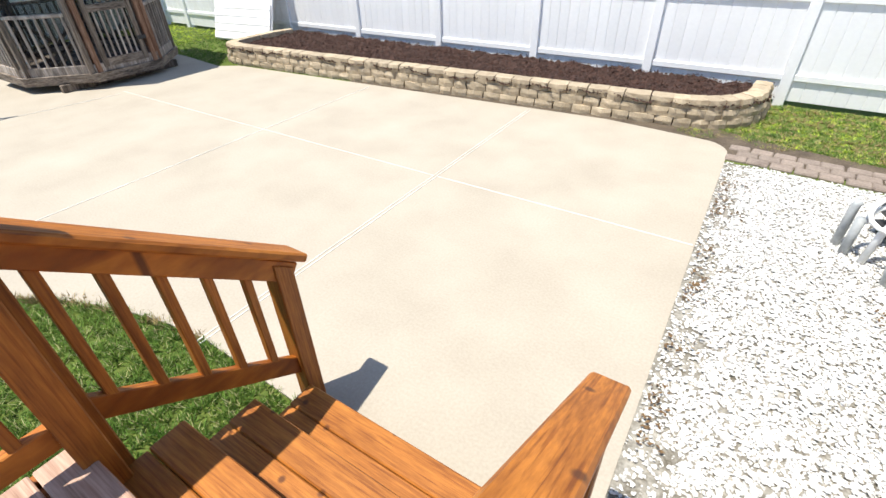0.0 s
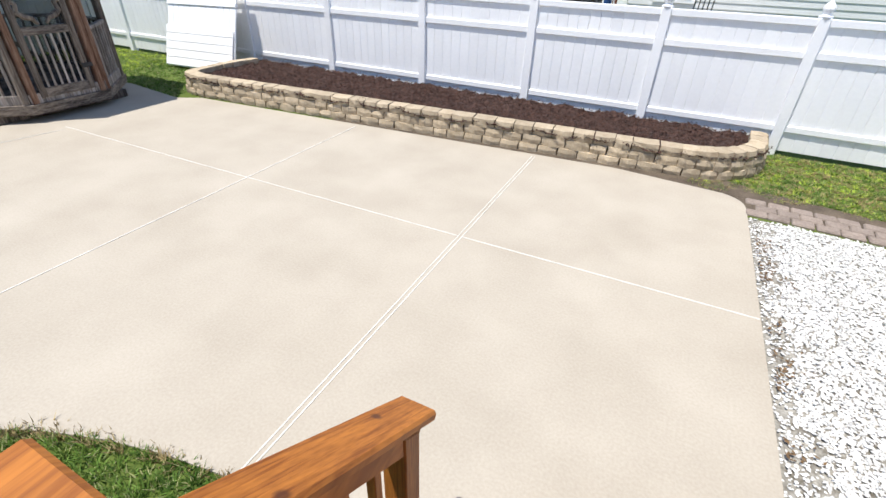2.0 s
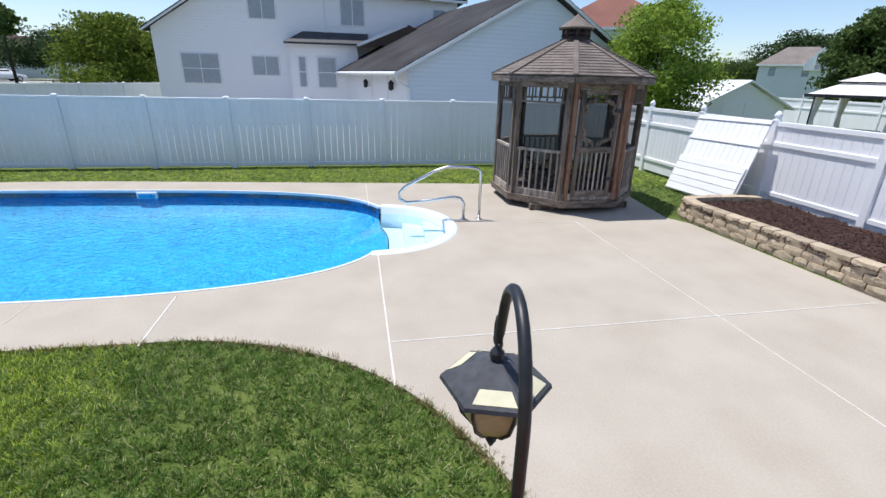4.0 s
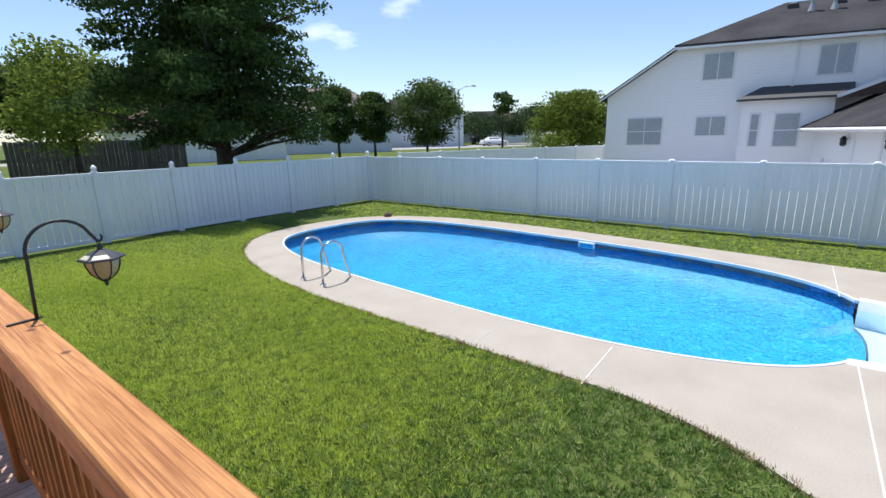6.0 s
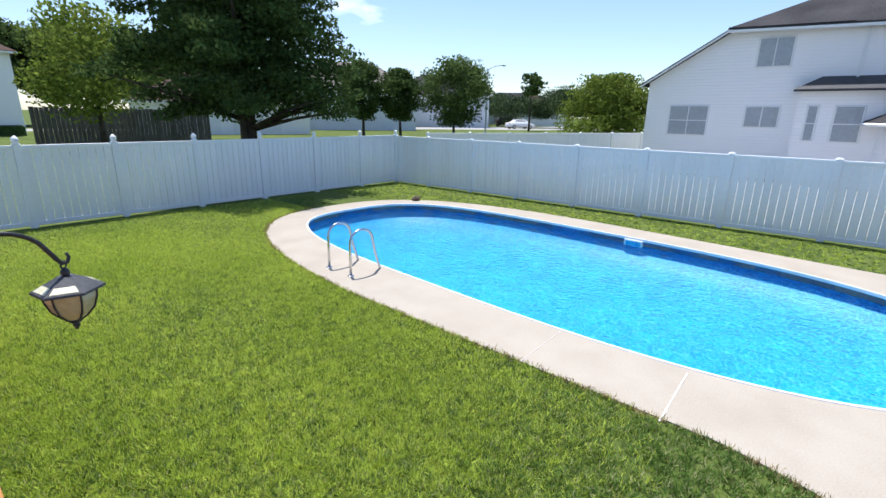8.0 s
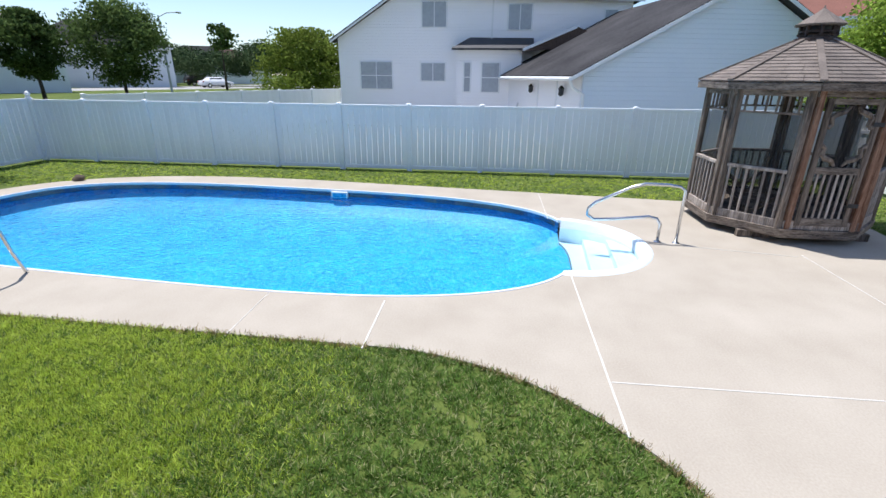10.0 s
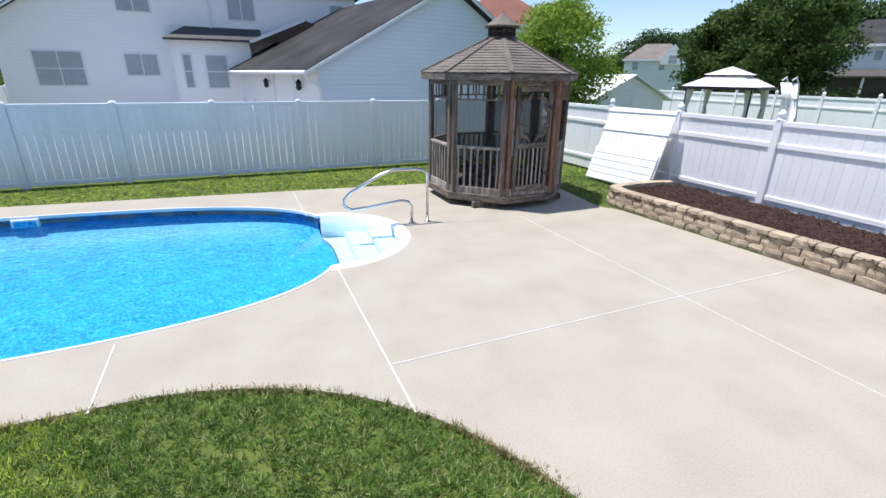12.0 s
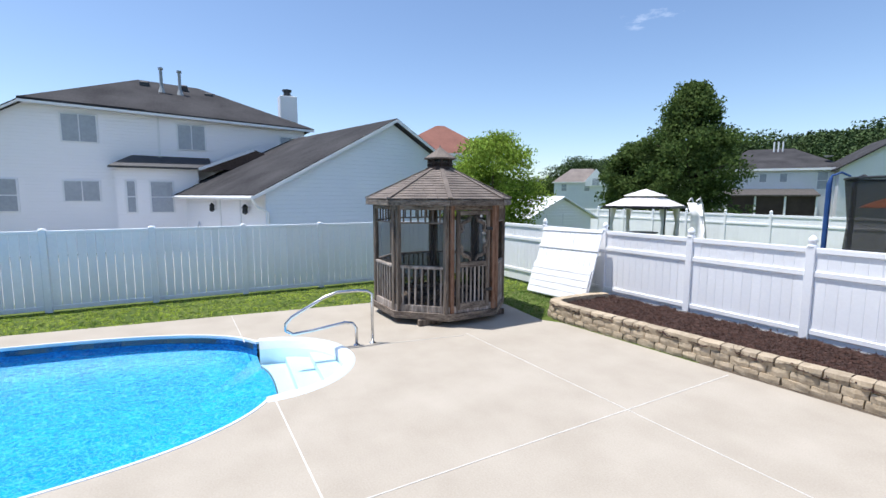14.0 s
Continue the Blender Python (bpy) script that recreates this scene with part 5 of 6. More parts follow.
# ---- trees ----
def tree(name, x, y, z, h, r, low, m, clumps, leaves, size, seed, shape, label, trunk=0.2, limbs=9, category="tree", spread=0.5, group=""):
    """Tapered trunk and limbs, with a crown of leaf clumps between heights low and h."""
    rng = np.random.default_rng(seed)
    t = thing(name, x, y, z, 0, label, category, group)
    lean = rng.uniform(-0.03, 0.03, 2)
    bm = tube([(0, 0, -0.1), (lean[0] * h * 0.2, 0, low * 0.6), (lean[0] * h * 0.5, lean[1] * h * 0.5, h * 0.5), (lean[0] * h, lean[1] * h, h * 0.9)], [trunk * 1.25, trunk, trunk * 0.62, trunk * 0.12], 10)
    cs = []
    for _ in range(clumps):
        if shape == "layered":
            break
        f = rng.random() ** 0.85
        if shape == "cone":
            w = (1 - f) ** 0.75 * 0.95 + 0.08
        elif shape == "spire":
            w = (1.0 if f < 0.5 else 1.0 - 1.62 * (f - 0.5)) * (0.68 + 0.34 * abs(math.sin(12 * f + 0.6)))
        elif shape == "broad":
            w = (1 - abs(f - 0.3) ** 1.7 * 1.4) * (1.0 if f < 0.75 else 1.7 - f * 0.95)
        elif shape == "flat":
            w = 1.0 - max(f - 0.55, 0) * 1.2
        else:
            w = math.sqrt(max(1 - (2 * f - 1) ** 2, 0.03))
        a, q = rng.uniform(0, 6.283), math.sqrt(rng.uniform(0.12, 1.0))
        w *= r * q * rng.uniform(0.82, 1.12)
        cs.append((w * math.cos(a) + lean[0] * h * f, w * math.sin(a) + lean[1] * h * f, low + (h - low) * f - 0.12 * w * (shape == "broad")))
    kk = []
    if shape == "layered":
        # separate boughs, flat and thinning to a point
        boughs = clumps // 9
        for i in range(boughs):
            f = (i + rng.random()) / boughs
            w = (1 - f) ** 0.5 * min(1.0, 0.7 + f * 2.4) * rng.uniform(0.68, 1.1) + 0.06
            a = i * 2.4 + rng.uniform(-0.5, 0.5)
            for j in range(9):
                q = (j + 1.2 + rng.uniform(-0.4, 0.4)) / 10
                a2 = a + rng.normal(0, 0.22) * (1.1 - q)
                d = w * r * q
                cs.append((d * math.cos(a2) + lean[0] * h * f, d * math.sin(a2) + lean[1] * h * f, low + (h - low) * f + r * (0.16 * q - 0.2 * q * q) + rng.uniform(-0.12, 0.12)))
                kk.append(r * (0.15 - 0.095 * q) * (0.55 + 0.45 * w))
    order = sorted(cs, key=lambda c: -math.hypot(c[0], c[1]))[:limbs * 3:3]
    for c in order:
        s = max(c[2] - 0.35 * math.hypot(c[0], c[1]), low * 0.75)
        f = s / h
        tube([(lean[0] * s, lean[1] * s, s), (c[0] * 0.5, c[1] * 0.5, (s + c[2]) / 2 + 0.1 * r * 0.2), c], [trunk * 0.36, trunk * 0.2, trunk * 0.05], 6, bm)
    part("trunk", bm, M_BARK, t, "dark tapered trunk with limbs", True)
    c = np.repeat(np.array(cs), leaves, 0)
    n = len(c)
    k = np.repeat(np.array(kk), leaves)[:, None] if kk else r * spread * 0.42
    p = c + np.clip(rng.normal(0, 1, (n, 3)), -1.5, 1.5) * k * (1, 1, 0.42 if shape in ("broad", "layered") else 0.6)
    d = rng.normal(0, 1, (n, 3))
    d /= np.linalg.norm(d, axis=1)[:, None]
    e = np.cross(d, rng.normal(0, 1, (n, 3)))
    e /= np.linalg.norm(e, axis=1)[:, None]
    L = size * rng.uniform(0.6, 1.3, (n, 1))
    v = np.stack([p - d * L, p + e * L * 0.55, p + d * L, p - e * L * 0.55], 1).reshape(-1, 3)
    me = bpy.data.meshes.new("crown")
    me.from_pydata(v.tolist(), [], np.arange(4 * n).reshape(-1, 4).tolist())
    me.materials.append(m)
    part("crown", me, None, t, "uneven crown of small leaves")
    return t


def at(yaw, d, ox=-0.76, oy=0.2):
    return ox - d * math.sin(radians(yaw)), oy + d * math.cos(radians(yaw))


tree("tree", -8.9, -15.95, 0.03, 12.2, 4.6, 2.3, M_LEAFD, 990, 115, 0.08, 11, "layered", "large dark green oak with a spreading crown", 0.27, 16, spread=0.34)
tree("tree", -7.6, -27.0, 0.45, 6.0, 2.6, 1.8, M_LEAFY, 80, 90, 0.11, 12, "round", "light yellow-green tree in front of the woods", 0.12)
tree("tree", -23.3, -26.6, 0.47, 5.2, 1.5, 1.7, M_LEAFD, 95, 120, 0.10, 13, "round", "small dark green street tree", 0.1, group="street trees")
tree("tree", -25.6, -25.2, 0.47, 4.8, 1.4, 1.6, M_LEAFD, 95, 120, 0.10, 14, "round", "small dark green street tree", 0.1, group="street trees")
tree("tree", -29.0, -22.9, 0.47, 5.6, 2.3, 1.4, M_LEAFM, 130, 120, 0.10, 15, "round", "grey-green leafy street tree by the road", 0.1, group="street trees")
tree("tree", -31.9, -12.2, 0.0, 4.7, 2.9, 1.2, M_LEAFY, 150, 110, 0.10, 16, "flat", "rounded yellow-green crape myrtle", 0.14, spread=0.36)
tree("bush", -15.2, 10.75, 0, 4.5, 1.62, 0.35, M_LEAFB, 150, 220, 0.055, 17, "round", "tall light green willow-like bush behind the fence", 0.09, category="bush", spread=0.42)
tree("tree", *at(32.6, 39), 0, 10.2, 3.5, 0.6, M_LEAFM, 330, 120, 0.12, 18, "spire", "tall dark green tree beyond the fences", 0.25, 14, spread=0.3)
tree("tree", *at(37.6, 40), 0, 6.3, 2.5, 0.5, M_LEAFM, 190, 150, 0.13, 19, "round", "dark green tree beyond the fences", 0.2, spread=0.36)
tree("tree", -58, -33, 0.47, 7.2, 1.6, 4.6, M_LEAFD, 24, 50, 0.22, 20, "round", "distant tree with a small high crown", 0.12)


def woods(name, spots, m, label, seed):
    """A distant belt of trees: one mesh of leaf clumps on thin stems."""
    rng = np.random.default_rng(seed)
    vs = []
    for x, y, z, h, r in spots:
        u = rng.normal(0, 1, (46, 3))
        u /= np.linalg.norm(u, axis=1)[:, None]
        c = u * rng.uniform(0.35, 0.8, (46, 1)) * (r * 0.9, r * 0.9, h * 0.34) + (x, y, z + h * 0.58)
        p = np.repeat(c, 150, 0)
        p = p + np.clip(rng.normal(0, 1, p.shape), -1.3, 1.3) * (r * 0.17, r * 0.17, r * 0.13)
        d = rng.normal(0, 1, p.shape)
        e = rng.normal(0, 1, p.shape)
        d /= np.linalg.norm(d, axis=1)[:, None]
        e /= np.linalg.norm(e, axis=1)[:, None]
        s = 0.012 * h + 0.08
        vs.append(np.stack([p - d * s, p + e * s * 0.7, p + d * s, p - e * s * 0.7], 1).reshape(-1, 3))
    v = np.concatenate(vs)
    me = bpy.data.meshes.new(name)
    me.from_pydata(v.tolist(), [], np.arange(len(v)).reshape(-1, 4).tolist())
    me.materials.append(m)
    tagged(new(name, me), label, "woods", kind="stuff")


rw = random.Random(9)
spots = []
for k in range(34):
    yaw = 12 + 33 * k / 33
    d = rw.uniform(105, 125)
    top = 0.10 if yaw > 36 else 0.145
    spots.append((*at(yaw, d), 0, d * rw.uniform(top * 0.85, top * 1.05) + 1.5, rw.uniform(6, 9)))
woods("far_woods", spots, M_LEAFF, "distant belt of dark green woods", 31)
spots = []
for k in range(12):
    d = rw.uniform(105, 125)
    spots.append((*at(46 + 14 * k / 11, d), 0, d * rw.uniform(0.04, 0.052) + 1.5, rw.uniform(5, 7)))
woods("far_woods", spots, M_LEAFM, "distant green trees behind the neighbours", 32)
spots = []
for k in range(22):
    d = rw.uniform(66, 78)
    spots.append((*at(156 + 28 * k / 21, d), 0.4, d * rw.uniform(0.125, 0.165) + 1.5, rw.uniform(4.5, 6.5)))
woods("far_woods", spots, M_LEAFM, "belt of mixed green trees behind the brown-roofed house", 33)
spots = []
for k in range(30):
    d = rw.uniform(85, 120)
    spots.append((*at(112 + 48 * k / 29, d), 0.4, d * rw.uniform(0.045, 0.075) + 1.5, rw.uniform(4, 7)))
woods("far_woods", spots, M_LEAFF, "distant trees along the street", 34)


# ---- houses: each faces along its own +x ----
def prism(profile, x0, x1):
    """A body with a (y, z) outline between x0 and x1."""
    bm = bmesh.new()
    a, b = [bm.verts.new((x0, y, z)) for y, z in profile], [bm.verts.new((x1, y, z)) for y, z in profile]
    bm.faces.new(a)
    bm.faces.new(b)
    for i in range(len(a)):
        j = (i + 1) % len(a)
        bm.faces.new((a[i], a[j], b[j], b[i]))
    bmesh.ops.recalc_face_normals(bm, faces=bm.faces)
    return bm


def hull(points):
    bm = bmesh.new()
    bmesh.ops.convex_hull(bm, input=[bm.verts.new(p) for p in points])
    return bm


def window(house, x, y0, y1, z0, z1, panes=2, bars=False, blind=M_BLIND):
    w = part("window", box(x - 0.02, x + 0.04, y0 - 0.05, y1 + 0.05, z0 - 0.05, z1 + 0.05, 0.01), M_TRIM, house, "white framed window with a pale blind")
    step = (y1 - y0) / panes
    for k in range(panes):
        a, b = y0 + k * step + 0.02, y0 + (k + 1) * step - 0.02
        if bars:
            zm = (z0 + z1) / 2
            part("pane", box(x + 0.03, x + 0.05, a, b, z0, zm - 0.02, 0), blind, w)
            part("pane", box(x + 0.035, x + 0.055, a, b, zm + 0.02, z1, 0), blind, w)
        else:
            part("pane", box(x + 0.03, x + 0.05, a, b, z0, z1, 0), blind, w)
    return w


def white_house():
    h = thing("house", -24.2, 0, 0, 0, "white two-storey house with a dark grey hip roof", "house")
    part("wall", prism([(-7.5, -0.1), (5.9, -0.1), (5.9, 5.55), (-0.1, 5.68), (-4.45, 5.9), (-7.5, 3.95)], -9, 0), M_SIDE, h)
    part("roof", hull([(0.35, -4.6, 5.95), (0.35, 6.3, 5.55), (-9.3, 6.3, 5.55), (-9.3, -4.6, 5.95), (-4.2, -1.0, 7.92), (-4.2, 1.6, 7.8), (0.35, -4.6, 5.88), (0.35, 6.3, 5.48)]), M_ROOF, h, "dark grey shingled hip roof")
    part("roof", hull([(0.36, -4.6, 5.96), (0.36, -0.6, 5.83), (-3.2, -3.05, 6.98), (-9.0, -3.05, 6.98), (-9.0, -4.6, 5.96), (-4.0, -0.6, 6.9)]), M_ROOF, h)
    part("roof", hull([(0.3, -7.8, 3.9), (0.3, -4.4, 6.02), (-9.2, -7.8, 3.9), (-9.2, -4.4, 6.02), (0.3, -7.8, 3.78), (0.3, -4.4, 5.88), (-9.2, -4.4, 5.8)]), M_ROOF, h)
    part("fascia", beam((0.36, -4.6, 5.82), (0.36, 6.3, 5.44), 0.04, 0.1, 0), M_TRIM, h)
    part("fascia", beam((0.32, -7.8, 3.78), (0.32, -4.5, 5.86), 0.04, 0.07, 0), M_TRIM, h)
    part("downpipe", beam((0.06, -0.2, 3.8), (0.06, -0.18, 5.6), 0.08, 0.08, 0), M_TRIM, h)
    for y0, y1, z0, z1, n, bars in ((-3.43, -2.3, 4.45, 5.48, 2, False), (0.51, 1.57, 4.33, 5.35, 2, False), (-6.45, -4.9, 1.72, 2.92, 2, True), (-3.5, -2.35, 2.11, 2.88, 2, False), (4.75, 5.3, 4.5, 5.1, 1, False)):
        window(h, 0.0, y0, y1, z0, z1, n, bars)
    part("bay", box(0, 0.7, -1.75, 1.2, -0.1, 3.45, 0), M_SIDE, h)
    part("bay_roof", hull([(1.0, -1.95, 3.5), (1.0, 1.7, 3.5), (0, -1.95, 3.5), (0, 1.7, 3.5), (0, -1.2, 4.0), (0, 1.7, 3.98), (1.0, -1.95, 3.42), (1.0, 1.7, 3.42)]), M_DARK, h, "black low bay roof")
    window(h, 0.7, -1.4, -1.1, 1.66, 2.89, 1, True)
    window(h, 0.7, -0.58, 0.22, 1.65, 2.88, 1, True)
    ch = part("chimney", box(-2.6, -1.9, 5.2, 6.05, 4.0, 7.45, 0.02), M_SIDE, h, "white sided chimney with a dark cap")
    part("chimney_cap", lathe([(0.3, 7.45), (0.3, 7.5), (0.18, 7.52), (0.18, 7.7), (0.24, 7.72), (0.24, 7.8)], 12, None, (-2.25, 5.62, 0)), M_DARK, ch)
    for y, z in ((0.0, 7.4), (0.75, 7.35)):
        part("vent_pipe", lathe([(0.16, z - 0.3), (0.07, z), (0.07, z + 0.75), (0.11, z + 0.76), (0.11, z + 0.85)], 10, None, (-2.6, y, 0.0)), M_GPVC, h)
    for y, z, x in ((-2.6, 6.55, -1.6), (-0.7, 7.6, -3.4), (0.9, 7.6, -3.4), (2.0, 7.3, -3.2)):
        part("roof_vent", box(x - 0.2, x + 0.2, y - 0.2, y + 0.2, z - 0.25, z + 0.1, 0.05), M_DARK, h)
    wing(h)


def wing(h):
    """Garage wing turned a little from the house, its gable towards the pool; its own x runs out of the gable."""
    m = h.matrix_world.inverted() @ pose(-15.2, 2.6, 0, 0, 0, 12.8)

    def fit_in(bm):
        bmesh.ops.transform(bm, matrix=m, verts=bm.verts)
        return bm

    ridge, top, eave = 4.59, 4.93, 2.45
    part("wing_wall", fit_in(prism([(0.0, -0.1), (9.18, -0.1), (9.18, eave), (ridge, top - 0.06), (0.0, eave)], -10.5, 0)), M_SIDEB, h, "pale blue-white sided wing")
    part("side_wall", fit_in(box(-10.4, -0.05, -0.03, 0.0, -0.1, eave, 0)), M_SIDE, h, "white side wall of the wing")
    slope = (top - eave) / ridge
    for d in (-1, 1):
        edge, low = ridge + d * (ridge + 0.45), eave - 0.45 * slope + 0.06
        part("wing_roof", fit_in(hull([(x, y, z + t) for x in (0.28, -12.5) for y, z in ((ridge, top), (edge, low)) for t in (0, 0.1)])), M_ROOF, h, "dark grey shingled gable roof")
        part("rake_board", fit_in(beam((0.29, ridge, top + 0.02), (0.29, edge, low + 0.02), 0.03, 0.09, 0)), M_TRIM, h)
    gutter = tube([(0.3, -0.5, eave - 0.18), (-10.2, -0.5, eave - 0.18)], 0.06, 8)
    part("gutter", fit_in(gutter), M_TRIM, h, "white gutter")
    part("downpipe", fit_in(tube([(0.2, -0.5, eave - 0.2), (0.1, -0.35, eave - 0.42), (0.05, 0.02, eave - 0.6), (0.05, 0.02, 0.0)], 0.045, 8)), M_TRIM, h)
    for x in (-1.3, -4.6):
        lamp_body = lathe([(0.03, 0), (0.09, 0.05), (0.08, 0.2), (0.11, 0.22), (0.02, 0.32)], 8, None, (x, -0.16, 1.75))
        part("wall_lamp", fit_in(lamp_body), M_BLACK, h, "black wall lantern")
    for x0, x1 in ((-2.1, -2.0), (-4.1, -4.0)):
        part("corner_trim", fit_in(box(x0, x1, -0.06, -0.03, 0, eave - 0.1, 0.005)), M_TRIM, h)
    # entry beside the bay: dark door, sloped roof above it and a white stair rail
    part("porch_door", box(0.0, 0.05, 1.45, 2.1, 0.3, 2.35, 0.01), M_GLASS, h, "dark glazed back door")
    part("porch_roof", hull([(1.2, 1.25, 3.46), (0, 1.25, 3.46), (1.2, 3.4, 4.35), (0, 3.4, 4.45), (1.2, 5.0, 3.75), (0, 5.0, 3.75), (1.2, 1.25, 3.36), (1.2, 5.0, 3.65)]), M_ROOFB, h, "brown shingled entry roof")
    part("porch_fascia", beam((1.22, 1.2, 3.42), (1.22, 3.42, 4.34), 0.04, 0.12, 0), M_TRIM, h)
    part("porch_rail", beam((3.2, 0.9, 0.9), (1.6, 1.25, 1.6), 0.06, 0.06, 0), M_TRIM, h, "white stair rail")
    for k in range(6):
        part("baluster", beam((3.1 - 0.28 * k, 0.92 + 0.06 * k, 0.1), (3.1 - 0.28 * k, 0.92 + 0.06 * k, 0.94 + 0.122 * k), 0.035, 0.035, 0), M_TRIM, h)


white_house()


def simple_house(name, x, y, z, rz, w, depth, eave, ridge, wall_m, roof_m, label, wins, ridge_cut=0.3, over=0.35):
    """A hip-roofed house whose facade, w wide, faces its own +x."""
    h = thing(name, x, y, z, rz, label, "house")
    part("wall", box(-depth, 0, -w / 2, w / 2, -0.3, eave, 0), wall_m, h)
    o, c = over, w * ridge_cut
    part("roof", hull([(o, -w / 2 - o, eave), (o, w / 2 + o, eave), (-depth - o, -w / 2 - o, eave), (-depth - o, w / 2 + o, eave), (-depth / 2, -w / 2 + c, ridge), (-depth / 2, w / 2 - c, ridge), (o, -w / 2 - o, eave - 0.15), (o, w / 2 + o, eave - 0.15), (-depth - o, -w / 2 - o, eave - 0.15), (-depth - o, w / 2 + o, eave - 0.15)]), roof_m, h)
    part("fascia", box(o, o + 0.04, -w / 2 - o, w / 2 + o, eave - 0.2, eave + 0.02, 0), M_TRIM, h)
    for y0, y1, z0, z1, n, bars in wins:
        window(h, 0.0, y0, y1, z0, z1, n, bars)
    return h


# brown-roofed house to the south, its garage wall faces north
bh = thing("house", 0, -46, 0.47, 0, "white house with a brown hip roof and dark garage door", "house")
part("wall", prism([(2.0, -0.3), (-8.0, -0.3), (-8.0, 2.4), (-5.4, 2.4), (-0.6, 5.85), (2.0, 5.85)], -9, 0), M_SIDE, bh)
part("wall", box(-9, 0, 1.98, 7.9, -0.3, 5.8, 0), M_SIDE, bh)
part("roof", hull([(0.4, 8.3, 5.75), (0.4, -0.5, 5.85), (-9.4, 8.3, 5.75), (-9.4, -0.5, 5.85), (-4.6, 3.1, 9.0), (-4.6, 2.4, 9.0), (0.4, 8.3, 5.6), (0.4, -0.5, 5.7)]), M_ROOFB, bh, "brown shingled hip roof")
part("roof", hull([(0.4, -0.3, 5.95), (0.4, -5.8, 2.0), (-9, -0.3, 5.95), (-9, -5.8, 2.0), (0.4, -0.3, 5.8), (0.4, -5.8, 1.88)]), M_ROOFB, bh)
part("wall", box(-8.5, -1.2, -10.0, 0.5, -0.3, 5.6, 0), M_SIDE, bh)
part("roof", hull([(-4.6, 2.6, 9.0), (-4.6, -10.0, 9.0), (-0.8, -1.2, 5.7), (-0.8, -10.0, 5.7), (-9, 2.4, 5.7), (-9, -10.0, 5.7), (-1.5, 0.4, 6.0)]), M_ROOFB, bh)
part("fascia", beam((0.42, 8.3, 5.64), (0.42, -0.5, 5.74), 0.04, 0.14, 0), M_TRIM, bh)
part("fascia", beam((0.42, -0.4, 5.78), (0.42, -5.8, 1.9), 0.04, 0.14, 0), M_TRIM, bh)
bh.matrix_world = pose(0, -46, 0.47, 0, 0, 90)
window(bh, 0.0, 0.98, 2.3, 4.35, 5.5, 2, True, M_CARGLASS)
for y in (0.5, 2.36):
    part("shutter", box(0.0, 0.06, y, y + 0.42, 4.28, 5.58, 0.01), M_DARK, bh, "dark window shutter")
gd = part("garage_door", box(0.0, 0.06, -2.45, 2.05, -0.1, 1.85, 0.01), M_DBROWN, bh, "dark brown garage door")
for k in range(3):
    part("door_panel", box(0.06, 0.08, -2.3, 1.9, 0.0 + 0.62 * k, 0.55 + 0.62 * k, 0.01), M_DBROWN, gd)
part("base_strip", box(0.0, 0.5, 3.2, 7.8, -0.1, 0.75, 0.1), M_LEAFD, bh, "low dark planting along the wall")
part("wall_lamp", lathe([(0.05, 2.5), (0.1, 2.55), (0.1, 2.8), (0.03, 2.9)], 8, None, (0.12, 0.0, 0)), M_BLACK, bh)
hoop = thing("basketball_hoop", -2.3, -41, 0.47, 0, "small basketball hoop board on a dark pole", "hoop")
part("pole", tube([(0, 0, 0), (0, 0, 1.7)], 0.05, 8), M_BLACK, hoop)
for p, q in (((-0.35, 0, 1.35), (0.35, 0, 1.35)), ((-0.35, 0, 1.95), (0.35, 0, 1.95)), ((-0.35, 0, 1.33), (-0.35, 0, 1.97)), ((0.35, 0, 1.33), (0.35, 0, 1.97))):
    part("board_frame", beam(p, q, 0.06, 0.06, 0), M_BLACK, hoop)
part("board", box(-0.33, 0.33, -0.01, 0.01, 1.37, 1.93, 0), M_TRIM, hoop, "pale backboard")
simple_house("house", -38, -46, 0.47, 55, 16, 10, 4.9, 8.2, M_SIDEG, M_ROOFT, "tan-roofed house half hidden by street trees", [(-5, -3.6, 3.3, 4.5, 2, True), (2, 3.4, 3.3, 4.5, 2, True)])
gh = simple_house("house", -20.5, -41, 0.47, 70, 14, 8, 2.7, 5.2, M_SIDE, M_ROOFB, "white garage house seen below the oak", [])
for y in (-4.6, 0.4):
    part("garage_door", box(0.0, 0.05, y, y + 4.0, 0, 2.2, 0.01), M_TRIM, gh, "white garage door")
for yaw, d, w, e, r, m in ((122.3, 118, 15, 4.4, 7.6, M_SIDEG), (120.2, 125, 15, 4.2, 7.4, M_BRICK), (118.4, 105, 11, 3.6, 6.0, M_SIDE), (130.5, 80, 16, 5.2, 8.6, M_SIDEG), (143, 66, 14, 4.6, 7.6, M_BRICK)):
    x, y = at(yaw, d)
    simple_house("house", x, y, 0.47, yaw - 90, w, 9, e, r, m, M_ROOFB if m != M_SIDEG else M_ROOF, "distant suburban house along the street", [(-4, -2.8, 2.6, 3.8, 2, True), (2, 3.2, 2.6, 3.8, 2, True)])
x, y = at(60.6, 42)
simple_house("house", x, y, 0, -31, 9.5, 9, 6.1, 9.2, M_SIDEB, M_ROOFR, "house with a red-brown hip roof behind the wing", [], 0.46)
x, y = at(43.6, 88)
hb = simple_house("house", x, y, 0, -46, 9.6, 9, 5.0, 7.6, M_SIDEG, M_ROOFT, "pale grey house with a front gable", [(-3.5, -2.6, 3.4, 4.6, 1, True), (0.5, 1.4, 3.4, 4.6, 1, True)])
part("gable", prism([(0.6, 4.2), (4.2, 4.2), (4.2, 5.2), (2.4, 7.3), (0.6, 5.2)], -3, 0.5), M_SIDE, hb)
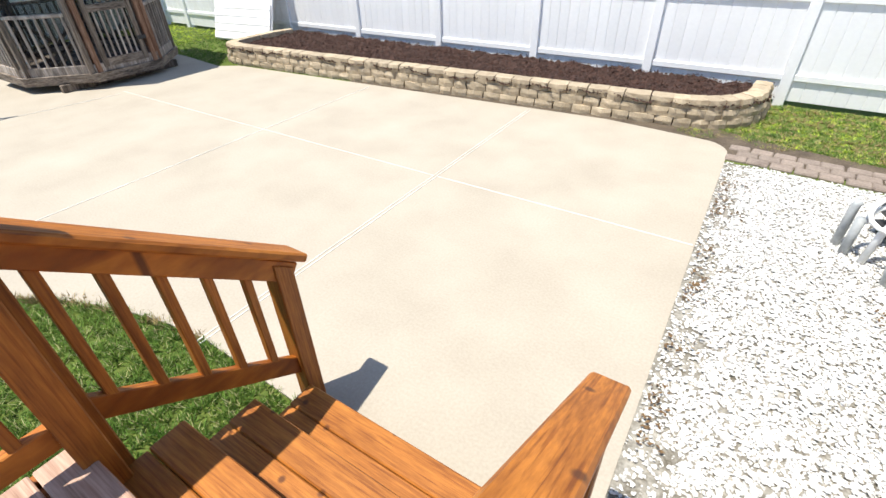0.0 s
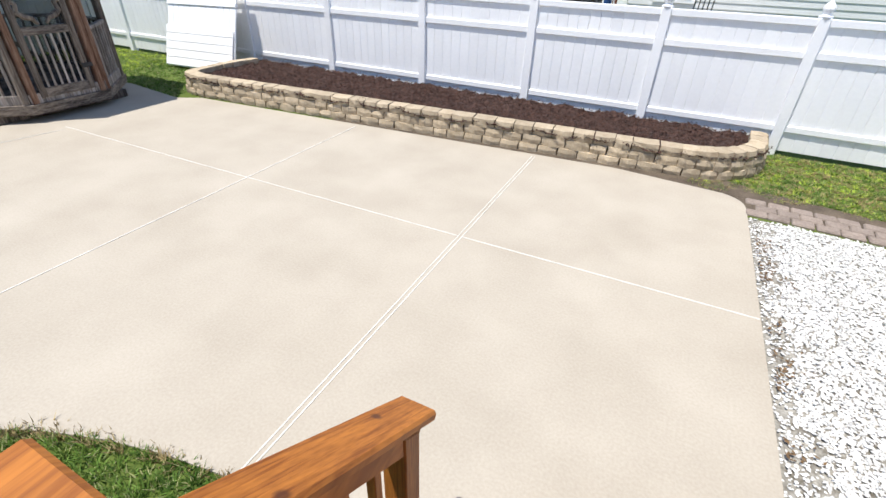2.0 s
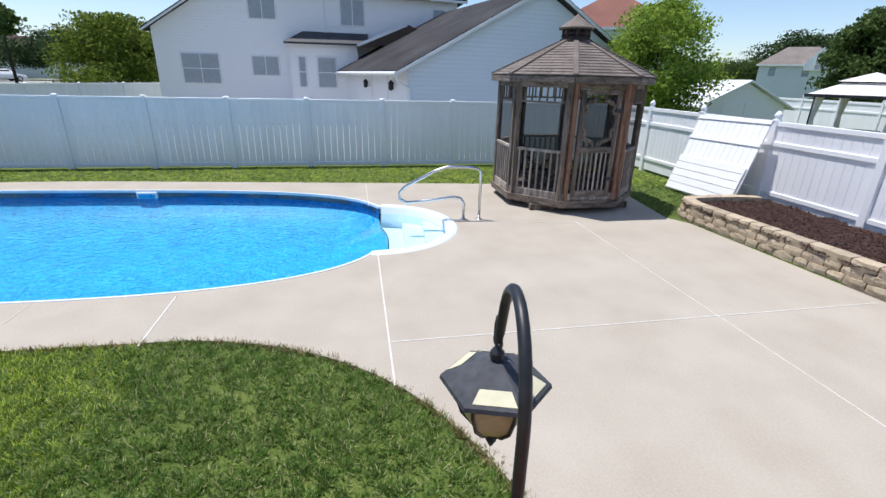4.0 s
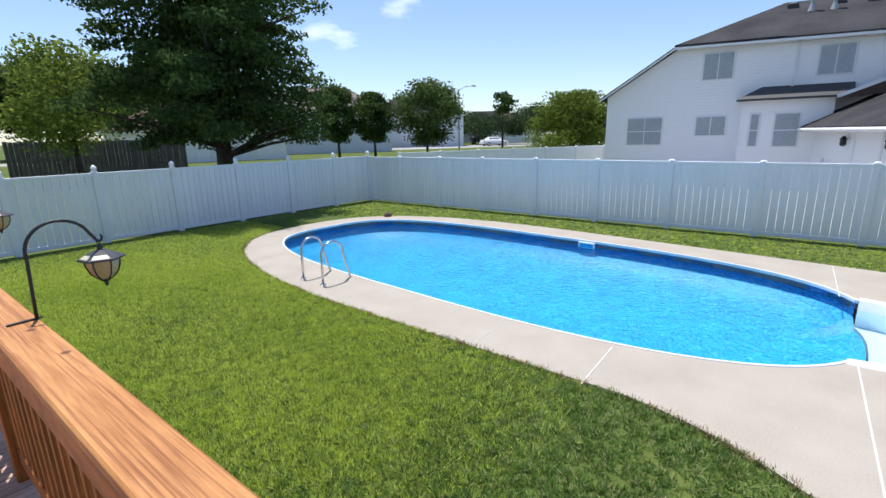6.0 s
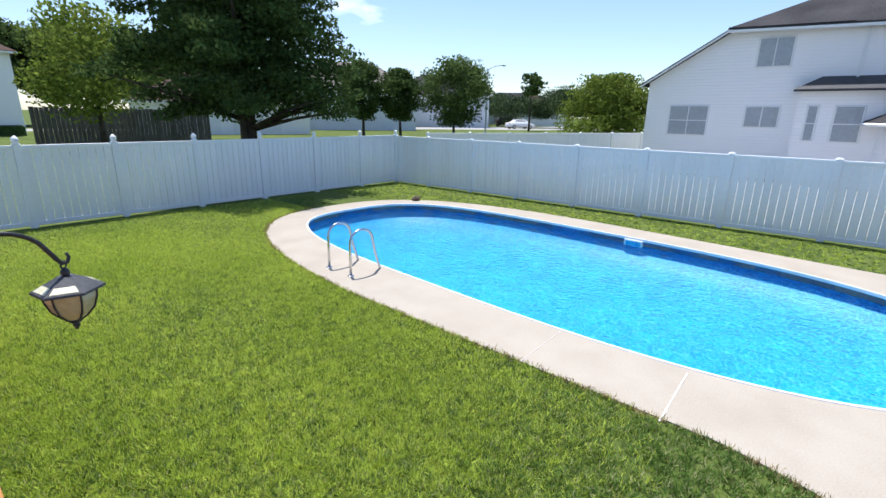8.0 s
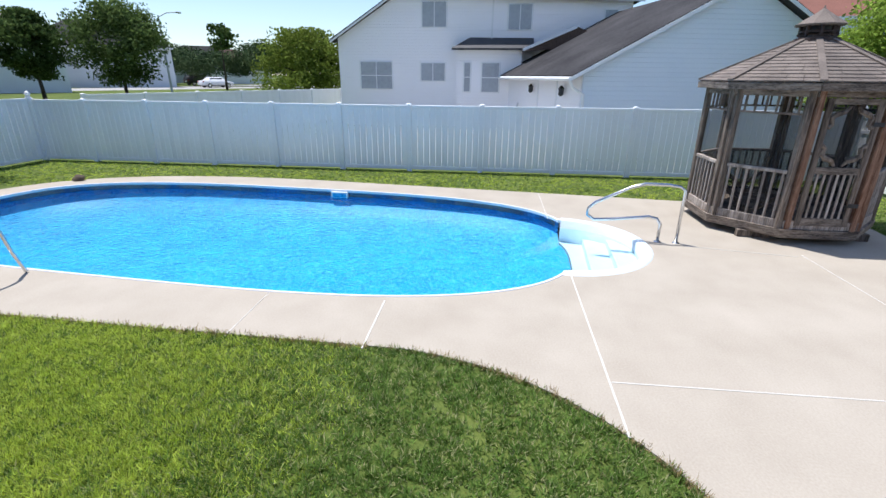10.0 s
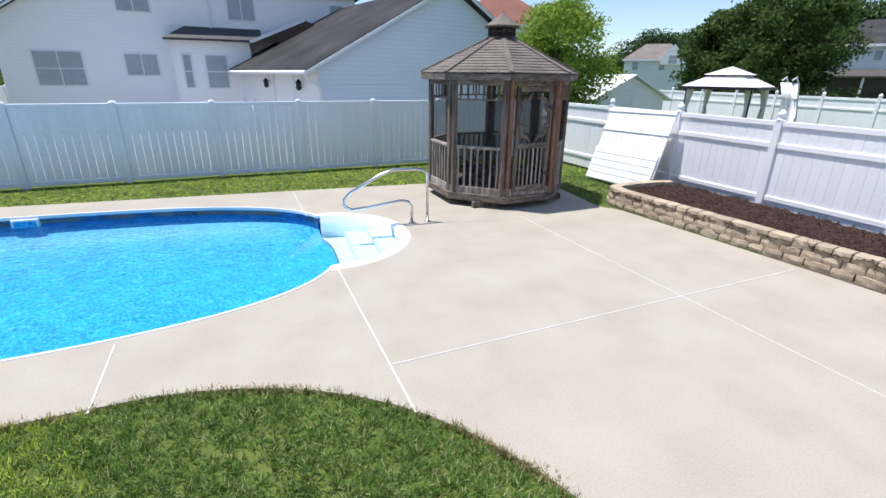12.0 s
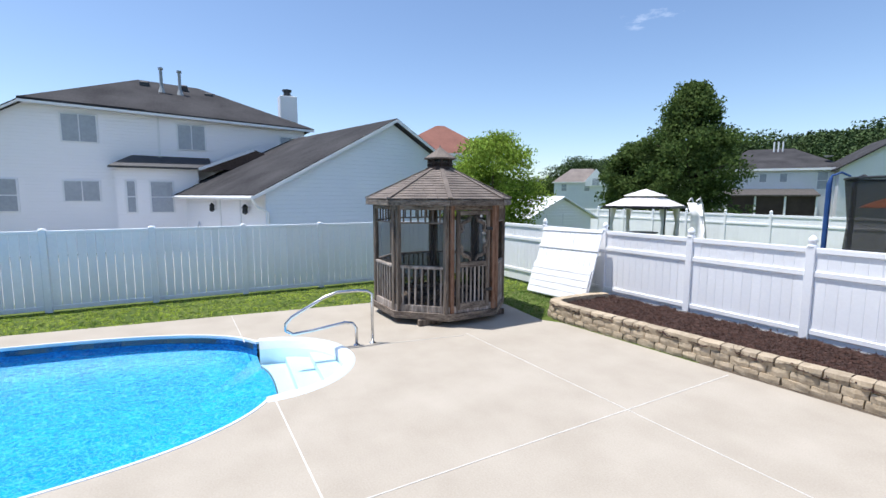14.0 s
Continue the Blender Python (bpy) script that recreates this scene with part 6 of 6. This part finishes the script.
window(hb, 0.5, 1.8, 3.0, 4.4, 5.6, 2, True)
x, y = at(24.6, 58)
hc = simple_house("house", x, y, 0, -58, 10.5, 13, 5.2, 7.7, M_SIDEG, M_ROOF, "pale grey two-storey house with a dark roof", [(-1.5, -0.9, 3.9, 4.7, 1, False), (0.2, 0.8, 3.9, 4.7, 1, False), (3.2, 4.0, 3.2, 4.8, 1, True)], 0.3)
part("patio_roof", hull([(0, -4.6, 3.2), (0, 3.0, 3.2), (3.0, -4.6, 2.6), (3.0, 3.0, 2.6), (3.0, -4.6, 2.45), (3.0, 3.0, 2.45)]), M_GREYW, hc, "low grey patio roof")
part("patio_screen", box(2.6, 2.7, -4.4, 2.8, 0, 2.45, 0), M_DBROWN, hc)
for y in (-4.4, -2.0, 0.4, 2.8):
    part("patio_post", box(2.7, 2.85, y - 0.08, y + 0.08, 0, 2.5, 0), M_TRIM, hc)
part("wing_wall", prism([(4.6, -0.3), (14, -0.3), (14, 5.2), (9.3, 8.0), (4.6, 5.2)], -9, 1.2), M_SIDEG, hc, "grey sided gable wing")
for d, e in ((4.2, 5.0), (14.4, 5.0)):
    part("wing_roof", hull([(1.6, 9.3, 8.2), (-9, 9.3, 8.2), (1.6, d, e), (-9, d, e), (1.6, 9.3, 8.05), (-9, 9.3, 8.05), (1.6, d, e - 0.15), (-9, d, e - 0.15)]), M_ROOF, hc)
for y in (0.2, 0.6, 1.0):
    part("vent_pipe", tube([(-5.5, y, 7.2), (-5.5, y, 8.4)], 0.08, 8), M_TRIM, hc)
part("satellite_dish", lathe([(0.02, 0), (0.25, 0.06), (0.4, 0.16)], 14, None, (-1.5, 4.2, 6.3)), M_TRIM, hc)
# neighbour's house to the north, close beyond the trampoline
nh = simple_house("house", 3.6, 20.5, 0, -90, 12, 9, 5.4, 8.0, M_SIDEG, M_ROOF, "pale grey sided house with a tall sash window", [], 0.3)
for k in range(28):
    lap = prism([(-6, 0.195 * k), (6, 0.195 * k), (6, 0.195 * k + 0.2), (-6, 0.195 * k + 0.2)], 0.002, 0.03)
    for v in lap.verts:
        if v.co.z > 0.195 * k + 0.1 and v.co.x > 0.01:
            v.co.x = 0.006
    part("siding_board", lap, M_SIDEN, nh)
w = window(nh, 0.03, -5.0, -4.05, 1.05, 2.75, 1, True, M_GLASS)
part("casing", box(0.03, 0.06, -5.2, -3.85, 0.88, 1.0, 0.01), M_TRIM, nh)


def black_chair(x, y, rz):
    c = thing("patio_chair", x, y, 0.36, rz, "black metal patio chair with a slatted back", "chair")
    for sx in (-0.26, 0.26):
        part("leg", tube([(sx, -0.25, -0.36), (sx, -0.22, 0.42), (sx, -0.3, 0.95)], 0.018, 6), M_BLACK, c)
        part("leg", tube([(sx, 0.25, -0.36), (sx, 0.24, 0.42)], 0.018, 6), M_BLACK, c)
    part("seat", box(-0.27, 0.27, -0.25, 0.27, 0.4, 0.43, 0.008), M_BLACK, c)
    part("top_rail", tube([(-0.26, -0.3, 0.95), (0.0, -0.32, 0.98), (0.26, -0.3, 0.95)], 0.02, 6), M_BLACK, c)
    for k in range(3):
        part("slat", beam((-0.13 + 0.13 * k, -0.23, 0.45), (-0.13 + 0.13 * k, -0.3, 0.95), 0.03, 0.015, 0), M_BLACK, c)


tagged(part("patio_slab", box(-1.8, 2.0, 17.2, 20.3, -0.05, 0.0, 0.01), M_CONC), "small concrete patio beside the neighbour's house", "patio", kind="structure")
black_chair(-0.1, 18.3, 160)


# ---- beyond the fences ----
fence("fence", (-24, 22.3, 0), (-2.5, 21.3, 0), [1.9 * k for k in range(12)] + [21.45], 1.6, [(1.52, 1.62), (1.17, 1.25), (0.2, 0.3)], M_VINYL, KNOB, "white vinyl fence of the yard beyond", 0.008)
fence("fence", (-15.6, -13.6, 0.0), (-26.4, -8.2, 0), [2.0 * k for k in range(7)], 1.62, [(1.56, 1.64), (0.12, 0.22)], M_VINYL, FLATN, "white vinyl fence around the neighbouring lot", 0.006)
wf = thing("board_fence", -6.0, -33.0, 0.47, 180, "dark weathered board fence beside the trees", "fence")
wme = mesh_of(box(-0.1, 0.1, -0.012, 0.012, 0, 2.0, 0.004), "board", M_GREYW)
for k in range(44):
    put("board", wme, wf, 0.2 + 0.21 * k, random.uniform(-0.01, 0.01), random.uniform(-0.04, 0.02))


def shed():
    x, y = at(45.6, 21)
    s = thing("garden_shed", x, y, 0, -10, "white garden shed with a low gabled roof", "shed")
    part("wall", prism([(-1.5, -0.05), (1.5, -0.05), (1.5, 1.5), (0, 2.25), (-1.5, 1.5)], -3.2, 0), M_SIDE, s)
    for d in (-1, 1):
        part("roof", hull([(0.2, 0, 2.36), (-3.4, 0, 2.36), (0.2, d * 1.75, 1.42), (-3.4, d * 1.75, 1.42), (0.2, 0, 2.3), (-3.4, 0, 2.3), (0.2, d * 1.75, 1.36), (-3.4, d * 1.75, 1.36)]), M_TRIM, s, "bright white metal roof")
        part("door", box(0, 0.03, min(0.02 * d, 0.8 * d), max(0.02 * d, 0.8 * d), 0.05, 1.6, 0.01), M_SIDE, s, "pale double door")


shed()


def canopy():
    x, y = at(36.6, 23)
    c = thing("canopy_tent", x, y, 0.12, 20, "garden canopy tent with a two-tier pale roof", "canopy")
    for sx in (-1.45, 1.45):
        for sy in (-1.45, 1.45):
            part("pole", tube([(sx, sy, 0), (sx, sy, 2.0)], 0.035, 8), M_BLACK, c)
            part("curtain", tube([(sx * 0.93, sy * 0.93, 0.3), (sx * 0.95, sy * 0.95, 1.1), (sx * 0.9, sy * 0.9, 1.95)], [0.16, 0.1, 0.2], 8), M_CANVAS, c, "gathered beige curtain")
    for a, z0, b, z1 in ((1.75, 1.95, 0.75, 2.42), (0.95, 2.46, 0.02, 2.8)):
        part("roof", hull([(s * a, t * a, z0) for s in (-1, 1) for t in (-1, 1)] + [(s * b, t * b, z1) for s in (-1, 1) for t in (-1, 1)]), M_CANVAS, c, "pale canvas roof")
    for p, q in (((-1.75, -1.75), (1.75, -1.75)), ((1.75, -1.75), (1.75, 1.75)), ((1.75, 1.75), (-1.75, 1.75)), ((-1.75, 1.75), (-1.75, -1.75))):
        part("valance", beam((*p, 1.93), (*q, 1.93), 0.02, 0.12, 0), M_BLACK, c, "dark trim")
    c.scale = (0.80, 0.80, 0.92)
    t = thing("patio_table", x, y, 0, 0, "dark patio table under the canopy", "table")
    part("tabletop", lathe([(0.6, 0.72), (0.62, 0.74), (0.6, 0.76)], 20), M_BLACK, t)
    part("pedestal", lathe([(0.25, 0), (0.05, 0.05), (0.05, 0.72)], 12), M_BLACK, t)


canopy()


def slide():
    x, y = at(31.9, 18)
    s = thing("slide", x, y, 0, 60, "white curved pool slide standing on end", "slide")
    prof = [(0.0, 0.3), (0.02, 0.7), (0.12, 1.2), (0.1, 1.7), (-0.05, 2.15)]
    bm = bmesh.new()
    rows = []
    for dx, z in prof:
        rows.append([bm.verts.new((dx + ox, oy, z)) for ox, oy in ((0.2, -0.28), (0.0, -0.24), (-0.06, 0.0), (0.0, 0.24), (0.2, 0.28))])
    for a, b in zip(rows, rows[1:]):
        for i in range(4):
            bm.faces.new((a[i], a[i + 1], b[i + 1], b[i]))
    bmesh.ops.solidify(bm, geom=bm.faces[:], thickness=0.04)
    part("chute", bm, M_TRIM, s, "", True)
    for oy in (-0.26, 0.26):
        part("ladder_rail", tube([(0.5, oy, 0), (0.35, oy, 1.2), (0.2, oy, 2.1), (0.1, oy, 2.3), (0.0, oy, 2.2)], 0.03, 8), M_CANVAS, s)
    for k in range(5):
        part("rung", tube([(0.46 - 0.06 * k, -0.26, 0.35 + 0.38 * k), (0.46 - 0.06 * k, 0.26, 0.35 + 0.38 * k)], 0.025, 6), M_CANVAS, s)


slide()


def trampoline():
    t = thing("trampoline", -3.6, 13.0, 0, 0, "round trampoline with a black net and blue padded poles", "trampoline")
    R = 1.85
    ringp = lambda r, z: [(r * math.cos(radians(a)), r * math.sin(radians(a)), z) for a in range(0, 361, 15)]
    part("frame", tube(ringp(R, 0.85), 0.04, 8, None, False), M_STEEL, t)
    part("mat", lathe([(R - 0.3, 0.84), (R - 0.3, 0.85)], 32), M_BLACK, t)
    part("pad", lathe([(R - 0.32, 0.85), (R - 0.3, 0.9), (R, 0.9), (R + 0.06, 0.84)], 32), M_RUBBER, t, "black safety pad")
    for k in range(6):
        a = radians(60 * k + 37)
        m = M_TEAL if k == 4 else (M_RUBBER if k in (1, 2) else M_BLUE)
        c, s = math.cos(a), math.sin(a)
        part("pole", tube([(R * 1.04 * c, R * 1.04 * s, 0), (R * 1.04 * c, R * 1.04 * s, 2.62), (R * 1.02 * c, R * 1.02 * s, 2.78), (R * 0.94 * c, R * 0.94 * s, 2.84), (R * 0.86 * c, R * 0.86 * s, 2.76)], [0.05, 0.05, 0.025, 0.022, 0.02], 8), m, t, "foam-padded net pole")
    bm = bmesh.new()
    rows = [[bm.verts.new(p) for p in ringp(r, z)[:-1]] for r, z in ((R - 0.28, 0.86), (R - 0.34, 1.8), (R - 0.24, 2.72))]
    for a, b in zip(rows, rows[1:]):
        for i in range(len(a)):
            bm.faces.new((a[i], a[(i + 1) % len(a)], b[(i + 1) % len(a)], b[i]))
    part("net", bm, M_NET, t, "black see-through safety net")
    part("net_hem", tube(ringp(R - 0.24, 2.72), 0.025, 6, None, False), M_RUBBER, t)


trampoline()


def umbrella():
    u = thing("patio_umbrella", -6.3, 20.0, 0, 0, "open orange patio umbrella", "umbrella")
    part("pole", tube([(0, 0, 0), (0, 0, 2.3)], 0.025, 8), M_TRIM, u)
    part("canopy", lathe([(1.0, 2.02), (0.98, 2.06), (0.5, 2.28), (0.05, 2.42)], 8), M_ORANGE, u)
    part("base", lathe([(0.25, 0), (0.25, 0.06), (0.05, 0.1)], 16), M_BLACK, u)


umbrella()


def neighbour_steps():
    s = thing("deck_stairs", -4.5, 17.3, 0, 0, "red-brown wooden deck stairs with railing", "stairs")
    for k in range(5):
        part("tread", box(0.28 * k, 0.28 * k + 0.28, -0.5, 0.5, 0.15 + 0.17 * k, 0.19 + 0.17 * k, 0.004), M_REDWOOD, s)
    part("platform", box(1.4, 3.2, -1.2, 1.2, 0.9, 1.0, 0.005), M_REDWOOD, s)
    for y in (-0.5, 0.5):
        part("handrail", beam((0, y, 1.0), (1.45, y, 1.9), 0.09, 0.05, 0.005), M_REDWOOD, s)
        for k in range(8):
            part("baluster", beam((0.1 + 0.18 * k, y, 0.25 + 0.11 * k), (0.1 + 0.18 * k, y, 1.05 + 0.11 * k), 0.035, 0.035, 0), M_REDWOOD, s)
    for x in (1.45, 2.3, 3.15):
        part("post", box(x - 0.045, x + 0.045, -1.24, -1.15, 0, 1.95, 0.005), M_REDWOOD, s)
    part("handrail", beam((1.4, -1.2, 1.92), (3.2, -1.2, 1.92), 0.09, 0.05, 0.005), M_REDWOOD, s)
    for k in range(12):
        part("baluster", beam((1.5 + 0.14 * k, -1.2, 1.0), (1.5 + 0.14 * k, -1.2, 1.9), 0.035, 0.035, 0), M_REDWOOD, s)
    part("support", box(2.9, 3.0, 0.9, 1.0, 0, 0.9, 0), M_REDWOOD, s)
    s.scale = (0.72, 0.72, 0.72)


neighbour_steps()


def car(name, x, y, z, rz, L, H, m, label, van=False):
    c = thing(name, x, y, z, rz, label, "car")
    w = 0.88
    if van:
        prof = [(-L / 2, 0.35), (L / 2, 0.35), (L / 2 - 0.02, 0.8), (L / 2 - 0.9, 1.0), (L / 2 - 1.7, H), (-L / 2 + 0.35, H), (-L / 2, 1.0)]
    else:
        prof = [(-L / 2, 0.3), (L / 2, 0.3), (L / 2, 0.7), (L / 2 - 1.1, 0.92), (L / 2 - 1.75, H), (-L / 2 + 1.35, H), (-L / 2 + 0.7, 1.0), (-L / 2, 0.92)]
    bm = prism(prof, -w, w)
    for v in bm.verts:
        if v.co.z > 1.1:
            v.co.x *= 0.82
    bmesh.ops.bevel(bm, geom=bm.edges[:], offset=0.06, segments=2, affect="EDGES")
    part("body", bm, m, c, "", True)
    zg = (1.0 + H) / 2
    for s in (-1, 1):
        part("side_window", box(s * 0.8 - 0.02, s * 0.8 + 0.02, -L / 2 + 0.95, L / 2 - 1.7, 1.0, H - 0.12, 0.02), M_CARGLASS, c)
    part("rear_window", beam((0, -L / 2 + (0.12 if van else 0.88), 1.06), (0, -L / 2 + (0.3 if van else 1.26), H - 0.1), 1.3, 0.03, 0.01), M_CARGLASS, c)
    for s in (-1, 1):
        part("tail_lamp", box(s * 0.7 - 0.13, s * 0.7 + 0.13, -L / 2 - 0.01, -L / 2 + 0.1, 0.72, 0.9, 0.02), M_TAIL, c, "red tail lamp")
        for y in (-L / 2 + 0.85, L / 2 - 0.85):
            wh = part("wheel", tube([(s * 0.7, y, 0.31), (s * 0.9, y, 0.31)], 0.31, 16), M_RUBBER, c)
            part("rim", tube([(s * 0.88, y, 0.31), (s * 0.91, y, 0.31)], 0.19, 12), M_STEEL, wh)
    part("bumper", box(-0.85, 0.85, -L / 2 - 0.06, -L / 2 + 0.1, 0.38, 0.6, 0.04), m, c)
    part("number_plate", box(-0.26, 0.26, -L / 2 - 0.075, -L / 2 - 0.05, 0.62, 0.75, 0.004), M_TRIM, c)


car("car", 0.1, -31.0, 0.475, 192, 4.2, 1.3, M_CARW, "white saloon car parked on the drive")
car("car", -1.95, -32.0, 0.475, 187, 4.3, 1.58, M_CARS, "silver sport utility car parked on the drive", True)
x, y = at(121.1, 78)
car("car", x, y, 0.495, 60, 4.5, 1.42, M_CARW, "white car parked along the street")
x, y = at(122.6, 92)
car("car", x, y, 0.495, 60, 4.6, 1.7, M_RUBBER, "black car parked along the street", True)
for k in range(2):
    b = thing("wheelie_bin", -4.1 - 0.8 * k, -42.5, 0.47, 0, "blue wheeled rubbish bin", "bin", "bins")
    part("tub", hull([(sx * a, sy * a, z) for a, z in ((0.24, 0.05), (0.3, 1.0)) for sx in (-1, 1) for sy in (-1, 1)]), M_BINB, b)
    part("lid", box(-0.32, 0.32, -0.33, 0.33, 1.0, 1.07, 0.02), M_BINB, b)

x, y = at(124.9, 46, -0.65, -0.17)
sl = thing("street_lamp", x, y, 0.47, 0, "tall grey street lamp with a curved arm", "street lamp")
part("pole", tube([(0, 0, 0), (0, 0, 6.1)], [0.09, 0.06], 10), M_GPVC, sl)
part("arm", tube([(0, 0, 6.0), (-0.5, 0.4, 6.35), (-1.1, 0.9, 6.45)], 0.035, 8), M_GPVC, sl)
part("lamp_head", box(-1.45, -0.95, 0.8, 1.05, 6.38, 6.5, 0.04), M_GPVC, sl)


# ---- lawn blades ----
def lawn(name, area, n, seed, lo, hi, keep, m=M_BLADE, label="short mown grass blades", tuft=15):
    """Blades that spread out of many small tufts."""
    rng = np.random.default_rng(seed)
    q = n * 4 // tuft
    cx, cy = np.repeat(rng.uniform(area[0], area[1], q), tuft), np.repeat(rng.uniform(area[2], area[3], q), tuft)
    tall = np.repeat(rng.uniform(0.6, 1.3, q), tuft)
    lean = np.repeat(rng.uniform(0, 6.283, q), tuft)
    b = rng.uniform(0, 6.283, q * tuft)
    d = rng.uniform(0.0, 0.026, q * tuft)
    x, y = cx + d * np.cos(b), cy + d * np.sin(b)
    ok = np.nonzero(keep(x, y))[0][:n]
    x, y, b, tall, lean = x[ok], y[ok], b[ok], tall[ok], lean[ok]
    k = len(x)
    b = b + rng.normal(0, 0.5, k)
    a = b + 1.571 + rng.normal(0, 0.6, k)
    w, h, s = rng.uniform(0.0032, 0.0075, k), rng.uniform(lo, hi, k) * tall, rng.uniform(0.012, 0.05, k)
    z = np.full(k, -0.02)
    v = np.stack([np.stack([x - w * np.cos(a), y - w * np.sin(a), z], 1), np.stack([x + w * np.cos(a), y + w * np.sin(a), z], 1), np.stack([x + s * np.cos(b) + 0.014 * np.cos(lean), y + s * np.sin(b) + 0.014 * np.sin(lean), z + h], 1)], 1).reshape(-1, 3)
    me = bpy.data.meshes.new(name)
    me.vertices.add(3 * k)
    me.vertices.foreach_set("co", v.ravel())
    me.loops.add(3 * k)
    me.loops.foreach_set("vertex_index", np.arange(3 * k))
    me.polygons.add(k)
    me.polygons.foreach_set("loop_start", np.arange(0, 3 * k, 3))
    me.update()
    me.materials.append(m)
    tagged(new(name, me), label, "grass", kind="stuff")


def within(x, y, poly):
    """Which of the points lie inside the outline."""
    hit = np.zeros(len(x), bool)
    for (xa, ya), (xb, yb) in zip(poly, poly[-1:] + poly[:-1]):
        if ya != yb:
            hit ^= ((ya > y) != (yb > y)) & (x < (xb - xa) * (y - ya) / (yb - ya) + xa)
    return hit


BED = [(p.x, p.y) for p in bed_path()] + [(1.1, 8.5), (-7.6, 8.5)]
off_slab = lambda x, y: ~within(x, y, SLAB)
off_bed = lambda x, y: ~within(x, y, SLAB) & ~within(x, y, BED)
thin = np.random.default_rng(40)
lawn("grass", (-8.5, 0.6, -12.4, 2.05), 430000, 41, 0.022, 0.05, lambda x, y: off_slab(x, y) & (thin.random(len(x)) < np.clip(1.15 - np.hypot(x + 1.2, y) / 9.5, 0.14, 1.0)))
lawn("grass", (-12.6, -9.6, -12.4, 8.4), 60000, 43, 0.02, 0.045, off_slab)
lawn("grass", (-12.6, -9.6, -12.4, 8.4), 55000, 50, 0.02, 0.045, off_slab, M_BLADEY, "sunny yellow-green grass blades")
bed_lawn = lambda x, y: off_bed(x, y) & (y > 6.82 + 0.08 * np.sin(9 * x) - 0.35 * np.maximum(x - 2, 0))
lawn("grass", (0.3, 3.0, 6.5, 8.4), 18000, 44, 0.018, 0.035, bed_lawn)
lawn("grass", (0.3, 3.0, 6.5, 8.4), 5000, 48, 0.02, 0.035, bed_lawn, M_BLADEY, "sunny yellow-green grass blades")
lawn("grass", (0.3, 3.0, 6.5, 8.4), 9000, 49, 0.02, 0.035, bed_lawn, M_STRAW, "dry straw-coloured grass blades")
lawn("grass", (-10.2, -7.4, 6.0, 8.4), 16000, 45, 0.02, 0.05, off_bed)


def near_edge(x, y, out, inn):
    """Points within a narrow strip along the lawn's border with the slab."""
    hit = np.zeros(len(x), bool)
    for (xa, ya), (xb, yb) in zip(SLAB, SLAB[1:]):
        if max(ya, yb) > 2.0 or max(xa, xb) < -7.5:
            continue
        L = math.hypot(xb - xa, yb - ya)
        if L < 1e-6:
            continue
        t = ((x - xa) * (xb - xa) + (y - ya) * (yb - ya)) / L
        d = ((x - xa) * (yb - ya) - (y - ya) * (xb - xa)) / L
        hit |= (t > -0.02) & (t < L + 0.02) & (np.abs(d) < out)
    ins = within(x, y, SLAB)
    return hit & (~ins | (thin.random(len(x)) < inn))


lawn("grass_fringe", (-7.5, 0.0, -11.0, 2.0), 260000, 46, 0.035, 0.06, lambda x, y: near_edge(x, y, 0.05, 0.18) & (thin.random(len(x)) < 0.75 + 0.4 * np.sin(3 * x + 2 * y)), M_STRAW, "dry straw-coloured grass along the concrete edge")
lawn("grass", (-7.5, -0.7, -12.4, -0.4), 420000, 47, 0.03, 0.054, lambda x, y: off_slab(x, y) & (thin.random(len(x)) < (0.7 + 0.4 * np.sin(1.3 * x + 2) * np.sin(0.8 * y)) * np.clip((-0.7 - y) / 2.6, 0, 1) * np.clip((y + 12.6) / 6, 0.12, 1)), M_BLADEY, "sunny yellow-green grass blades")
